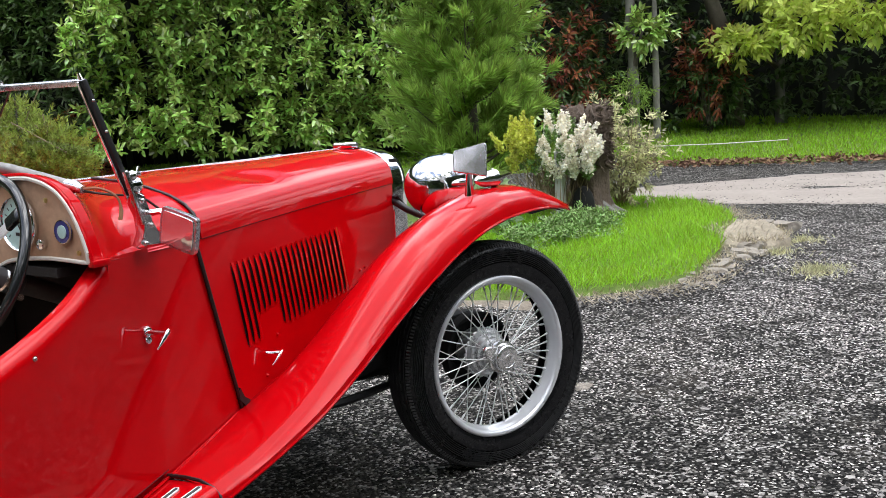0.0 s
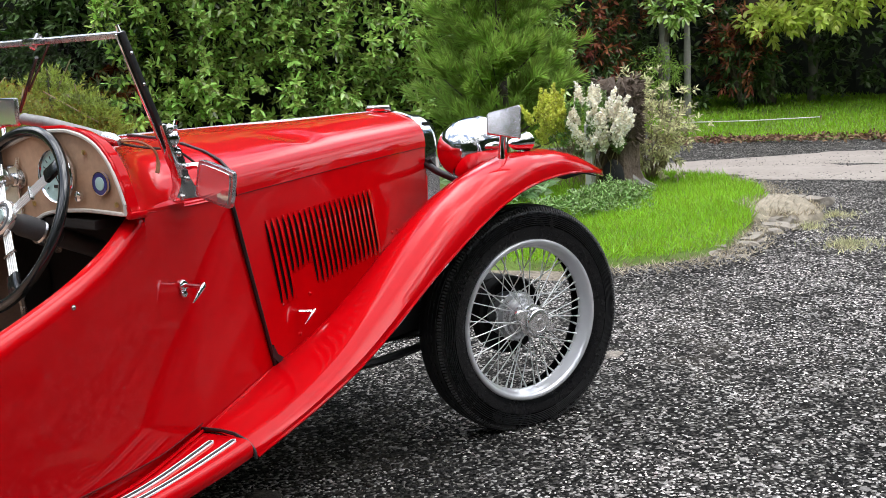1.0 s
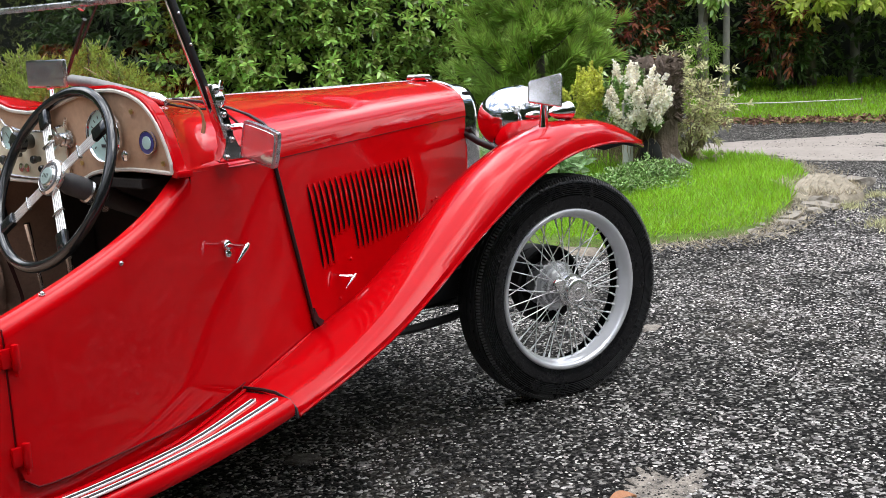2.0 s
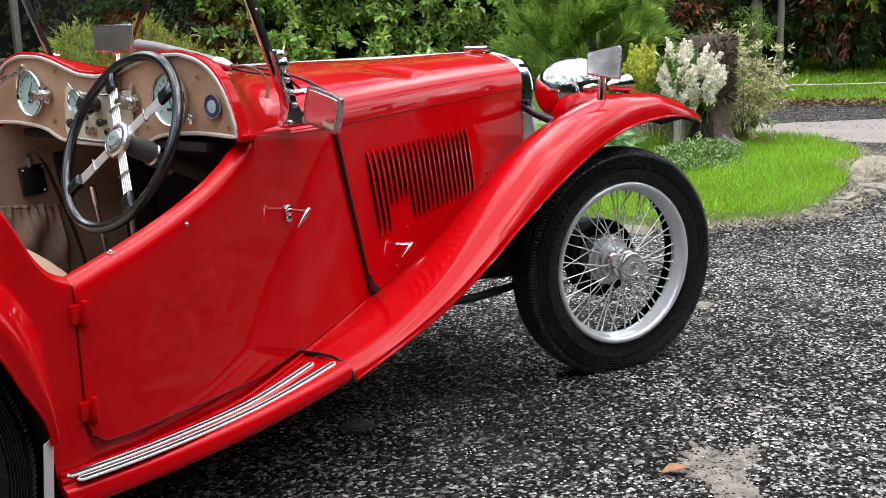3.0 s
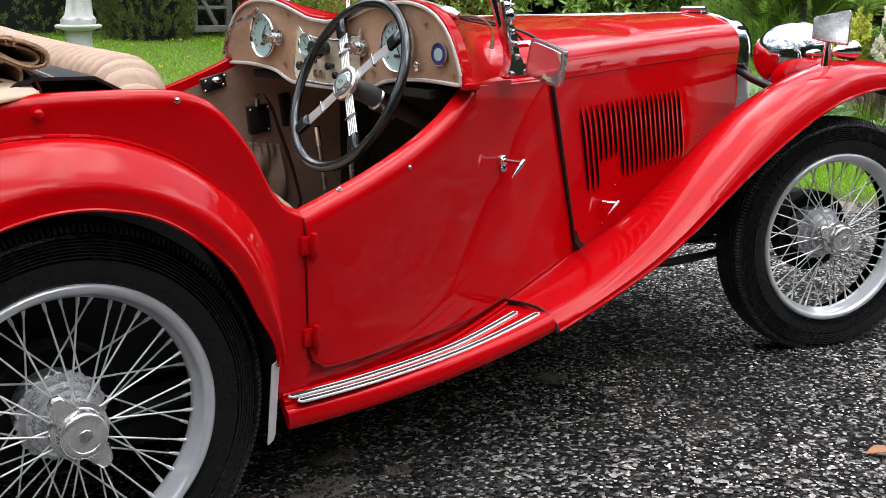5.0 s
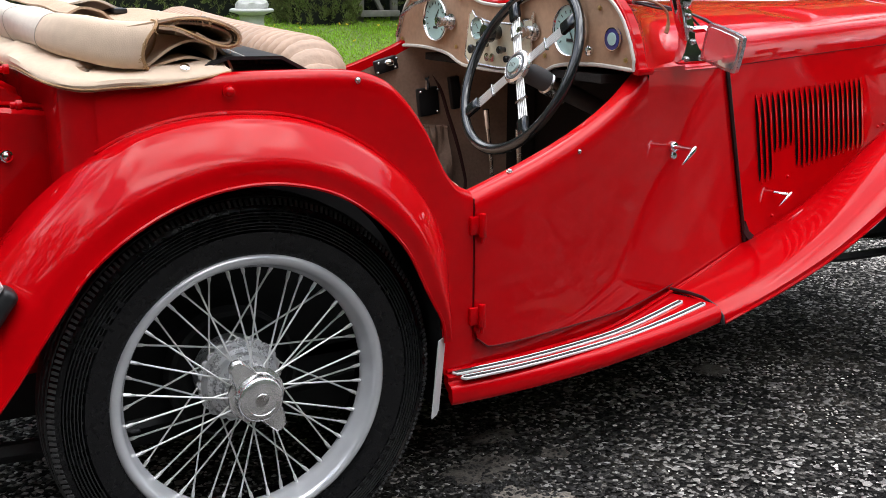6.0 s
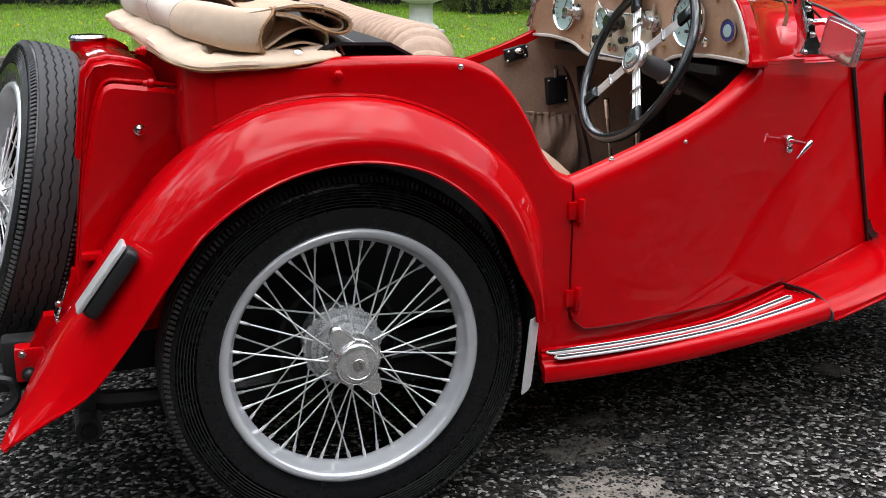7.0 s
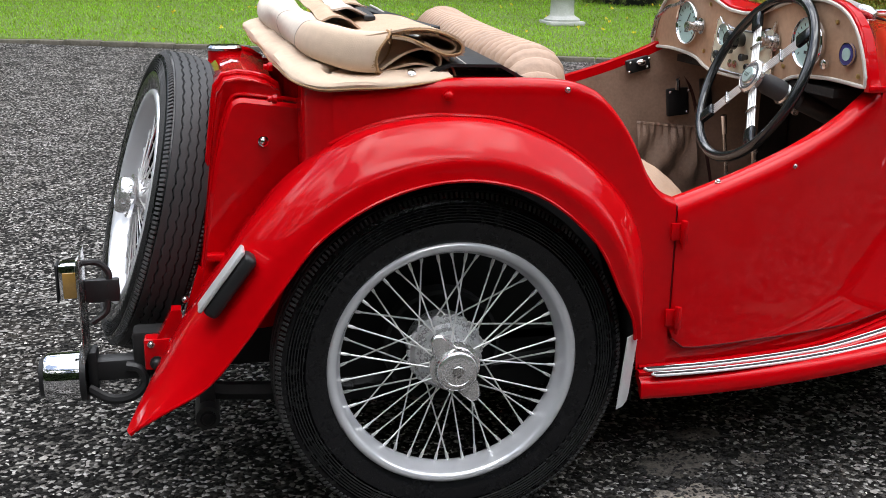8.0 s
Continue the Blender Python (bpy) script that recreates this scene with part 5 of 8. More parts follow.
def drape(line, y0, y1, thick, ny=26, wob=0.006, seed=0.0, lift=0.0, skew=0.0):
    """A cloth strip: the (x, z) line carried along y with soft waves."""
    p = polyline([(x, 0, z) for x, z in line], max(24, 7 * len(line)))
    rows = []
    for y in np.linspace(y0, y1, ny):
        w = noise2(p[:, 0] * 1.0, np.full(len(p), y), 9, seed) * wob
        rows.append(np.stack([p[:, 0] + w * 0.6 + skew * (y - y0), np.full(len(p), y) + 0.010 * noise2(p[:, 0], p[:, 2], 16, seed) * (y == y0), p[:, 2] + w + lift * (y - y0)], 1))
    return shell(np.array(rows), thick)


# skirt lying over the tub's edge: round the back and the near corner, out to a rounded tip
sk_path = polyline([(0.0, -0.566, 0.929), (-0.05, -0.584, 0.925), (-0.12, -0.590, 0.922), (-0.20, -0.590, 0.923), (-0.255, -0.585, 0.919), (-0.292, -0.555, 0.924), (-0.312, -0.50, 0.933), (-0.325, -0.38, 0.947), (-0.335, -0.20, 0.953), (-0.346, 0.05, 0.958), (-0.352, 0.30, 0.961), (-0.352, 0.50, 0.960), (-0.32, 0.56, 0.955), (-0.25, 0.585, 0.945), (-0.10, 0.585, 0.94)], 110)
tan_ = np.gradient(sk_path, axis=0)
tan_[:, 2] = 0
tan_ = tan_ / np.linalg.norm(tan_, axis=1)[:, None]
inn = np.stack([tan_[:, 1], -tan_[:, 0], np.zeros(110)], 1)
sk, sk2 = [], []
for k in range(110):
    p, n_ = sk_path[k], inn[k]
    tip = min(1.0, k / 14.0)
    wv = 0.004 * math.sin(k * 0.35) + 0.002 * math.sin(k * 0.9)
    drop = (0.010 + 0.004 * math.sin(k * 0.21)) * tip
    wid = 0.03 + 0.16 * tip ** 0.6
    sk.append([p - n_ * (0.003 + wv * 0.3) + [0, 0, -drop], p - n_ * 0.004 + [0, 0, -drop * 0.4], p - n_ * 0.001 + [0, 0, 0.002], p + n_ * 0.012 + [0, 0, 0.008 + wv * 0.5], p + n_ * 0.05 * min(1, wid * 10) + [0, 0, 0.016 + wv], p + n_ * wid * 0.6 + [0, 0, 0.018], p + n_ * wid + [0, 0, 0.016]])
    back_ = 0.022 * (1 - min(1.0, k / 24.0))
    sk2.append([p + n_ * (back_ - 0.004) + [0, 0, -drop - 0.005], p + n_ * (back_ - 0.002) + [0, 0, -drop * 0.5 - 0.004], p + n_ * (back_ + 0.012) + [0, 0, -0.004], p + n_ * (back_ + 0.05) + [0, 0, 0.0]])
put("skirt", *shell(np.array(sk), -0.004), CANVAS_CREAM, hood, "pale canvas skirt over the tub's edge")
put("skirt_layer", *shell(np.array(sk2[6:]), -0.003), CANVAS, hood)
put("skirt_hem", *tube([p[0] - [0, 0, 0.001] for p in sk], 0.0022, 6), FRAY, hood)
sn = Matrix.Translation((-0.082, -0.572, 0.9365))
put("stud", *moved(lathe([(0.009, 0.0), (0.0085, 0.004), (0.005, 0.006), (0.0001, 0.007)], 14, "z"), sn @ Matrix.Rotation(radians(40), 4, "X")), CHROME, hood)


def sleeve(path, n):
    """A soft hollow roll of cloth: (x, y, z, half width, half height) along its way."""
    P = polyline([q[:3] for q in path], n)
    s_ = np.linspace(0, 1, n)
    key = np.linspace(0, 1, len(path))
    W, H = np.interp(s_, key, [q[3] for q in path]), np.interp(s_, key, [q[4] for q in path])
    T = np.gradient(P, axis=0)
    T[:, 2] = 0
    T = T / np.linalg.norm(T, axis=1)[:, None]
    S = np.stack([-T[:, 1], T[:, 0], np.zeros(n)], 1)
    rows = []
    for k in range(n):
        ring_ = []
        for q in np.linspace(0, 2 * np.pi, 40, endpoint=False):
            c, d = math.cos(q), math.sin(q)
            wob = 1 + 0.07 * math.sin(2 * q + s_[k] * 7) + 0.05 * math.sin(3 * q - s_[k] * 11)
            droop = max(0.0, (s_[k] - 0.86) / 0.14) ** 1.5
            ring_.append(P[k] + T[k] * droop * (0.013 * math.sin(q + 0.5) + 0.006 * math.sin(3 * q + 1.0)) + S[k] * W[k] * math.copysign(abs(c) ** 0.8, c) * wob + np.array([0, 0, H[k] * math.copysign(abs(d) ** 0.85, d) * wob]))
        rows.append(ring_)
    return np.array(rows)


roll = sleeve([(-0.262, 0.54, 1.000, 0.050, 0.036), (-0.264, 0.2, 0.998, 0.052, 0.037), (-0.262, -0.1, 0.996, 0.052, 0.037), (-0.258, -0.30, 0.993, 0.052, 0.037), (-0.248, -0.43, 0.990, 0.050, 0.037), (-0.226, -0.500, 0.987, 0.044, 0.036), (-0.19, -0.530, 0.979, 0.036, 0.029), (-0.150, -0.540, 0.976, 0.032, 0.035), (-0.132, -0.543, 0.977, 0.033, 0.041)], 84)
CUT = 67
put("lining_fold", *surface(roll[:CUT], close_n=True), CANVAS_PALE, hood, "pale canvas lining folded in a fat roll")
put("canvas_sleeve", *surface(roll[CUT - 1:], close_n=True), CANVAS_CREAM, hood, "tan canvas sleeve with an open frayed mouth")
inner_roll = roll.mean(axis=1, keepdims=True) + (roll - roll.mean(axis=1, keepdims=True)) * 0.9
iv, if_ = surface(inner_roll[CUT - 6:], close_n=True)
put("sleeve_lining", iv, [tuple(reversed(q)) for q in if_], CANVAS, hood)
put("seam", *tube(np.r_[roll[CUT - 1], roll[CUT - 1][:1]], 0.0012, 5), DRY_CLOTH, hood)
put("seam", *tube(np.r_[roll[CUT - 18], roll[CUT - 18][:1]], 0.0010, 5), DRY_CLOTH, hood)
mouth = np.r_[roll[-1], roll[-1][:1]]
put("frayed_hem", *tube(mouth, 0.003, 5), FRAY, hood)
# canvas loop with a frayed edge, open towards the side
loop_line = [(-0.17, 1.004), (-0.121, 1.013), (-0.079, 1.019), (-0.034, 1.016), (0.007, 1.002), (0.022, 0.988), (0.018, 0.974), (-0.001, 0.970), (-0.021, 0.974), (-0.058, 0.991), (-0.087, 1.003), (-0.118, 1.008)]
put("canvas_fold", *drape(loop_line, -0.556, -0.22, 0.0045, wob=0.005, seed=3.0, skew=-0.03, lift=0.01), CANVAS, hood)
put("canvas_fold", *drape([(-0.118, 1.006), (-0.075, 1.010), (-0.034, 1.007), (0.0, 0.996), (0.011, 0.986), (0.006, 0.979), (-0.02, 0.982), (-0.05, 0.997)], -0.548, -0.25, 0.004, wob=0.004, seed=8.0, skew=-0.03, lift=0.01), CANVAS, hood)
put("canvas_fold", *drape([(-0.137, 0.941), (-0.097, 0.966), (-0.064, 0.977), (-0.036, 0.974), (-0.021, 0.962), (-0.024, 0.944), (-0.03, 0.938)], -0.548, 0.1, 0.0045, wob=0.005, seed=4.0), CANVAS, hood)
put("canvas_fold", *drape([(-0.026, 0.970), (-0.012, 0.966), (-0.002, 0.955), (0.006, 0.94), (0.012, 0.926)], -0.545, 0.1, 0.0045, wob=0.005, seed=5.0), CANVAS, hood)
put("canvas_fold", *drape([(-0.13, 0.936), (-0.07, 0.950), (-0.03, 0.944)], -0.540, 0.1, 0.004, wob=0.004, seed=9.0), CANVAS, hood)
# canvas strips lying along the roll, one torn
put("canvas_strip", *drape([(-0.235, 1.026), (-0.21, 1.036), (-0.18, 1.030), (-0.165, 1.018), (-0.15, 1.008)], -0.42, 0.54, 0.004, wob=0.008, seed=6.0, skew=0.03, lift=0.012), CANVAS, hood)
put("canvas_strip", *drape([(-0.195, 1.038), (-0.165, 1.042), (-0.135, 1.030), (-0.115, 1.018)], -0.30, 0.54, 0.004, wob=0.010, seed=7.0, skew=0.05, lift=0.012), CANVAS_PALE, hood)
put("canvas_strip", *drape([(-0.15, 1.030), (-0.115, 1.040), (-0.075, 1.030)], 0.02, 0.50, 0.004, wob=0.012, seed=11.0, lift=0.02), CANVAS, hood)
# frayed threads along the edges
edge = np.concatenate([polyline([(x, -0.557, z) for x, z in loop_line], 90), mouth[8:33], mouth[8:33], polyline([(-0.115 + 0.05 * (y + 0.3), y, 1.02 + 0.012 * (y + 0.3)) for y in np.linspace(-0.30, 0.5, 6)], 40)])
put("frayed_hem", *tube(edge[:90], 0.0030, 5), FRAY, hood)
tv_, tf_ = [], []
for k in range(420):
    p = edge[rng.integers(0, len(edge))] + rng.normal(0, 0.002, 3)
    q = p + np.array([rng.normal(0, 0.004), -abs(rng.normal(0, 0.003)), rng.normal(-0.003, 0.004)])
    v, f = tube([p, (p + q) / 2 + rng.normal(0, 0.001, 3), q], 0.0005, 3, caps=False)
    tf_ += [tuple(i + 9 * k for i in g_) for g_ in f]
    tv_.append(v)
put("fringe", np.concatenate(tv_), tf_, FRAY, hood)["kind"] = "stuff"
# black hood bag between the canvas and the seat
bag = []
for y in np.linspace(-0.56, 0.45, 24):
    f = (y + 0.56) / 1.01
    bag.append([(-0.05 - 0.15 * f, y, 0.930 + 0.055 * f), (-0.03 - 0.06 * f, y, 0.937 + 0.06 * f), (0.0 - 0.03 * f, y, 0.947 + 0.06 * f + 0.004 * math.sin(9 * f)), (0.10, y, 0.945 + 0.03 * f), (0.15, y, 0.918 + 0.01 * f), (0.22, y, 0.900)])
put("hood_bag", *shell(np.array(bag), 0.006), BLACK, hood, "black hood bag")
put("bag_seam", *tube([(p[2][0] + 0.03, p[2][1], p[2][2] + 0.003) for p in bag], 0.003, 6), BEAD, hood)
put("hood_frame", *tube([(-0.02, -0.54, 0.936), (0.15, -0.50, 0.924), (0.24, -0.2, 0.915)], 0.005, 8), BLACK, hood)
put("hood_frame", *moved(box((0.028, 0.96, 0.012), (0, 0, 0), 0.003), Matrix.Translation((-0.045, 0.03, 1.012)) @ Matrix.Rotation(radians(4), 4, "Z")), BLACK, hood)
put("hood_frame", *moved(box((0.024, 0.90, 0.010), (0, 0, 0), 0.003), Matrix.Translation((-0.085, 0.12, 1.026)) @ Matrix.Rotation(radians(-5), 4, "Z")), BLACK, hood)
put("frame_rivet", *ball((-0.052, -0.32, 1.020), 0.006, 10, 7), CHROME_DULL, hood)

# ---------------------------------------------------------------- lamps and mirrors of the front wings
for s in (-1, 1):
    hl = Matrix.Translation((2.385, s * 0.385, 0.897))
    pr = [(0.0001, -0.108), (0.025, -0.1055), (0.050, -0.097), (0.072, -0.081), (0.089, -0.057), (0.100, -0.025), (0.104, 0.005), (0.105, 0.03), (0.106, 0.034), (0.106, 0.046), (0.102, 0.05), (0.098, 0.048)]
    h = put("headlamp", *moved(lathe(pr, 48, "x"), hl), CHROME, car, "large round chrome headlamp")
    put("lens", *moved(lathe([(0.099, 0.048), (0.07, 0.058), (0.0001, 0.064)], 48, "x"), hl), GLASS, h)
    put("reflector", *moved(lathe([(0.098, 0.046), (0.07, 0.0), (0.02, -0.04), (0.0001, -0.042)], 32, "x"), hl), CHROME, h)
    put("bracket", *tube([(2.41, s * 0.17, 0.845), (2.40, s * 0.24, 0.815), (2.39, s * 0.33, 0.79), (2.388, s * 0.38, 0.80)], [0.013, 0.012, 0.012, 0.016], 10), BLACK, h)
    put("bracket_bolt", *join(box((0.03, 0.03, 0.035), (2.415, s * 0.185, 0.843), 0.006), tube([(2.40, s * 0.20, 0.86), (2.43, s * 0.20, 0.83)], 0.007, 8)), BLACK, h)
    sl = Matrix.Translation((2.415, s * 0.565, 0.918))
    l = put("side_lamp", *moved(lathe([(0.0001, -0.062), (0.012, -0.055), (0.022, -0.03), (0.027, 0.0), (0.028, 0.03), (0.030, 0.034), (0.028, 0.04), (0.0001, 0.046)], 24, "x"), sl), CHROME, car, "small torpedo-shaped chrome side lamp")
    put("foot", *moved(lathe([(0.020, -0.045), (0.012, -0.03), (0.010, -0.015)], 14, "z"), sl), CHROME, l)
wm = Matrix.Translation((2.285, -0.590, 0.990)) @ Matrix.Rotation(radians(26), 4, "Z") @ Matrix.Rotation(radians(14), 4, "Y")
ol = [(-0.066, -0.033), (0.066, -0.050), (0.070, -0.045), (0.070, 0.042), (0.062, 0.050), (-0.060, 0.030), (-0.068, 0.022)]
mirror_o = [(-y * 0.76, z * 1.05) for y, z in ol]
wmir = put("wing_mirror", *moved(plate(mirror_o, "x", 0.006, -0.004, 0.003), wm), CHROME_DULL, car, "small flat mirror on a chrome stem on the wing")
put("mirror_glass", *moved(plate([(y * 0.93, z * 0.9) for y, z in mirror_o], "x", -0.0042, -0.0056), wm), DUSTY, wmir)
put("stem", *tube([(2.290, -0.575, 0.870), (2.292, -0.575, 0.92), (2.292, -0.582, 0.97)], [0.012, 0.008, 0.008], 10), CHROME, wmir)
put("stay", *tube([(2.325, -0.565, 0.875), (2.305, -0.578, 0.95)], [0.008, 0.006], 8), CHROME, wmir)

# ---------------------------------------------------------------- behind the tank
rear = new("rear_lamp_bar")
rear.parent = car
rear["label"] = "black rear bar with number plate edge-on and chrome lamps"
put("frame_end", *join(box((0.18, 0.05, 0.048), (-0.66, -0.36, 0.290), 0.010), box((0.02, 0.055, 0.09), (-0.735, -0.36, 0.29), 0.004)), BLACK, rear)
put("number_plate", *join(box((0.004, 0.12, 0.22), (-0.742, -0.40, 0.45), 0.001), box((0.006, 0.10, 0.12), (-0.748, -0.38, 0.31), 0.002)), CHROME_DULL, rear)
put("plate_bracket", *box((0.07, 0.02, 0.05), (-0.705, -0.36, 0.465), 0.004), BLACK, rear)
u = put("number_lamp", *box((0.042, 0.05, 0.075), (-0.766, -0.385, 0.500), 0.008, 2), CHROME, rear, "chrome number-plate lamp with an amber lens")
put("lens", *box((0.026, 0.004, 0.055), (-0.764, -0.412, 0.494), 0.001), AMBER, u)
put("lamp_cap", *box((0.004, 0.052, 0.08), (-0.789, -0.385, 0.498), 0.001), BLACK, u)
tl = Matrix.Translation((-0.787, -0.39, 0.289))
t_ = put("tail_lamp", *moved(lathe([(0.052, 0.036), (0.050, 0.036), (0.0505, -0.036), (0.047, -0.042), (0.0001, -0.042)], 32, "x"), tl), CHROME, rear, "round chrome tail lamp")
put("lens", *moved(lathe([(0.044, -0.042), (0.040, -0.052), (0.0001, -0.056)], 32, "x"), tl), BLACK, t_)
put("rubber_base", *moved(lathe([(0.056, 0.03), (0.056, 0.042), (0.0001, 0.042)], 32, "x"), tl), BLACK, t_)
put("cable", *tube(polyline([(-0.745, -0.39, 0.255), (-0.70, -0.40, 0.232), (-0.655, -0.40, 0.236), (-0.628, -0.395, 0.262), (-0.638, -0.39, 0.293), (-0.665, -0.385, 0.300)], 24), 0.011, 8), BLACK, rear)
put("cable", *tube(polyline([(-0.742, -0.37, 0.53), (-0.71, -0.36, 0.525), (-0.69, -0.36, 0.50), (-0.695, -0.365, 0.475)], 14), 0.007, 8), BLACK, rear)
put("cable", *tube(polyline([(-0.695, -0.365, 0.445), (-0.70, -0.37, 0.42), (-0.73, -0.38, 0.40)], 10), 0.007, 8), BLACK, rear)
put("tank_bracket", *join(box((0.08, 0.05, 0.07), (-0.585, -0.40, 0.335), 0.006), plate([(-0.60, 0.365), (-0.535, 0.365), (-0.540, 0.39), (-0.545, 0.43), (-0.565, 0.43), (-0.585, 0.39)], "y", -0.42, -0.38, 0.005)), RED, rear)
put("tank_support", *plate([(-0.555, 0.36), (-0.49, 0.36), (-0.475, 0.50), (-0.505, 0.52)], "y", -0.415, -0.39, 0.004), RED, rear)
for x, z in ((-0.61, 0.36), (-0.565, 0.365)):
    screw(rear, (x, -0.427, z), (0, -1, 0), 0.006, CHROME_DULL)
screw(rear, (-0.60, -0.427, 0.318), (0, -1, 0), 0.012, BLACK)
screw(rear, (-0.535, -0.425, 0.455), (0, -1, 0), 0.006, CHROME_DULL)
put("rear_spring", *join(tube(polyline([(-0.62, -0.42, 0.27), (-0.40, -0.42, 0.235), (0.0, -0.42, 0.25), (0.45, -0.42, 0.29)], 14), 0.02, 6), tube([(-0.50, -0.48, 0.205), (-0.50, -0.38, 0.205)], 0.026, 14), box((0.035, 0.05, 0.10), (-0.50, -0.42, 0.22), 0.006)), BLACK, rear)
screw(rear, (-0.50, -0.48, 0.205), (0, -1, 0), 0.014, DARK)
# track rod and front spring seen behind the front wheel
put("front_spring", *join(tube(polyline([(1.62, -0.36, 0.335), (1.9, -0.37, 0.30), (2.371, -0.38, 0.315), (2.75, -0.36, 0.36)], 14), 0.013, 6), tube([(1.80, -0.34, 0.355), (2.20, -0.36, 0.335)], 0.012, 8), box((0.05, 0.06, 0.08), (1.66, -0.36, 0.31), 0.01)), BLACK, car)
put("brake_cable", *tube([(1.75, -0.40, 0.37), (2.2, -0.42, 0.34)], 0.004, 6), CHROME_DULL, car)
# ---------------------------------------------------------------- ground
def rise(x, y):
    x, y = np.asarray(x, float), np.asarray(y, float)
    a = np.maximum(0, y - 2.5)
    b = np.maximum(0, x - 9.0)
    return 0.035 * (a - 1.2 * (1 - np.exp(-a / 1.2))) * (a < 40) + 0.02 * (b - 1.5 * (1 - np.exp(-b / 1.5))) * (b < 60) + (a >= 40) * 1.36 + (b >= 60) * 1.17


GRAVEL = bpy.data.materials.new("tarmac_gravel")


def build_gravel(mat):
    mat.use_nodes = True
    nt = mat.node_tree
    N, Lk = nt.nodes, nt.links
    p = N["Principled BSDF"]
    co = N.new("ShaderNodeTexCoord")

    def tex(kind, scale, **k):
        t = N.new(kind)
        t.inputs["Scale"].default_value = scale
        for a, v in k.items():
            t.inputs[a].default_value = v
        Lk.new(co.outputs["Object"], t.inputs["Vector"])
        return t

    vor = tex("ShaderNodeTexVoronoi", 100.0)
    vor2 = tex("ShaderNodeTexVoronoi", 42.0)
    big = tex("ShaderNodeTexNoise", 0.8, Detail=5.0)
    mid = tex("ShaderNodeTexNoise", 6.0, Detail=6.0)
    fine = tex("ShaderNodeTexNoise", 220.0, Detail=3.0)
    # each stone has a grey of its own
    sep = N.new("ShaderNodeSeparateColor")
    Lk.new(vor.outputs["Color"], sep.inputs[0])
    ramp = N.new("ShaderNodeValToRGB")
    e = ramp.color_ramp.elements
    e[0].position, e[0].color = 0.0, (0.005, 0.0048, 0.0045, 1)
    e[1].position, e[1].color = 1.0, (0.58, 0.555, 0.53, 1)
    for q, c in ((0.46, 0.017), (0.70, 0.075), (0.86, 0.27)):
        el = e.new(q)
        el.color = (c, c * 0.94, c * 0.86, 1)
    # loose chippings gather in drifts
    drift = N.new("ShaderNodeMath")
    drift.operation = "MULTIPLY_ADD"
    drift.inputs[1].default_value, drift.inputs[2].default_value = 0.55, -0.29
    Lk.new(mid.outputs["Fac"], drift.inputs[0])
    lay = N.new("ShaderNodeMath")
    lay.operation = "ADD"
    Lk.new(sep.outputs[0], lay.inputs[0])
    Lk.new(drift.outputs[0], lay.inputs[1])
    Lk.new(lay.outputs[0], ramp.inputs[0])
    dirt = N.new("ShaderNodeMix")
    dirt.data_type = "RGBA"
    dirt.inputs[7].default_value = (0.07, 0.059, 0.048, 1)
    Lk.new(ramp.outputs[0], dirt.inputs[6])
    mr = N.new("ShaderNodeMapRange")
    mr.inputs[1].default_value, mr.inputs[2].default_value = 0.56, 0.72
    mr.inputs[4].default_value = 0.6
    sm = N.new("ShaderNodeMath")
    sm.operation = "MULTIPLY_ADD"
    sm.inputs[1].default_value = 0.45
    Lk.new(mid.outputs["Fac"], sm.inputs[0])
    hb_ = N.new("ShaderNodeMath")
    hb_.operation = "MULTIPLY"
    hb_.inputs[1].default_value = 0.58
    Lk.new(big.outputs["Fac"], hb_.inputs[0])
    Lk.new(hb_.outputs[0], sm.inputs[2])
    Lk.new(sm.outputs[0], mr.inputs[0])
    Lk.new(mr.outputs[0], dirt.inputs[0])
    Lk.new(dirt.outputs[2], p.inputs["Base Color"])
    p.inputs["Roughness"].default_value = 0.85
    p.inputs["Specular IOR Level"].default_value = 0.12
    # relief
    add = N.new("ShaderNodeMath")
    add.operation = "MULTIPLY_ADD"
    add.inputs[1].default_value = -1.0
    Lk.new(vor.outputs["Distance"], add.inputs[0])
    m2 = N.new("ShaderNodeMath")
    m2.operation = "MULTIPLY"
    m2.inputs[1].default_value = -1.2
    Lk.new(vor2.outputs["Distance"], m2.inputs[0])
    Lk.new(m2.outputs[0], add.inputs[2])
    b = N.new("ShaderNodeBump")
    b.inputs["Strength"].default_value, b.inputs["Distance"].default_value = 1.0, 0.012
    Lk.new(add.outputs[0], b.inputs["Height"])
    b2 = N.new("ShaderNodeBump")
    b2.inputs["Strength"].default_value, b2.inputs["Distance"].default_value = 0.6, 0.002
    Lk.new(fine.outputs["Fac"], b2.inputs["Height"])
    Lk.new(b.outputs["Normal"], b2.inputs["Normal"])
    Lk.new(b2.outputs["Normal"], p.inputs["Normal"])


build_gravel(GRAVEL)
g = np.sinh(np.linspace(-6.6, 6.6, 150)) / math.sinh(6.6) * 600
gx, gy = np.meshgrid(g + 2.0, g + 2.0, indexing="ij")
gzz = rise(gx, gy)
near = np.exp(-((gx - 2) ** 2 + (gy - 1) ** 2) / 60.0)
gzz = gzz + 0.004 * noise2(gx, gy, 2.3) * near * (np.abs(gy) < 30) - 0.003
G3 = np.stack([gx, gy, gzz], -1)
ground = put("ground", *surface(G3), GRAVEL, sharp=None)
ground.data.polygons.foreach_set("use_smooth", [True] * len(ground.data.polygons))
tagged(ground, "dark worn tarmac drive with pale loose chippings", "ground", kind="structure")

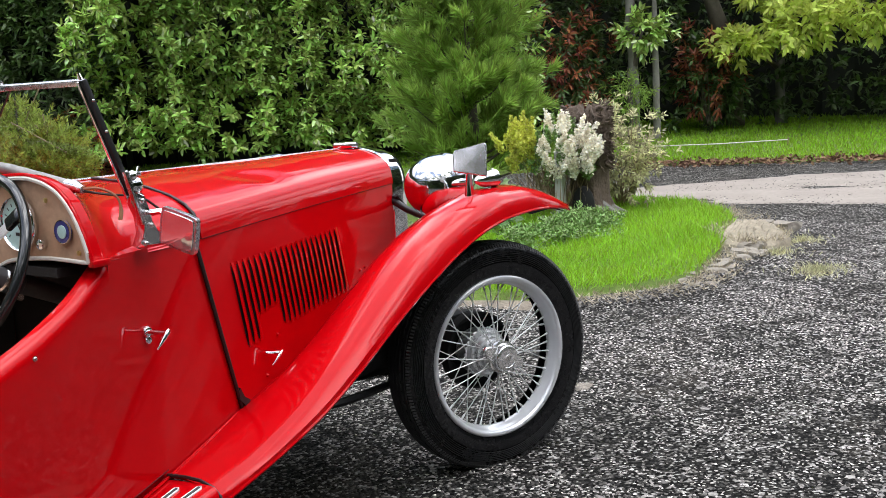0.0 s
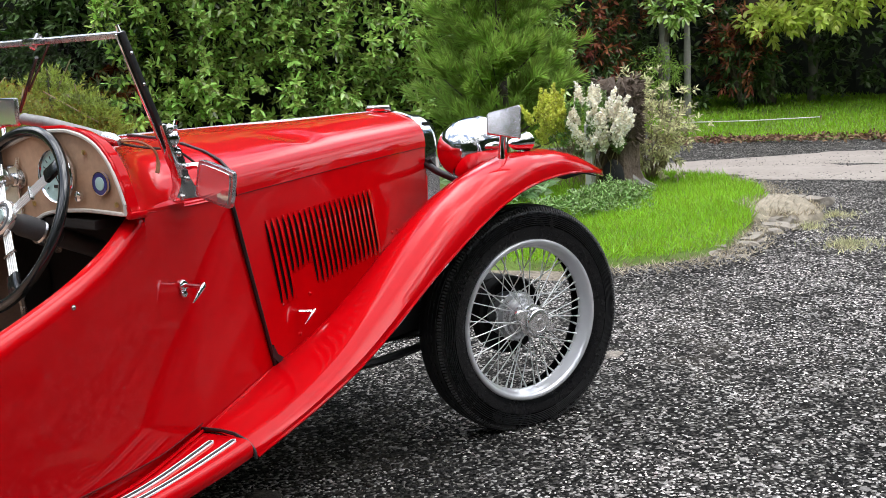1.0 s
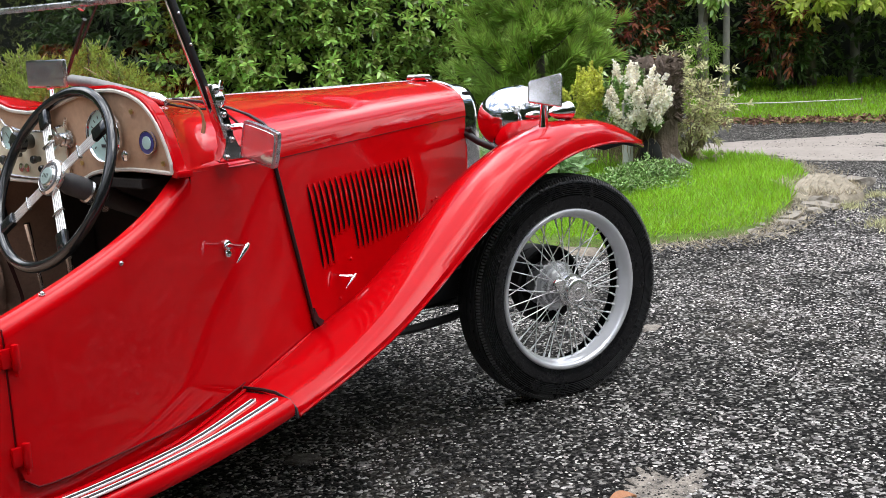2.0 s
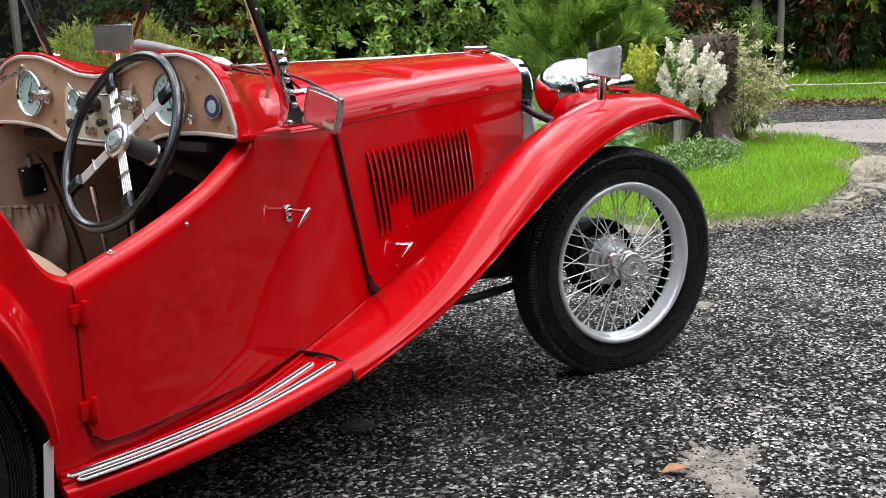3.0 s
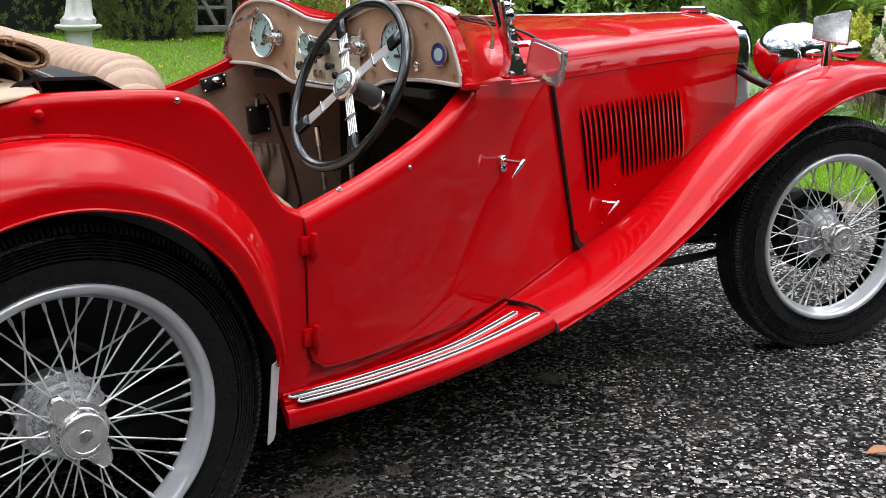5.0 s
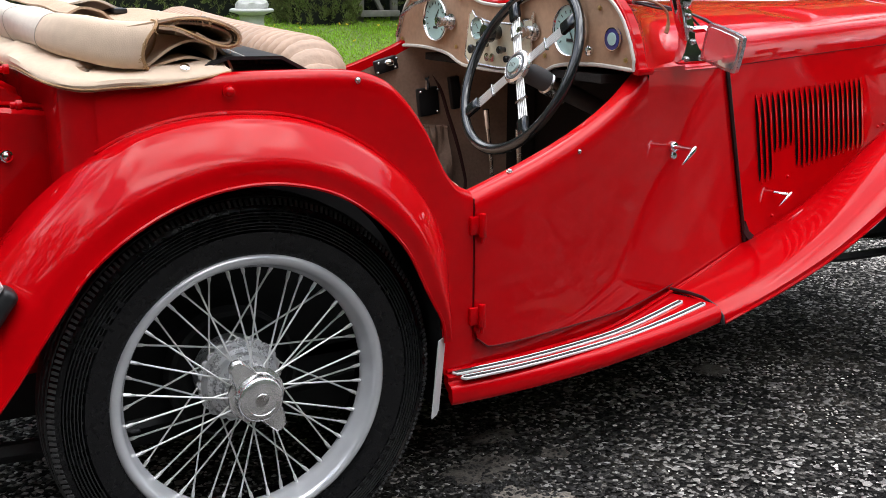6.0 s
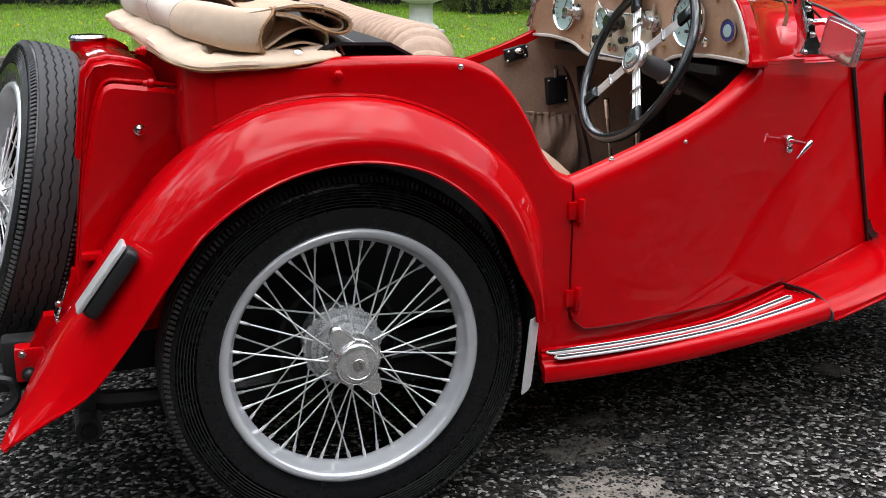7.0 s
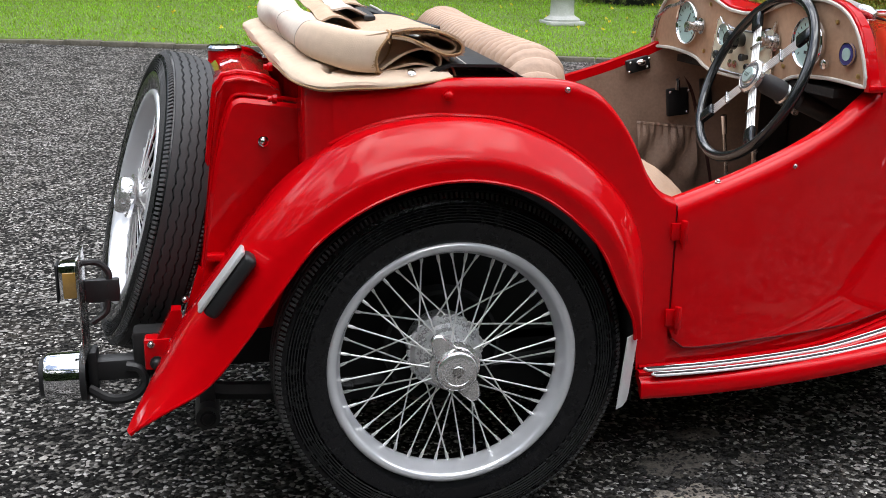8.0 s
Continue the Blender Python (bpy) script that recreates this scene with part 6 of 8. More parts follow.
GRASS_SOIL = material("lawn_soil", (0.09, 0.15, 0.015), 0.9, vary=0.5, scale=3, tint=(0.06, 0.07, 0.02), bump=0.01, bump_scale=60)
# ---------------------------------------------------------------- plants
def unit(v):
    return v / (np.linalg.norm(v, axis=-1, keepdims=True) + 1e-9)


def blades(P, A, length, width, bend=0.15, shape=0.42, flat=0.0):
    """Many leaves: base points P, directions A; each a bent four-cornered blade."""
    n = len(P)
    A = unit(A)
    side = unit(np.cross(A, unit(rng.normal(0, 1, (n, 3))) + np.array([0, 0, flat])))
    up = np.cross(side, A)
    L = np.broadcast_to(np.asarray(length, float), (n,))[:, None]
    W = np.broadcast_to(np.asarray(width, float), (n,))[:, None]
    if flat > 0:
        # a broad leaf of six corners
        lo, hi = P + A * L * 0.28 + up * L * bend * 0.4, P + A * L * 0.72 + up * L * bend * 0.35
        V = np.stack([P, lo + side * W * 0.5, hi + side * W * 0.42, P + A * L - up * L * bend * 0.3, hi - side * W * 0.42, lo - side * W * 0.5], 1).reshape(-1, 3)
        return V, (np.arange(n)[:, None] * 6 + np.arange(6)[None]).tolist()
    mid = P + A * L * shape
    V = np.stack([P, mid + side * W * 0.5 + up * L * bend * 0.5, P + A * L - up * L * bend * 0.3, mid - side * W * 0.5 + up * L * bend * 0.5], 1).reshape(-1, 3)
    F = (np.arange(n)[:, None] * 4 + np.array([0, 1, 2, 3])[None]).tolist()
    return V, F


def shoots(P, A, per, length, width, reach=0.12, open_=1.0, droop=0.0, flat=0.0):
    """Leafy shoots: at each point, leaves set round a short stem."""
    n = len(P)
    A = unit(A)
    r = unit(np.cross(A, unit(rng.normal(0, 1, (n, 3)))))
    q = np.cross(A, r)
    B, D = [], []
    for k in range(per):
        ang = 2.4 * k + rng.uniform(-0.4, 0.4, n)
        f = (k + 0.5) / per
        radial = np.cos(ang)[:, None] * r + np.sin(ang)[:, None] * q
        B.append(P + A * (reach * f))
        D.append(A * (0.35 + 0.8 * f) + radial * open_ * (1.1 - 0.5 * f) + np.array([0, 0, -droop]))
    return blades(np.concatenate(B), np.concatenate(D), length * rng.uniform(0.7, 1.15, n * per), width, flat=flat)


def stuff(name, vf, mat, label, category, sharp=None):
    ob = put(name, *vf, mat, None, "", sharp)
    return tagged(ob, label, category, kind="stuff")


LAUREL = material("laurel_leaf", (0.30, 0.43, 0.10), 0.24, spec=1.0, vary=0.55, scale=1.2, tint=(0.05, 0.105, 0.025), island=0.75)
# near-black colour that paints the shade deep inside hedges and gaps
INNER_SHADE = material("hedge_shade", (0.006, 0.009, 0.004), 0.95, vary=0.5, scale=3)
THUJA = material("thuja_leaf", (0.10, 0.135, 0.03), 0.6, vary=0.5, scale=1.5, tint=(0.09, 0.085, 0.025), island=0.5)
GOLD = material("golden_conifer", (0.25, 0.29, 0.05), 0.6, vary=0.45, scale=1.6, tint=(0.07, 0.11, 0.03), island=0.45)
PINE = material("pine_needle", (0.27, 0.40, 0.075), 0.5, vary=0.4, scale=1.5, tint=(0.045, 0.10, 0.03), island=0.4)
BARK = material("bark", (0.10, 0.085, 0.068), 0.9, vary=0.5, scale=9, bump=0.012, bump_scale=30)
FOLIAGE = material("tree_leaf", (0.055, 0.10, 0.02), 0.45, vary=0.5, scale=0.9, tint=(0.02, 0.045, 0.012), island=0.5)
BRIGHT = material("young_leaf", (0.50, 0.56, 0.13), 0.42, vary=0.35, scale=2, tint=(0.14, 0.24, 0.04), island=0.35)
REDLEAF = material("red_leaf", (0.28, 0.085, 0.045), 0.42, vary=0.5, scale=2.5, tint=(0.035, 0.04, 0.018), island=0.6)
GRASS = material("grass_blade", (0.21, 0.37, 0.02), 0.5, vary=0.6, scale=1.4, tint=(0.15, 0.32, 0.015), island=0.4)
GRASS_FAR = material("mown_grass", (0.20, 0.36, 0.018), 0.55, vary=0.4, scale=0.8, tint=(0.12, 0.24, 0.012), island=0.4)
DRY = material("dry_stem", (0.25, 0.19, 0.11), 0.9, vary=0.4, scale=20, island=0.4)
STRAW = material("bleached_straw", (0.42, 0.36, 0.26), 0.9, vary=0.5, scale=9, tint=(0.22, 0.19, 0.12), island=0.4)
BLOOM = material("white_heather", (0.93, 0.85, 0.75), 0.8, vary=0.45, scale=9, tint=(0.78, 0.70, 0.50), island=0.25)
LIME = material("lime_heather", (0.56, 0.58, 0.12), 0.7, vary=0.3, scale=10, island=0.3)
SAGE = material("grey_green_leaf", (0.33, 0.45, 0.25), 0.7, vary=0.3, scale=6, tint=(0.12, 0.24, 0.12), island=0.35)
LOWG = material("low_shrub_leaf", (0.20, 0.32, 0.09), 0.5, vary=0.4, scale=8, tint=(0.05, 0.11, 0.03), island=0.45)
DRYLEAF = material("faded_leaf", (0.46, 0.43, 0.26), 0.7, vary=0.6, scale=10, tint=(0.10, 0.15, 0.05), island=0.6)
LITTER = material("fallen_leaf", (0.20, 0.11, 0.06), 0.8, vary=0.5, scale=9, tint=(0.07, 0.05, 0.03), island=0.5)
CONCRETE = material("pale_concrete", (0.25, 0.22, 0.195), 0.9, vary=0.6, scale=2.6, tint=(0.26, 0.22, 0.19), bump=0.004, bump_scale=50)
STONE = material("cast_stone", (0.46, 0.46, 0.44), 0.85, vary=0.35, scale=7, tint=(0.25, 0.26, 0.24), bump=0.003, bump_scale=60)
SHALE = material("pale_layered_rock", (0.29, 0.25, 0.185), 0.9, vary=0.5, scale=6, tint=(0.13, 0.11, 0.08), bump=0.006, bump_scale=45)
ROCK = material("grey_rock", (0.25, 0.225, 0.19), 0.9, vary=0.45, scale=7, tint=(0.2, 0.17, 0.13), bump=0.01, bump_scale=35)
WOODGREY = material("weathered_wood", (0.20, 0.19, 0.17), 0.9, vary=0.4, scale=12, bump=0.003, bump_scale=60)
STUMP = material("old_stump", (0.11, 0.08, 0.06), 0.95, vary=0.6, scale=14, tint=(0.04, 0.028, 0.02), bump=0.02, bump_scale=25)


def leafy(mat, share, gain):
    """Lets part of the daylight through the leaf."""
    nt = mat.node_tree
    p = nt.nodes["Principled BSDF"]
    tr, mx, hs = nt.nodes.new("ShaderNodeBsdfTranslucent"), nt.nodes.new("ShaderNodeMixShader"), nt.nodes.new("ShaderNodeHueSaturation")
    hs.inputs["Value"].default_value = gain
    nt.links.new(p.inputs["Base Color"].links[0].from_socket, hs.inputs["Color"])
    nt.links.new(hs.outputs[0], tr.inputs["Color"])
    mx.inputs[0].default_value = share
    nt.links.new(p.outputs[0], mx.inputs[1])
    nt.links.new(tr.outputs[0], mx.inputs[2])
    nt.links.new(mx.outputs[0], nt.nodes["Material Output"].inputs["Surface"])


leafy(LAUREL, 0.16, 1.5)
for leaf_mat in (REDLEAF, GOLD, PINE, BRIGHT, GRASS, GRASS_FAR, SAGE, LIME, DRYLEAF):
    leafy(leaf_mat, 0.4, 1.5)
leafy(BLOOM, 0.35, 1.15)


def hedge_face(path, height, n_shoots, depth, per, length, width, mat, label, low=0.25, out=1.0, droop=0.25, name="hedge", lean=0.0, core=INNER_SHADE, shift=0.0, heart=1.0):
    """A hedge: an uneven front of leafy shoots over near-black sheets that stand in for inner shade."""
    p = polyline([(x, y, 0) for x, y in path], 60)
    s = rng.uniform(0, 59, n_shoots)
    i = s.astype(int)
    f = (s - i)[:, None]
    base = p[i] * (1 - f) + p[np.minimum(i + 1, 59)] * f
    tang = unit(p[np.minimum(i + 1, 59)] - p[i] + 1e-9)
    nrm = np.stack([-tang[:, 1], tang[:, 0], np.zeros(n_shoots)], 1)
    toward = np.array([-0.5, -2.4, 0]) - base
    nrm *= np.sign((nrm * toward).sum(1, keepdims=True))
    z = low + (height - low) * rng.random(n_shoots)
    ground_z = rise(base[:, 0], base[:, 1])
    lump = noise2(s * 0.35 + shift, z, 2.2) * 0.5 + noise2(s * 0.9 + shift, z * 2.0, 2.2, 3.0) * 0.35
    d = depth * (0.5 + lump) - rng.random(n_shoots) ** 2 * depth * 0.9 - (z - low) * lean
    P = base + nrm * d[:, None]
    P[:, 2] = ground_z + z
    A = nrm * out + np.stack([np.zeros(n_shoots), np.zeros(n_shoots), rng.uniform(-0.1, 0.9, n_shoots)], 1) + rng.normal(0, 0.35, (n_shoots, 3))
    h = thing(name, label, "hedge", tuple(p[30]))
    inv = Matrix.Translation(-Vector(p[30]))
    c = put("foliage", *moved(shoots(P, A, per, length, width, reach=length * 0.9, droop=droop, flat=1.3 if width > 0.04 else 0.0), inv), mat, h, sharp=None)
    c["kind"] = "stuff"
    n_all = unit(np.gradient(p, axis=0))
    nn = np.stack([-n_all[:, 1], n_all[:, 0], np.zeros(60)], 1)
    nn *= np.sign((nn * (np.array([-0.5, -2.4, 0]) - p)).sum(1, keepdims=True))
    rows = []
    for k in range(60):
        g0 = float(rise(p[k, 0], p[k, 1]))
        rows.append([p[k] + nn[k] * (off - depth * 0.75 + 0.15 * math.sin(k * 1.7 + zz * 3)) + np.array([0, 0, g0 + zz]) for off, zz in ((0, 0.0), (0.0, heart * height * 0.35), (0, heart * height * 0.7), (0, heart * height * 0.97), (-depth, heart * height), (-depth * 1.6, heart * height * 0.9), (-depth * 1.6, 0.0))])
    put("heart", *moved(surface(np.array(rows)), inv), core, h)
    return h


def clump(centre, radii, n, per, length, width, mat, parent, shellness=0.75, up=0.5, droop=0.2, name="leaves", origin=(0, 0, 0)):
    """Shoots over an uneven ball of air: the leaves of a bush or a bough."""
    d = unit(rng.normal(0, 1, (n, 3)))
    k = (shellness + (1 - shellness) * rng.random(n)) * (1 + 0.22 * np.sin(d[:, 0] * 5 + d[:, 2] * 7 + centre[0]) + 0.12 * np.sin(d[:, 1] * 11 + 1.3))
    P = np.asarray(centre) + d * np.asarray(radii) * k[:, None]
    A = d + np.array([0, 0, up]) + rng.normal(0, 0.3, (n, 3))
    ob = put(name, *moved(shoots(P, A, per, length, width, reach=length * 0.8, droop=droop, flat=1.2), Matrix.Translation(-Vector(origin))), mat, parent, sharp=None)
    ob["kind"] = "stuff"
    return ob


def trunk(points, radii, parent, origin, name="trunk", mat=None):
    p = polyline(points, 4 * len(points))
    r = np.interp(np.linspace(0, 1, len(p)), np.linspace(0, 1, len(radii)), radii) * (1 + 0.06 * np.sin(np.arange(len(p)) * 1.9))
    return put(name, *moved(tube(p, r, 10), Matrix.Translation(-Vector(origin))), mat or BARK, parent)


def turf(outline_test, x0, x1, y0, y1, n, height, width, mat, label, zfun, name="grass", lean=0.5):
    x, y = rng.uniform(x0, x1, n), rng.uniform(y0, y1, n)
    keep = outline_test(x, y)
    x, y = x[keep], y[keep]
    m = len(x)
    P = np.stack([x, y, zfun(x, y)], 1)
    A = np.stack([rng.normal(0, lean, m), rng.normal(0, lean, m), np.ones(m)], 1)
    h = height * rng.uniform(0.5, 1.2, m) * (1 + 0.35 * noise2(x, y, 3.1))
    return stuff(name, blades(P, A, h, width, 0.25), mat, label, "grass")
# ---------------------------------------------------------------- flower bed at the bend of the drive
BED = np.array([(4.55, 0.55), (4.80, 0.34), (5.12, 0.10), (5.45, 0.03), (5.80, 0.10), (6.30, 0.20), (6.8, 0.36), (7.5, 0.56), (8.15, 0.85), (8.75, 1.45), (8.95, 2.05), (8.95, 3.2), (8.6, 4.4), (7.0, 4.6), (5.6, 3.6), (4.7, 2.2), (4.4, 1.2)])


def inside(poly, x, y):
    x, y = np.asarray(x, float), np.asarray(y, float)
    c = np.zeros(x.shape, bool)
    for (xa, ya), (xb, yb) in zip(poly, np.roll(poly, -1, axis=0)):
        hit = ((ya > y) != (yb > y)) & (x < (xb - xa) * (y - ya) / (yb - ya + 1e-12) + xa)
        c ^= hit
    return c


def pad(poly, height, name, mat, label, category, ease=0.12, fun=rise, rings=6, ragged=0.0):
    """A low bank of earth inside an outline, with a rounded edge."""
    b = polyline([(x, y, 0) for x, y in np.r_[poly, poly[:1]]], 240)[:-1]
    c = b.mean(0)
    b = c + (b - c) * (1 + ragged * (noise2(b[:, 0], b[:, 1], 3.3) + 0.6 * noise2(b[:, 0], b[:, 1], 9.0, 2.0)))[:, None]
    rows = []
    for k in range(rings + 6):
        f = k / (rings + 5)
        q = c + (b - c) * (1 - f ** 1.6)
        lift = height * min(1, (f / ease)) ** 0.5
        zz = fun(q[:, 0], q[:, 1]) + lift - 0.012 + 0.012 * noise2(q[:, 0], q[:, 1], 4) * min(1, f * 5)
        rows.append(np.stack([q[:, 0], q[:, 1], zz], 1))
    ob = put(name, *surface(np.array(rows), close_n=True), mat)
    return tagged(ob, label, category, kind="structure")


def bed_z(x, y):
    return rise(x, y) + 0.035


pad(BED, 0.05, "flower_bed", GRASS_SOIL, "low grassy island bed edged with broken stones", "bed")
turf(lambda x, y: inside(BED * 0.985 + np.array([6.8, 1.6]) * 0.015, x, y) & (y < 2.9 + 0 * x), 4.4, 9.0, 0.0, 3.0, 42000, 0.085, 0.006, GRASS, "bright green uncut grass on the island bed", bed_z)
turf(lambda x, y: inside(BED, x, y) & ~inside(BED * 0.97 + np.array([6.8, 1.6]) * 0.03, x, y) & (y < 1.4), 4.4, 9.0, -0.1, 1.5, 9000, 0.05, 0.005, DRY, "dry straw-coloured grass along the bed's edge", lambda x, y: rise(x, y) + 0.012, "dry_grass", 0.9)
SOIL = material("dry_soil", (0.19, 0.16, 0.125), 0.95, vary=0.7, scale=7, tint=(0.10, 0.08, 0.06), bump=0.02, bump_scale=40)
bc_ = BED.mean(0)
pad(bc_ + (BED - bc_) * (1 + 0.045 + 0.025 * np.sin(np.arange(len(BED)) * 2.1))[:, None], 0.018, "bed_edge", SOIL, "strip of bare dry soil round the island bed", "soil", ease=0.05, ragged=0.045)
# broken stones of the bed's edge
def stone(centre, size, turn, mat, label, group="stones of the bed's edge", name="edging_stone", rough=0.42):
    bm = bmesh.new()
    bmesh.ops.create_icosphere(bm, subdivisions=2, radius=1.0)
    ph = rng.uniform(0, 9, 3)
    for v in bm.verts:
        c = v.co
        k = 1 + rough * math.sin(c.x * 3.1 + ph[0]) * math.cos(c.y * 2.7 + ph[1]) + rough * 0.6 * math.sin(c.z * 5 + ph[2])
        c *= k
        v.co = Vector((max(-0.86, min(0.86, c.x)) * size[0], max(-0.86, min(0.86, c.y)) * size[1], max(-0.8, min(0.8, c.z)) * size[2]))
    ob = part(name, bm, mat, None, sharp=28)
    ob.matrix_world = Matrix.Translation((centre[0], centre[1], centre[2])) @ Matrix.Rotation(radians(turn), 4, "Z") @ Matrix.Rotation(radians(rng.uniform(-8, 8)), 4, "X")
    return tagged(ob, label, "stone", group)


for x, y, a, b, c, t in ((6.56, 0.10, 0.16, 0.10, 0.08, -15), (6.42, 0.12, 0.13, 0.09, 0.05, 10), (7.28, 0.40, 0.14, 0.09, 0.06, 50), (6.08, 0.08, 0.09, 0.06, 0.035, -20), (5.82, 0.03, 0.07, 0.05, 0.03, 15), (6.60, -0.04, 0.08, 0.05, 0.03, 40), (5.50, -0.01, 0.06, 0.04, 0.02, 0)):
    stone((x, y, c * 0.30), (a * 0.62, b * 0.75, c * 0.55), t, ROCK, "rough grey stone at the edge of the bed")
for k in range(46):
    u_ = rng.uniform(0, 1)
    x, y = 5.3 + 2.3 * u_, 0.0 + 0.62 * max(0, u_ - 0.35) + rng.normal(0, 0.10) + 0.02
    a = rng.uniform(0.02, 0.06) * (1 + 0.8 * (u_ > 0.55))
    stone((x, y, a * 0.2), (a * 1.3, a, a * 0.6), rng.uniform(0, 180), ROCK, "small broken stone in the soil of the bed's edge")
mound_o = [(6.52, 0.06), (6.70, -0.06), (7.0, -0.04), (7.28, 0.14), (7.45, 0.40), (7.35, 0.60), (7.05, 0.62), (6.75, 0.38), (6.56, 0.2)]
pad(np.array(mound_o), 0.085, "soil_mound", SOIL, "low heap of dry soil at the bed's corner", "soil", ease=0.5, ragged=0.05)
turf(lambda x, y: inside(np.array(mound_o), x, y), 6.2, 7.5, -0.1, 0.7, 2600, 0.07, 0.007, STRAW, "dry grass on the heap of soil", lambda x, y: rise(x, y) + 0.05, "dry_grass", 0.9)
# layered rock that juts out of the heap, its beds standing on edge
def layered_rock(place, length, width, height, turn):
    rows = []
    for u in np.linspace(-1, 1, 56):
        row = []
        for v in np.linspace(-1, 1, 44):
            d = math.hypot(u * (1 + 0.12 * math.sin(5 * v + 1)), v * (1 + 0.10 * math.sin(4 * u)))
            dome_h = max(0.0, 1 - d ** 2.4) ** 0.75 * (0.78 + 0.28 * u)
            w_ = v * 5.5 + u * 1.3 + 0.5 * math.sin(u * 3.3) + 0.25 * math.sin(u * 9 + v * 4)
            bed_ = (w_ % 1.0) ** 1.6
            crack = 0.035 * math.sin(u * 11 + 3 * math.floor(w_)) + 0.02 * math.sin(u * 23 + 5 * math.floor(w_))
            row.append((u * length / 2, v * width / 2, height * dome_h * (0.86 + 0.13 * bed_ + crack) - 0.02 * (d > 0.98)))
        rows.append(row)
    ob = put("layered_rock", *surface(np.array(rows)), SHALE, sharp=24)
    ob.matrix_world = Matrix.Translation(place) @ Matrix.Rotation(radians(turn), 4, "Z")
    return tagged(ob, "low pale layered rock in dry grass at the bed's corner", "rock")


layered_rock((6.93, 0.22, float(rise(6.93, 0.22)) + 0.015), 0.78, 0.50, 0.17, 24)
for x, y, n in ((7.05, -0.10, 260), (5.96, -0.53, 500), (6.5, -0.1, 300), (6.75, 0.55, 300), (7.3, 0.2, 200)):
    r = np.abs(rng.normal(0, 0.10, n))
    th_ = rng.uniform(0, 6.28, n)
    P = np.stack([x + r * np.cos(th_) * 1.3, y + r * np.sin(th_), np.zeros(n)], 1)
    stuff("weed", blades(P, np.stack([rng.normal(0, 0.8, n), rng.normal(0, 0.8, n), np.ones(n)], 1), 0.045, 0.006), DRYLEAF, "yellowing weeds growing out of the gravel", "weed")

# old stump with white heather, a grey post, and shrubs
o = (7.55, 1.98, 0.0)
st_ = thing("tree_stump", "dark weathered tree stump hollow at the foot", "stump", o)
sec = []
for z, r in ((0.0, 0.30), (0.06, 0.22), (0.20, 0.16), (0.5, 0.15), (0.74, 0.17), (0.86, 0.19), (0.94, 0.15), (0.96, 0.05)):
    sec.append([(0.14 + r * (1 + 0.16 * math.sin(5 * q + z * 3)) * math.cos(q), -0.05 + r * (1 + 0.16 * math.sin(5 * q + z * 3)) * math.sin(q), z + 0.04 * math.sin(7 * q) * (z > 0.7)) for q in np.linspace(0, 2 * np.pi, 26, endpoint=False)])
put("wood", *surface(np.array(sec), close_n=True), STUMP, st_)
# black lump on the wood, painting the shade of a hollow
hv_ = moved(ball((0, 0, 0), (0.08, 0.10, 0.17), 12, 8), Matrix.Translation((-0.055, -0.10, 0.15)))
put("hollow", *hv_, DARK, st_)
for a_ in (200, 235, 265, 300, 330):
    put("root", *tube(polyline([(0.12, -0.05, 0.20), (0.12 + 0.20 * math.cos(radians(a_)), -0.05 + 0.20 * math.sin(radians(a_)), 0.10), (0.12 + 0.38 * math.cos(radians(a_)), -0.05 + 0.38 * math.sin(radians(a_)), 0.02)], 7), [0.05, 0.05, 0.045, 0.04, 0.03, 0.025, 0.012], 7), WOODGREY, st_)
q_, z_ = rng.uniform(0, 6.283, 700), rng.uniform(0.45, 0.98, 700)
ob = put("bark", *blades(np.stack([0.14 + 0.17 * np.cos(q_), -0.05 + 0.17 * np.sin(q_), z_], 1), np.stack([np.cos(q_), np.sin(q_), rng.normal(0, 0.7, 700)], 1), 0.07, 0.03), STUMP, st_, sharp=None)
ob["kind"] = "stuff"
post = put("bed_post", *box((0.07, 0.07, 0.62), (7.36, 2.02, 0.31), 0.006), STONE)
tagged(post, "short weathered grey timber post in the bed", "post")
hb1 = thing("white_heather_bush", "heather bush covered with creamy white flower spikes", "bush", (7.5, 2.05, 0.0))
for c, r, n, mt, nm in (((7.40, 2.06, 0.58), (0.22, 0.37, 0.25), 62, BLOOM, "bloom"), ((7.30, 2.40, 0.58), (0.12, 0.17, 0.22), 40, LIME, "lime_shoot"), ((7.47, 2.08, 0.55), (0.20, 0.36, 0.26), 46, LOWG, "foliage")):
    # upright plumes, each a cone of small florets
    d = unit(rng.normal(0, 1, (n, 3)) + np.array([-0.5, -0.5, 0.5]))
    P = np.array(c) + d * np.array(r) * rng.uniform(0.7, 1.05, (n, 1))
    A = unit(d * 0.5 + np.array([0, 0, 1.0]) + rng.normal(0, 0.15, (n, 3)))
    k = 120
    f = rng.random((n * k, 1)) ** 1.3
    wide = np.repeat(rng.uniform(0.024, 0.046, (n, 1)), k, 0)
    B = np.repeat(P, k, 0) + np.repeat(A, k, 0) * f * np.repeat(rng.uniform(0.09, 0.17, (n, 1)), k, 0) + unit(rng.normal(0, 1, (n * k, 3))) * wide * (1 - f) ** 0.8
    ob = put(nm, *moved(blades(B, np.repeat(A, k, 0) * 0.6 + rng.normal(0, 0.8, (n * k, 3)), 0.026, 0.022), Matrix.Translation((-7.5, -2.05, 0))), mt, hb1, sharp=None)
    ob["kind"] = "stuff"
n = 380
P = np.stack([7.5 + rng.normal(0, 0.10, n), 2.16 + rng.normal(0, 0.12, n), rng.uniform(0.0, 0.3, n)], 1)
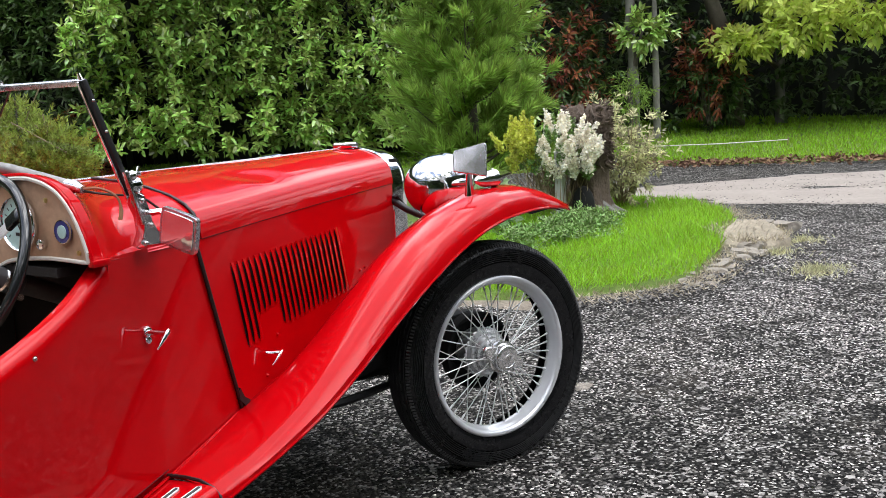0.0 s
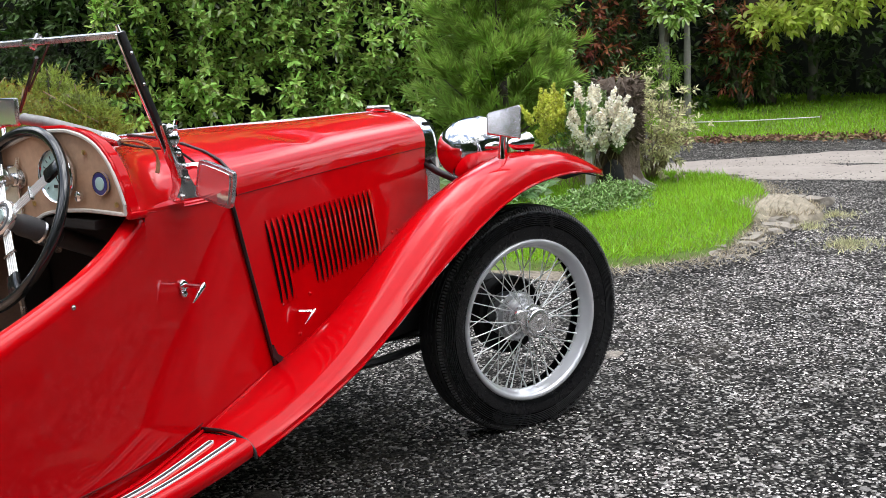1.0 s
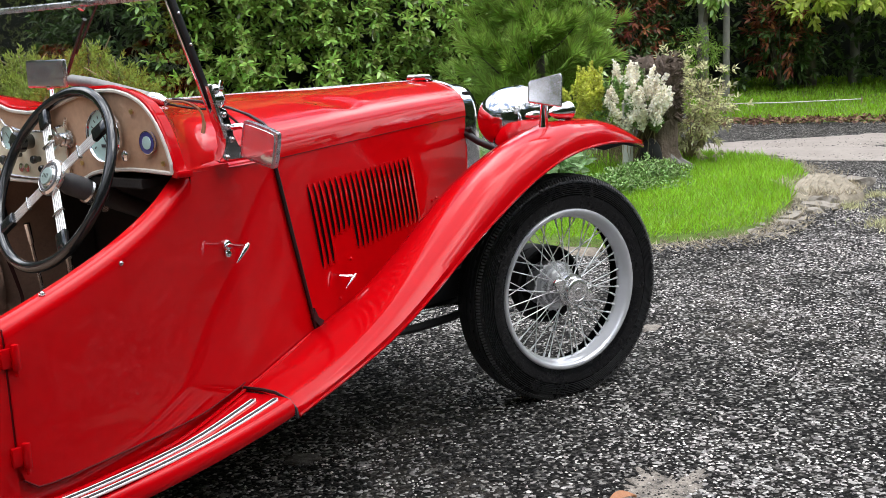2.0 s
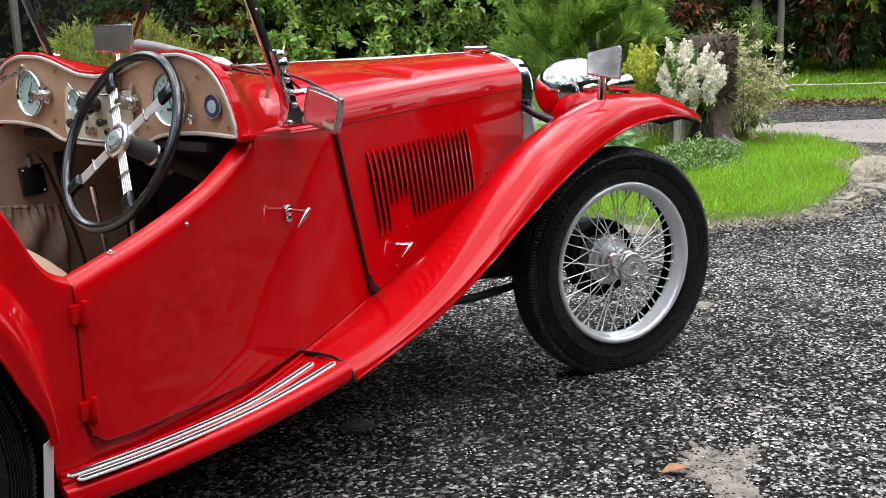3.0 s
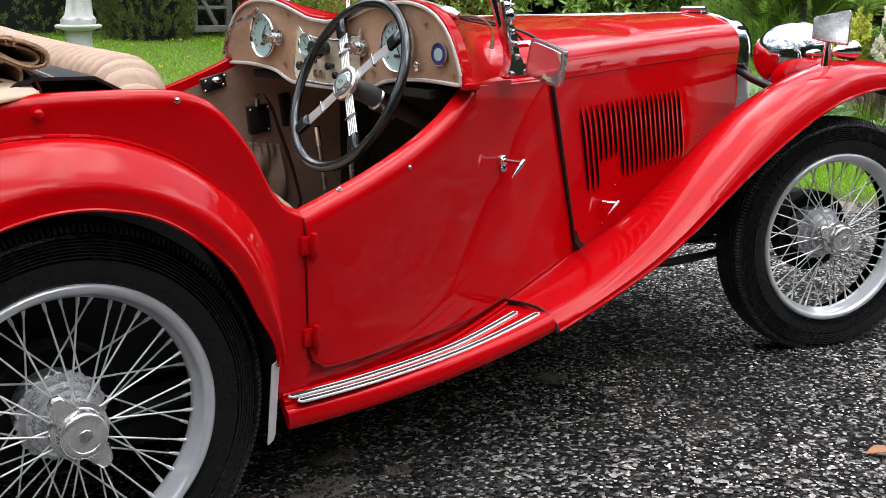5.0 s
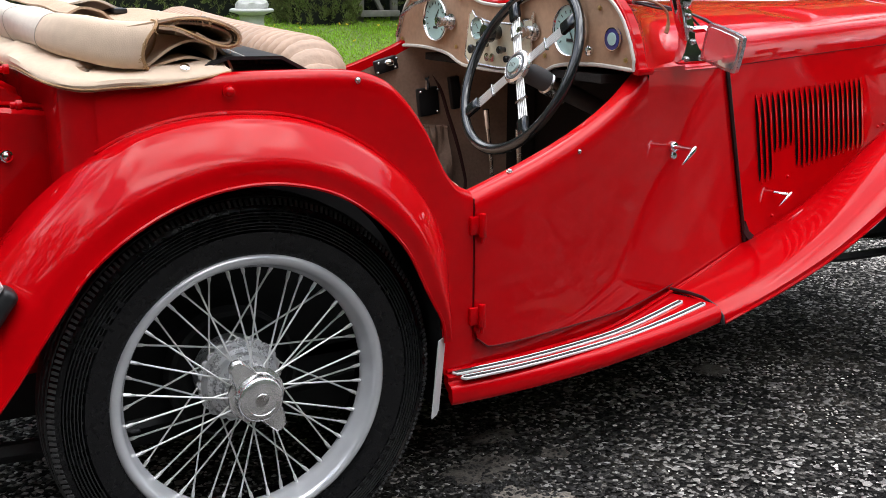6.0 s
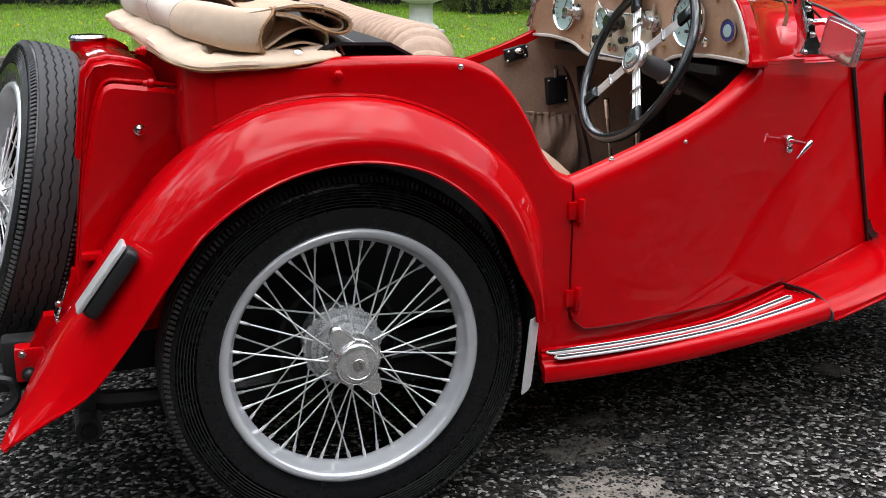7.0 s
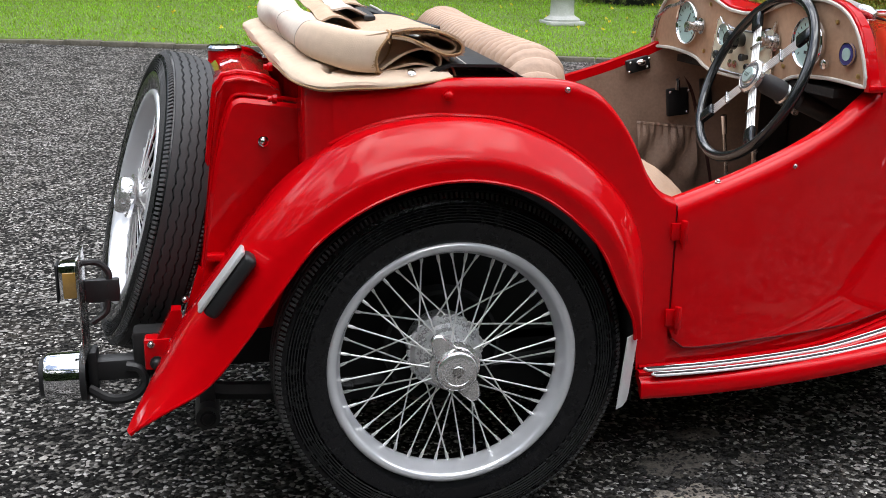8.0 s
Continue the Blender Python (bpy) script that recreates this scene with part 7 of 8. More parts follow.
ob = put("stem", *moved(blades(P, np.stack([rng.normal(0, 0.5, n), rng.normal(0, 0.5, n), np.ones(n) * 1.5], 1), 0.35, 0.008), Matrix.Translation((-7.5, -2.05, 0))), DRY, hb1, sharp=None)
ob["kind"] = "stuff"
hb2 = thing("faded_shrub", "thin straggling shrub with faded green and cream leaves", "bush", (8.35, 1.95, 0.0))
clump((8.28, 1.90, 0.48), (0.36, 0.46, 0.42), 360, 7, 0.06, 0.02, DRYLEAF, hb2, 0.3, 0.15, origin=(8.35, 1.95, 0))
clump((8.25, 2.1, 0.86), (0.26, 0.28, 0.18), 60, 7, 0.055, 0.018, DRYLEAF, hb2, 0.2, 0.3, origin=(8.35, 1.95, 0))
for k in range(34):
    a_ = rng.uniform(0, 6.28)
    e_ = np.array([8.3 + 0.4 * math.cos(a_), 1.98 + 0.45 * math.sin(a_), rng.uniform(0.4, 1.0)])
    put("twig", *moved(tube(polyline([(8.33, 1.95, 0.0), (8.33 + 0.2 * math.cos(a_), 1.95 + 0.2 * math.sin(a_), 0.35), e_], 7), [0.006, 0.005, 0.005, 0.004, 0.003, 0.003, 0.002], 4), Matrix.Translation((-8.35, -1.95, 0))), DRY, hb2)
sg = thing("sage_plant", "grey-green broad-leaved plant low in the bed", "plant", (6.55, 2.15, 0))
clump((6.60, 2.45, 0.12), (0.45, 0.36, 0.18), 130, 8, 0.14, 0.045, SAGE, sg, 0.5, 0.9, 0.1, origin=(6.55, 2.15, 0))
lg = thing("ground_cover_shrub", "low dense green ground-cover shrub", "shrub", (6.6, 1.45, 0))
clump((6.45, 1.50, 0.06), (0.70, 0.34, 0.11), 1100, 7, 0.036, 0.013, LOWG, lg, 0.6, 0.7, origin=(6.6, 1.45, 0))
clump((6.85, 1.55, 0.06), (0.36, 0.26, 0.13), 420, 7, 0.036, 0.013, LOWG, lg, 0.6, 0.7, origin=(6.6, 1.45, 0))

# young pine
po = (7.85, 3.25, 0.03)
pine = thing("pine_tree", "young bushy pine with long bright green needles", "tree", po)
trunk([(7.85, 3.25, 0.0), (7.87, 3.24, 0.9), (7.84, 3.27, 1.9), (7.86, 3.25, 2.9)], [0.07, 0.055, 0.035, 0.012], pine, po)
tips, dirs = [], []
for k in range(150):
    z0 = rng.uniform(0.3, 2.75)
    ang = rng.uniform(0, 6.283)
    reach = (0.62 * (1 - (z0 / 3.4) ** 1.5) + 0.08) * rng.uniform(0.7, 1.1)
    p0 = np.array([7.855, 3.25, z0])
    p1 = p0 + np.array([math.cos(ang) * reach, math.sin(ang) * reach, reach * rng.uniform(0.25, 0.8)])
    pm = (p0 + p1) / 2 + np.array([0, 0, -0.05])
    if k < 60:
        put("bough", *moved(tube(polyline([p0, pm, p1], 6), [0.014, 0.012, 0.010, 0.008, 0.006, 0.004], 5), Matrix.Translation(-Vector(po))), BARK, pine)
    for f in np.linspace(0.35, 1.0, 6):
        q = p0 * (1 - f) + p1 * f
        tips.append(q + rng.normal(0, 0.025, 3))
        dirs.append(unit(p1 - p0 + np.array([0, 0, 0.45 * reach])) + rng.normal(0, 0.25, 3))
tips, dirs = np.array(tips), unit(np.array(dirs))
m = 52
B = np.repeat(tips, m, 0) + np.repeat(dirs, m, 0) * rng.uniform(0, 0.13, (len(tips) * m, 1))
N_ = unit(np.repeat(dirs, m, 0) * 1.0 + rng.normal(0, 0.36, (len(tips) * m, 3)))
ob = put("foliage", *moved(blades(B, N_, rng.uniform(0.11, 0.17, len(B)), 0.0115, 0.05), Matrix.Translation(-Vector(po))), PINE, pine, sharp=None)
ob["kind"] = "stuff"
sel = rng.choice(len(tips), 130, replace=False)
ob = put("young_shoot", *moved(blades(np.repeat(tips[sel], 3, 0), np.repeat(np.array([[0, 0, 1.0]]), 390, 0) + rng.normal(0, 0.12, (390, 3)), 0.09, 0.018, 0.02), Matrix.Translation(-Vector(po))), GOLD, pine, sharp=None)
ob["kind"] = "stuff"

# ---------------------------------------------------------------- lawns
LAWN = np.array([(-14, 12.8), (-9, 11.2), (-5, 9.92), (-2.32, 9.08), (-0.04, 8.35), (2.0, 7.75), (3.6, 7.1), (4.6, 5.6), (5.4, 4.9), (6.6, 5.2), (8.2, 5.6), (10.0, 5.2), (12.2, 4.2), (13.5, 4.8), (16, 8.0), (16, 16), (9, 20), (-14, 22)])
lw = pad(LAWN, 0.05, "lawn", GRASS_SOIL, "mown green lawn rising gently from the drive", "lawn", ease=0.02, rings=16)
near_cam = lambda x, y: inside(LAWN, x, y)
turf(near_cam, -8, 8, 5, 15.5, 90000, 0.05, 0.011, GRASS_FAR, "short mown lawn grass", lambda x, y: rise(x, y) + 0.035, "lawn_grass", 0.6)
turf(near_cam, 6, 16, 4, 12, 30000, 0.06, 0.014, GRASS_FAR, "short mown lawn grass", lambda x, y: rise(x, y) + 0.035, "lawn_grass", 0.6)
# stone kerb along the lawn
KERB = material("mossy_kerb", (0.12, 0.105, 0.085), 0.95, vary=0.7, scale=5, tint=(0.05, 0.05, 0.03), bump=0.01, bump_scale=40)
kp = polyline([(x, y, 0) for x, y in LAWN[1:7]], 36)
for a_, b_ in zip(kp[:-1], kp[1:]):
    c_ = (a_ + b_) / 2
    d_ = b_ - a_
    k_ = put("kerb_stone", *box((np.linalg.norm(d_) * 0.97, 0.09 + 0.03 * rng.random(), 0.07), (0, 0, 0), 0.012), KERB)
    k_.matrix_world = Matrix.Translation((c_[0], c_[1] - 0.05, float(rise(c_[0], c_[1])) - 0.004 + 0.018 * rng.random())) @ Matrix.Rotation(math.atan2(d_[1], d_[0]) + rng.normal(0, 0.02), 4, "Z")
    tagged(k_, "worn mossy kerb stone along the lawn", "kerb", "lawn kerb")
# yellow flowers in the lawn
n = 70
P = np.stack([rng.uniform(-1, 8, n), rng.uniform(8.6, 13.5, n), np.zeros(n)], 1)
P[:, 2] = rise(P[:, 0], P[:, 1]) + 0.07
YEL = material("yellow_petal", (0.8, 0.62, 0.03), 0.6, vary=0.2, scale=9)
stuff("dandelions", blades(np.repeat(P, 6, 0), rng.normal(0, 1, (n * 6, 3)) + [0, 0, 0.4], 0.03, 0.02), YEL, "small yellow dandelion flowers in the lawn", "flower")

# far verge beyond the track
VERGE = np.array([(12.1, 3.7), (12.6, 2.3), (13.0, 0.9), (13.4, -0.8), (14.2, -4), (24, -6), (26, 4), (22, 9), (16.2, 7.6), (13.6, 4.8)])
pad(VERGE, 0.05, "verge", GRASS_SOIL, "grass verge beyond the track", "verge", ease=0.05, rings=12)
turf(lambda x, y: inside(VERGE, x, y), 12, 20, -4, 8, 42000, 0.10, 0.014, GRASS_FAR, "uncut grass on the far verge", lambda x, y: rise(x, y) + 0.03, "verge_grass", 0.5)
# pale track across the drive
TRACK = np.array([(8.9, 2.15), (8.98, 1.7), (9.05, 0.9), (9.2, -0.1), (9.4, -1.6), (9.7, -4), (13, -5), (12.6, -1.5), (11.95, 0.5), (11.2, 1.6), (10.4, 2.35), (9.6, 2.9)])
pad(TRACK, 0.016, "track", CONCRETE, "pale worn concrete track crossing the drive", "track", ease=0.03, ragged=0.05)
# ---------------------------------------------------------------- hedges and trees round the place
hedge_face([(8.55, 9.75), (8.8, 9.40), (9.3, 8.9), (10.0, 8.3), (11.9, 6.9), (13.4, 6.5)], 4.6, 4300, 1.45, 9, 0.135, 0.050, LAUREL, "tall glossy green laurel hedge", low=0.30, droop=0.35, name="laurel_hedge")
# the laurel's shaded end: its shade is put in with a darker leaf colour
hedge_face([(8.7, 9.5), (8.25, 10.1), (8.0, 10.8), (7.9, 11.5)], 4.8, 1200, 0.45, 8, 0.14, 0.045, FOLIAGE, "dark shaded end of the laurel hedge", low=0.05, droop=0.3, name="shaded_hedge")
hedge_face([(-9, 16.6), (-3, 15.2), (2.5, 14.5), (6.4, 14.3), (7.6, 13.7), (10.5, 12.2)], 4.6, 9500, 0.7, 8, 0.075, 0.020, THUJA, "dark clipped conifer hedge behind the lawn", low=0.02, out=0.5, droop=-0.4, name="conifer_hedge")
hedge_face([(13.2, 7.6), (15.5, 7.0), (17.6, 5.6), (19.0, 3.4), (19.8, 0.6), (20.6, -4)], 7.5, 4200, 1.6, 7, 0.17, 0.06, FOLIAGE, "dark evergreen shrubbery under tall trees", low=0.1, droop=0.4, name="shrubbery")
hedge_face([(-26, 20), (-12, 24), (2, 25), (14, 19), (24, 9), (30, -6)], 14, 6200, 3.0, 6, 0.42, 0.16, FOLIAGE, "tall dark belt of trees", low=0.5, droop=0.3, name="tree_belt")
# golden conifers in front of the hedge
for k, (x, y, h, r) in enumerate(((5.05, 6.75, 0.85, 0.45), (5.5, 6.4, 0.85, 0.38), (5.7, 7.2, 1.05, 0.5), (5.25, 7.6, 1.0, 0.45))):
    g0 = float(rise(x, y))
    gs = thing("golden_conifer", "small golden-green conifer with upright shoots", "shrub", (x, y, g0), group="golden conifers")
    n = 620
    d = unit(rng.normal(0, 1, (n, 3)))
    P = np.stack([x + d[:, 0] * r * rng.uniform(0.3, 1, n), y + d[:, 1] * r * rng.uniform(0.3, 1, n), g0 + 0.1 + h * 0.5 * (1 + d[:, 2] * rng.uniform(0.4, 1, n)) * 0.95], 1)
    A = d * np.array([0.8, 0.8, 0.4]) + np.array([0, 0, 0.7])
    ob = put("foliage", *moved(shoots(P, A, 14, 0.055, 0.022, 0.13, 0.9), Matrix.Translation((-x, -y, -g0))), GOLD, gs, sharp=None)
    ob["kind"] = "stuff"
    put("stem", *tube([(0, 0, 0), (0.02, 0, h * 0.5), (0, 0.01, h + 0.12)], [0.03, 0.02, 0.006], 6), BARK, gs)
    for q in range(3):
        put("leader", *tube([(rng.normal(0, r * 0.4), rng.normal(0, r * 0.4), h * 0.8), (rng.normal(0, r * 0.4), rng.normal(0, r * 0.3), h + rng.uniform(0.05, 0.2))], [0.008, 0.006], 5), DRY, gs)
# dark column of thuja beside the recess
tc = thing("thuja_column", "dark upright column of dense conifer foliage", "conifer", (6.05, 13.15, float(rise(6.05, 13.15))))
n = 3400
q_, z_ = rng.uniform(0, 6.283, n), rng.uniform(0.02, 4.2, n)
r_ = 0.62 * (1 + 0.10 * np.sin(q_ * 5 + z_ * 3) + 0.08 * np.sin(q_ * 9 - z_ * 5)) * rng.uniform(0.75, 1.05, n)
P = np.stack([r_ * np.cos(q_), r_ * np.sin(q_), z_], 1)
ob = put("foliage", *shoots(P, np.stack([np.cos(q_) * 0.6, np.sin(q_) * 0.6, np.ones(n)], 1), 10, 0.075, 0.02, 0.12, 0.6), THUJA, tc, sharp=None)
ob["kind"] = "stuff"
# near-black core in place of the shade between the leaves
put("heart", *lathe([(0.42, 0.0), (0.46, 1.5), (0.44, 4.0), (0.0001, 4.3)], 16, "z"), INNER_SHADE, tc)
put("trunk", *tube([(0, 0, -0.05), (0, 0, 4.2)], [0.09, 0.03], 8), BARK, tc)
# trees behind the verge
def tree(name, label, foot, pts, radii, boughs, mat, leaf=(0.15, 0.055), trunk_mat=None):
    g0 = float(rise(*foot))
    o = (foot[0], foot[1], g0)
    t = thing(name, label, "tree", o)
    trunk([(foot[0] + a, foot[1] + b, g0 + c) for a, b, c in pts], radii, t, o, mat=trunk_mat)
    for (a, b, c), (ra, rb, rc), n in boughs:
        top = pts[-1]
        trunk([(foot[0] + top[0] * 0.6, foot[1] + top[1] * 0.6, g0 + min(c, top[2]) * 0.7), (foot[0] + a * 0.6, foot[1] + b * 0.6, g0 + c * 0.9), (foot[0] + a, foot[1] + b, g0 + c)], [0.05, 0.035, 0.015], t, o, "limb")
        clump((foot[0] + a, foot[1] + b, g0 + c), (ra, rb, rc), n, 8, leaf[0], leaf[1], mat, t, 0.3, 0.3, 0.4, origin=o)
    return t


tree("leaning_tree", "tree with a leaning bare trunk among evergreens", (17.6, 4.4), [(0, 0, 0), (-0.5, -0.1, 1.2), (-0.95, 0.05, 2.2), (-1.4, 0.3, 3.6)], [0.16, 0.14, 0.12, 0.08], [((-0.6, -1.0, 3.3), (1.2, 1.2, 0.8), 160), ((-2.0, 0.8, 3.2), (1.1, 1.1, 0.8), 150)], FOLIAGE)
tree("slim_tree", "slim pale-barked tree with fresh green sprays", (14.9, 5.0), [(0, 0, 0), (0.05, 0.02, 1.0), (0.0, 0.05, 2.0), (0.05, 0.0, 3.4)], [0.085, 0.075, 0.065, 0.04], [((0.03, -0.15, 1.72), (0.42, 0.42, 0.24), 60), ((0.2, 0.2, 2.9), (0.9, 0.9, 0.5), 90)], LAUREL, trunk_mat=WOODGREY)
tree("slim_tree", "slim pale-barked tree with fresh green sprays", (15.1, 4.72), [(0, 0, 0), (0.0, 0.0, 1.2), (0.02, 0.02, 2.6)], [0.06, 0.05, 0.03], [((0.2, 0.1, 2.6), (0.6, 0.6, 0.4), 50)], FOLIAGE, trunk_mat=WOODGREY)
tree("pale_leaved_tree", "tree with bright yellow-green leaves over the verge", (18.4, 3.9), [(0, 0, 0), (0.02, 0, 1.0), (0.0, 0, 1.8), (-0.3, -0.1, 2.8)], [0.09, 0.085, 0.08, 0.06], [((-2.0, -0.1, 1.42), (0.55, 0.5, 0.22), 70), ((-1.6, -1.0, 1.72), (0.9, 0.75, 0.40), 120), ((-1.5, -1.9, 1.85), (0.9, 0.8, 0.42), 90), ((-1.6, -0.6, 2.3), (1.0, 0.8, 0.35), 80), ((-1.4, -2.6, 2.1), (1.0, 0.9, 0.5), 60)], BRIGHT, (0.17, 0.065), trunk_mat=WOODGREY)
def red_bush(foot, r, h, n):
    g0 = float(rise(*foot))
    b = thing("red_leaved_bush", "bush with bronze-red young leaves", "bush", (*foot, g0), group="red-leaved bushes")
    for k in range(9):
        a_ = rng.uniform(0, 6.28)
        put("stem", *tube(polyline([(0, 0, 0), (0.15 * math.cos(a_), 0.15 * math.sin(a_), h * 0.3), (r * 0.6 * math.cos(a_), r * 0.6 * math.sin(a_), h * 0.7)], 6), [0.018, 0.016, 0.013, 0.010, 0.008, 0.005], 5), BARK, b)
    clump((foot[0], foot[1], g0 + h * 0.62), (r, r, h * 0.45), int(n * 0.6), 8, 0.15, 0.042, REDLEAF, b, 0.35, 0.3, 0.35, origin=(*foot, g0))
    clump((foot[0], foot[1] + 0.05, g0 + h * 0.60), (r * 1.05, r * 1.05, h * 0.45), int(n * 0.6), 8, 0.15, 0.045, FOLIAGE, b, 0.35, 0.3, 0.35, origin=(*foot, g0))
    clump((foot[0] + 0.1, foot[1] - 0.1, g0 + h * 0.35), (r * 0.7, r * 0.7, h * 0.25), n // 3, 8, 0.13, 0.04, FOLIAGE, b, 0.35, 0.3, 0.35, origin=(*foot, g0))


red_bush((16.6, 4.45), 0.62, 1.75, 150)
red_bush((14.4, 6.0), 0.75, 2.1, 170)
red_bush((15.6, 6.2), 0.55, 2.4, 90)
# small dark pine at the verge
tree("small_pine", "small dusky pine at the back of the verge", (14.6, 4.95), [(0, 0, 0), (0, 0, 0.8), (0, 0, 1.2)], [0.03, 0.02, 0.01], [((0.0, -0.05, 0.75), (0.38, 0.38, 0.45), 110)], PINE, (0.10, 0.014))
# cord between two sticks
cord = thing("cord_line", "thin pale cord stretched between short sticks", "cord", (14.0, 3.2, 0.07))
put("cord", *moved(tube([(13.5, 4.1, 0.20), (14.0, 3.3, 0.19), (14.6, 2.5, 0.20)], 0.008, 5), Matrix.Translation((-14.0, -3.2, -0.07))), BEAD, cord)
for x, y in ((13.5, 4.1), (14.6, 2.5)):
    put("stick", *moved(tube([(x, y, 0.03), (x, y, 0.23)], 0.012, 6), Matrix.Translation((-14.0, -3.2, -0.07))), DRY, cord)

# fallen leaves along the far edge of the track
n = 1500
u_ = rng.random(n)
P = np.stack([12.0 + 1.5 * u_ + rng.normal(0, 0.22, n), 3.7 - 4.6 * u_ + rng.normal(0, 0.15, n), np.zeros(n)], 1)
P[:, 2] = rise(P[:, 0], P[:, 1]) + 0.05
stuff("leaf_litter", blades(P, rng.normal(0, 1, (n, 3)) * [1, 1, 0.3], 0.07, 0.04), LITTER, "brown fallen leaves along the verge", "litter")

# ---------------------------------------------------------------- statue and seat on the lawn
sx, sy = 3.95, 10.25
sz = float(rise(sx, sy)) + 0.03
ped = thing("pedestal", "round cast-stone garden pedestal on the lawn", "pedestal", (sx, sy, sz))
put("base", *join(box((0.46, 0.46, 0.05), (0, 0, 0.025), 0.01), lathe([(0.22, 0.05), (0.225, 0.07), (0.20, 0.09), (0.165, 0.11)], 32, "z")), STONE, ped)
put("shaft", *lathe([(0.165, 0.11), (0.15, 0.13), (0.145, 0.32), (0.155, 0.345), (0.15, 0.36)], 32, "z"), STONE, ped)
put("cap", *lathe([(0.15, 0.36), (0.20, 0.38), (0.262, 0.40), (0.268, 0.42), (0.25, 0.437), (0.0001, 0.44)], 40, "z"), STONE, ped)
fig = []
for z, rx, ry in ((0.0, 0.20, 0.18), (0.05, 0.205, 0.185), (0.07, 0.19, 0.17), (0.10, 0.16, 0.15), (0.20, 0.14, 0.13), (0.32, 0.125, 0.11), (0.46, 0.15, 0.12), (0.60, 0.12, 0.10), (0.72, 0.15, 0.10), (0.80, 0.06, 0.06), (0.86, 0.075, 0.08), (0.96, 0.07, 0.075), (1.0, 0.01, 0.01)):
    fig.append([(rx * (1 + 0.14 * math.sin(6 * q + z * 5) * (0.05 < z < 0.7)) * math.cos(q) + 0.03 * math.sin(z * 5), ry * (1 + 0.14 * math.sin(6 * q + z * 5) * (0.05 < z < 0.7)) * math.sin(q), z) for q in np.linspace(0, 2 * np.pi, 40, endpoint=False)])
V, F = surface(np.array(fig), close_n=True)
stt = put("garden_statue", V, F + [tuple(range(40))], STONE)
stt.location = (sx, sy, sz + 0.44)
tagged(stt, "weathered draped stone figure standing on the round pedestal", "statue")
bx, by = 7.15, 13.3
bz = float(rise(bx, by))
arb = thing("garden_bench", "weathered pale timber garden bench in a dark recess", "bench", (bx, by, bz))
for dx in (-0.30, 0.30):
    put("post", *box((0.10, 0.10, 1.7), (dx, 0.0, 0.85), 0.01), WOODGREY, arb)
put("beam", *box((0.7, 0.16, 0.10), (0, -0.05, 0.16), 0.012), WOODGREY, arb)
put("plank", *box((0.6, 0.4, 0.05), (0, 0.15, 0.48), 0.01), WOODGREY, arb)
put("brace", *moved(box((0.07, 0.06, 0.9), (0, 0, 0), 0.008), Matrix.Translation((-0.12, -0.03, 0.55)) @ Matrix.Rotation(radians(-28), 4, "Y")), WOODGREY, arb)
# near-black board painting the shade of the gap behind the bench
put("recess", *box((0.9, 0.05, 1.9), (0, 0.55, 0.95), 0.0), INNER_SHADE, arb)

# unseen hedge, added behind the camera to close the place and dim side light
hedge_face([(-18, 18), (-14, 6), (-11, -4), (-5, -9.0), (3, -10.2), (12, -10), (22, -8)], 10.0, 5600, 2.0, 6, 0.42, 0.16, FOLIAGE, "tall hedge added out of view round the drive", low=0.1, droop=0.3, name="unseen_hedge", heart=0.75)

# ---------------------------------------------------------------- loose chippings
def chips(n, sampler, smin, smax, mat, label, name="chippings", lift=0.0, flat=1.0, drift=0.0):
    """Loose stones; drift gathers them in patches and thins them by the car, in place of its shadow."""
    x, y = sampler(n)
    keep = ~inside(BED, x, y)
    if drift > 0:
        # fewer stones along the car, standing in for its shade on the ground
        swept = 0.45 * np.exp(-(np.maximum(0, np.abs(y + 0.35) - 0.35) / 0.35) ** 2) * (x > -1.2) * (x < 3.0)
        keep &= noise2(x, y, 4.3, 1.0) + 0.7 * noise2(x, y, 13.0, 4.0) + 0.5 * noise2(x, y, 31.0, 2.0) - swept > rng.normal(-0.05, 0.30, n) - (1 - drift)
    x, y = x[keep], y[keep]
    n = len(x)
    base = np.array([(1, 0, 0.1), (0.3, 0.9, 0.15), (-0.8, 0.55, 0.05), (-0.75, -0.6, 0.12), (0.35, -0.9, 0.08), (0.05, 0.1, 0.75)])
    s = rng.uniform(smin, smax, n)[:, None, None]
    a_ = rng.uniform(0, 6.28, n)
    c, q = np.cos(a_), np.sin(a_)
    st = rng.uniform(0.55, 1.25, (n, 1, 3)) * np.array([1, 1, 0.8 * flat])
    loc = base[None] * (1 + rng.normal(0, 0.14, (n, 6, 3))) * st * s
    X = loc[..., 0] * c[:, None] - loc[..., 1] * q[:, None] + x[:, None]
    Y = loc[..., 0] * q[:, None] + loc[..., 1] * c[:, None] + y[:, None]
    Z = loc[..., 2] + rise(x, y)[:, None] - 0.001 + lift
    V = np.stack([X, Y, Z], -1).reshape(-1, 3)
    tri = np.array([(0, 1, 5), (1, 2, 5), (2, 3, 5), (3, 4, 5), (4, 0, 5)])
    F = (np.arange(n)[:, None, None] * 6 + tri[None]).reshape(-1, 3).tolist()
    return stuff(name, (V, F), mat, label, "gravel")


CHIP_G = material("grey_chipping", (0.24, 0.225, 0.21), 0.8, vary=0.5, scale=30, tint=(0.08, 0.073, 0.065), island=0.5)
CHIP = material("pale_chipping", (0.54, 0.50, 0.475), 0.85, spec=0.2, vary=0.5, scale=30, tint=(0.15, 0.135, 0.125), island=0.75)
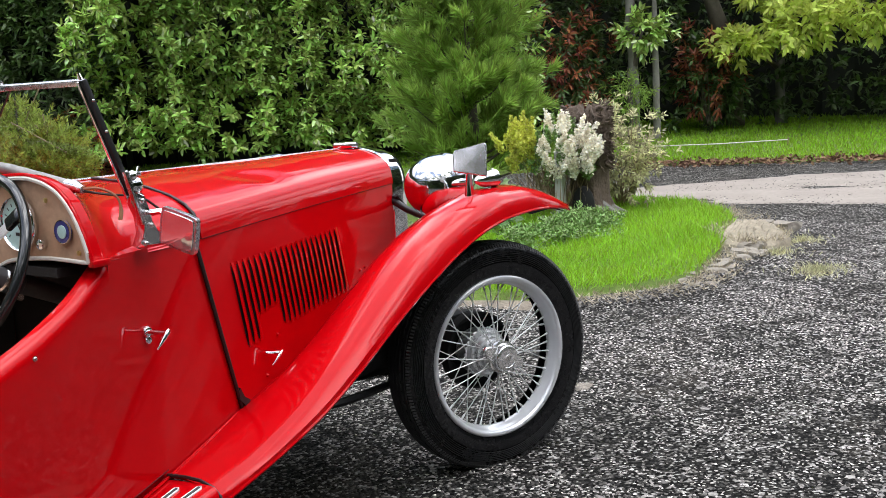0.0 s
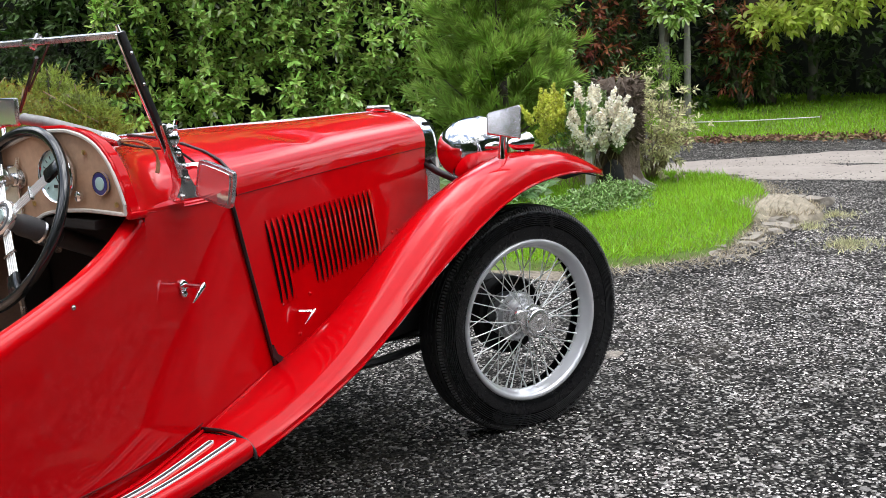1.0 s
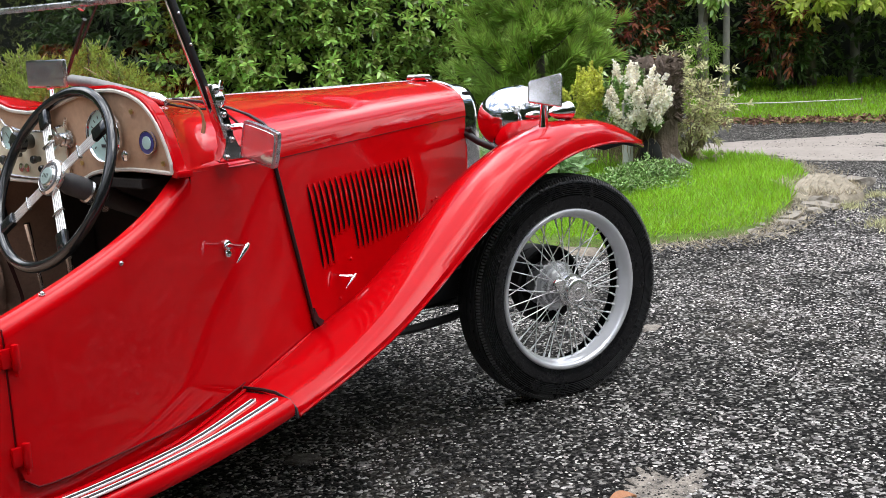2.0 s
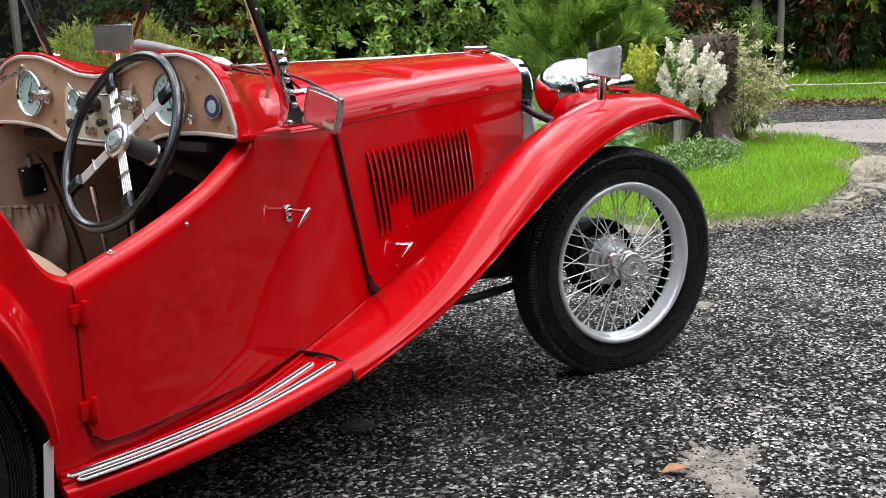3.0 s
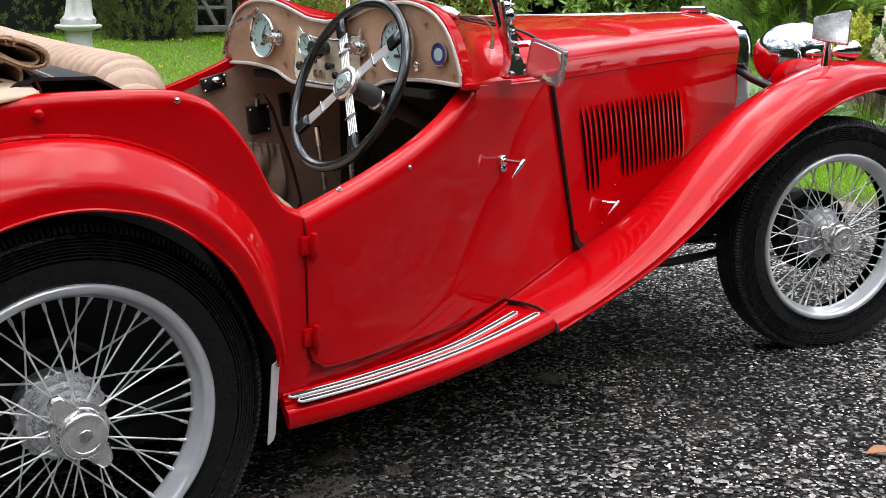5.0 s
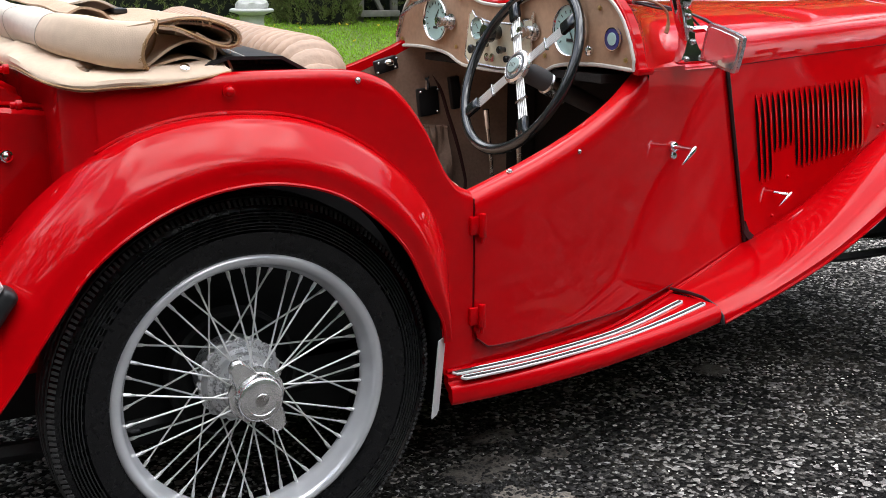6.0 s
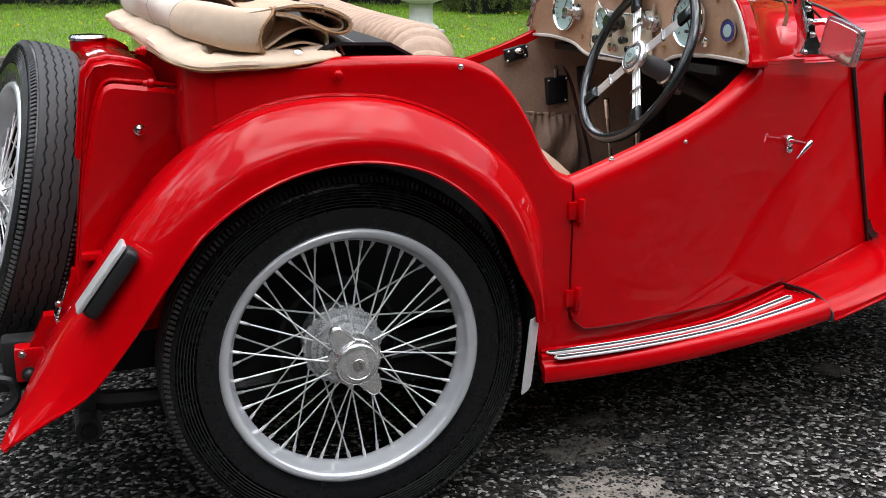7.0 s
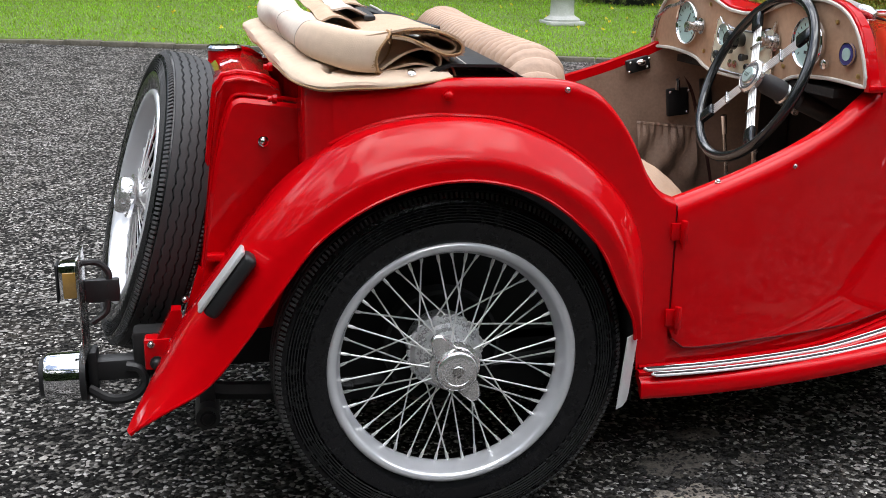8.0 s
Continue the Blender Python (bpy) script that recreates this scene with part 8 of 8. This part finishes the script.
CHIP_D = material("dark_chipping", (0.035, 0.033, 0.032), 0.85, spec=0.15, vary=0.5, scale=30, island=0.6)


def about(cx, cy, reach, power):
    """Places spread all round a centre, thinning outwards."""
    def draw(n):
        r, q = reach * rng.random(n) ** power, rng.uniform(0, 6.283, n)
        return cx + r * np.cos(q), cy + r * np.sin(q)
    return draw


chips(150000, about(1.9, -0.6, 9.0, 0.75), 0.0020, 0.0063, CHIP, "loose pale stone chippings on the drive", drift=0.9)
chips(50000, about(5.0, -0.9, 3.4, 0.6), 0.0030, 0.0080, CHIP, "loose pale stone chippings before the flower bed", drift=0.9)
chips(5200, about(1.6, -1.6, 4.6, 0.7), 0.007, 0.017, CHIP_G, "flat worn stones bedded in the tarmac", name="worn_stones", flat=0.16, drift=0.8)
chips(40000, about(1.9, -0.6, 7.0, 0.75), 0.003, 0.009, CHIP_D, "loose dark stone chippings on the drive")
chips(36000, about(-2.0, 3.5, 6.5, 0.7), 0.004, 0.010, CHIP_G, "loose grey stone chippings on the drive")
chips(3000, about(10.6, 0.3, 2.6, 0.6), 0.005, 0.011, CHIP_D, "dark grit strewn over the pale track", lift=0.004)


def along_bed(n):
    """Places strewn along the outer rim of the island bed."""
    ring = polyline([(x, y, 0) for x, y in BED[:11]], 200)
    c = BED.mean(0)
    q = ring[rng.integers(0, 200, n), :2]
    out = (q - c) / np.linalg.norm(q - c, axis=1, keepdims=True)
    q = q + out * np.abs(rng.normal(0.10, 0.09, n))[:, None] + rng.normal(0, 0.02, (n, 2))
    return q[:, 0], q[:, 1]


chips(4500, along_bed, 0.003, 0.013, CHIP_G, "grey stones lying in the soil round the bed", lift=0.012)
chips(9000, along_bed, 0.004, 0.012, CHIP_D, "dark stones lying in the soil round the bed", lift=0.012)
chips(420, about(1.83, -1.25, 0.26, 0.6), 0.002, 0.006, CHIP_D, "dark grit over a worn patch", lift=0.002)
chips(2200, about(0.60, -0.60, 0.34, 0.6), 0.002, 0.007, CHIP_D, "dark grit over a worn patch", lift=0.002)
n = 2600
x_, y_ = along_bed(n)
stuff("dry_grass", blades(np.stack([x_, y_, rise(x_, y_) + 0.01], 1), np.stack([rng.normal(0, 1.0, n), rng.normal(0, 1.0, n), np.full(n, 0.7)], 1), 0.05, 0.005), STRAW, "tufts of bleached grass along the bed's edge", "grass")
# bare pale patches and a brown leaf
PATCH_D = material("worn_patch_grey", (0.10, 0.088, 0.074), 0.9, vary=1.0, scale=26, tint=(0.02, 0.018, 0.016), bump=0.008, bump_scale=60)
PATCH = material("worn_patch", (0.25, 0.22, 0.185), 0.9, vary=1.0, scale=24, tint=(0.035, 0.03, 0.026), bump=0.008, bump_scale=60)


def patch(points, label, mat=None):
    c = np.array([(x, y, 0) for x, y in points])
    b = polyline(np.r_[c, c[:1]], 220)[:-1]
    mid = b.mean(0)
    b = mid + (b - mid) * (1 + 0.16 * noise2(b[:, 0], b[:, 1], 22.0) + 0.22 * noise2(b[:, 0], b[:, 1], 70.0, 3.0) + 0.22 * noise2(b[:, 0], b[:, 1], 150.0, 5.0))[:, None]
    rows = [np.c_[mid[:2] + (b[:, :2] - mid[:2]) * k, np.full(len(b), z)] for k, z in ((1.0, -0.002), (0.93, 0.0008), (0.5, 0.0012), (0.02, 0.0014))]
    return tagged(put("worn_patch", *surface(np.array(rows), close_n=True), mat or PATCH), label, "patch", kind="structure")


patch([(1.84, -1.12), (1.95, -1.11), (1.94, -1.19), (2.03, -1.24), (1.94, -1.29), (1.85, -1.29), (1.78, -1.36), (1.70, -1.43), (1.60, -1.41), (1.68, -1.30), (1.75, -1.23), (1.75, -1.15)], "pale worn patch in the tarmac")
patch([(0.46, -0.62), (0.56, -0.60), (0.63, -0.66), (0.69, -0.70), (0.66, -0.78), (0.55, -0.80), (0.40, -0.72)], "pale worn patch in the tarmac")
patch([(0.49, -0.46), (0.60, -0.43), (0.66, -0.49), (0.60, -0.55), (0.50, -0.54)], "small pale worn patch in the tarmac", PATCH_D)
patch([(0.63, -0.33), (0.75, -0.33), (0.76, -0.38), (0.64, -0.38)], "small pale worn patch in the tarmac", PATCH_D)
patch([(0.75, -0.47), (0.81, -0.50), (0.79, -0.54), (0.73, -0.52)], "small pale worn patch in the tarmac", PATCH_D)
patch([(1.50, -0.22), (1.53, -0.30), (1.46, -0.33), (1.43, -0.28)], "small pale worn patch in the tarmac", PATCH_D)
patch([(3.16, -0.36), (3.27, -0.38), (3.28, -0.46), (3.18, -0.46)], "small pale worn patch in the tarmac")
LEAFB = material("dead_leaf", (0.38, 0.17, 0.08), 0.7, vary=0.4, scale=40)
lv = put("dead_leaf", *moved(shell(np.array([[(u * 0.075, w * 0.020 * math.sin(math.pi * min(0.98, u + 0.03)) , 0.012 * math.sin(u * 3) + 0.006 * abs(w)) for w in (-1, 0, 1)] for u in np.linspace(0, 1, 9)]), 0.001), Matrix.Translation((1.70, -1.15, 0.006)) @ Matrix.Rotation(radians(-35), 4, "Z")), LEAFB)
tagged(lv, "curled brown dead leaf on the tarmac", "leaf")
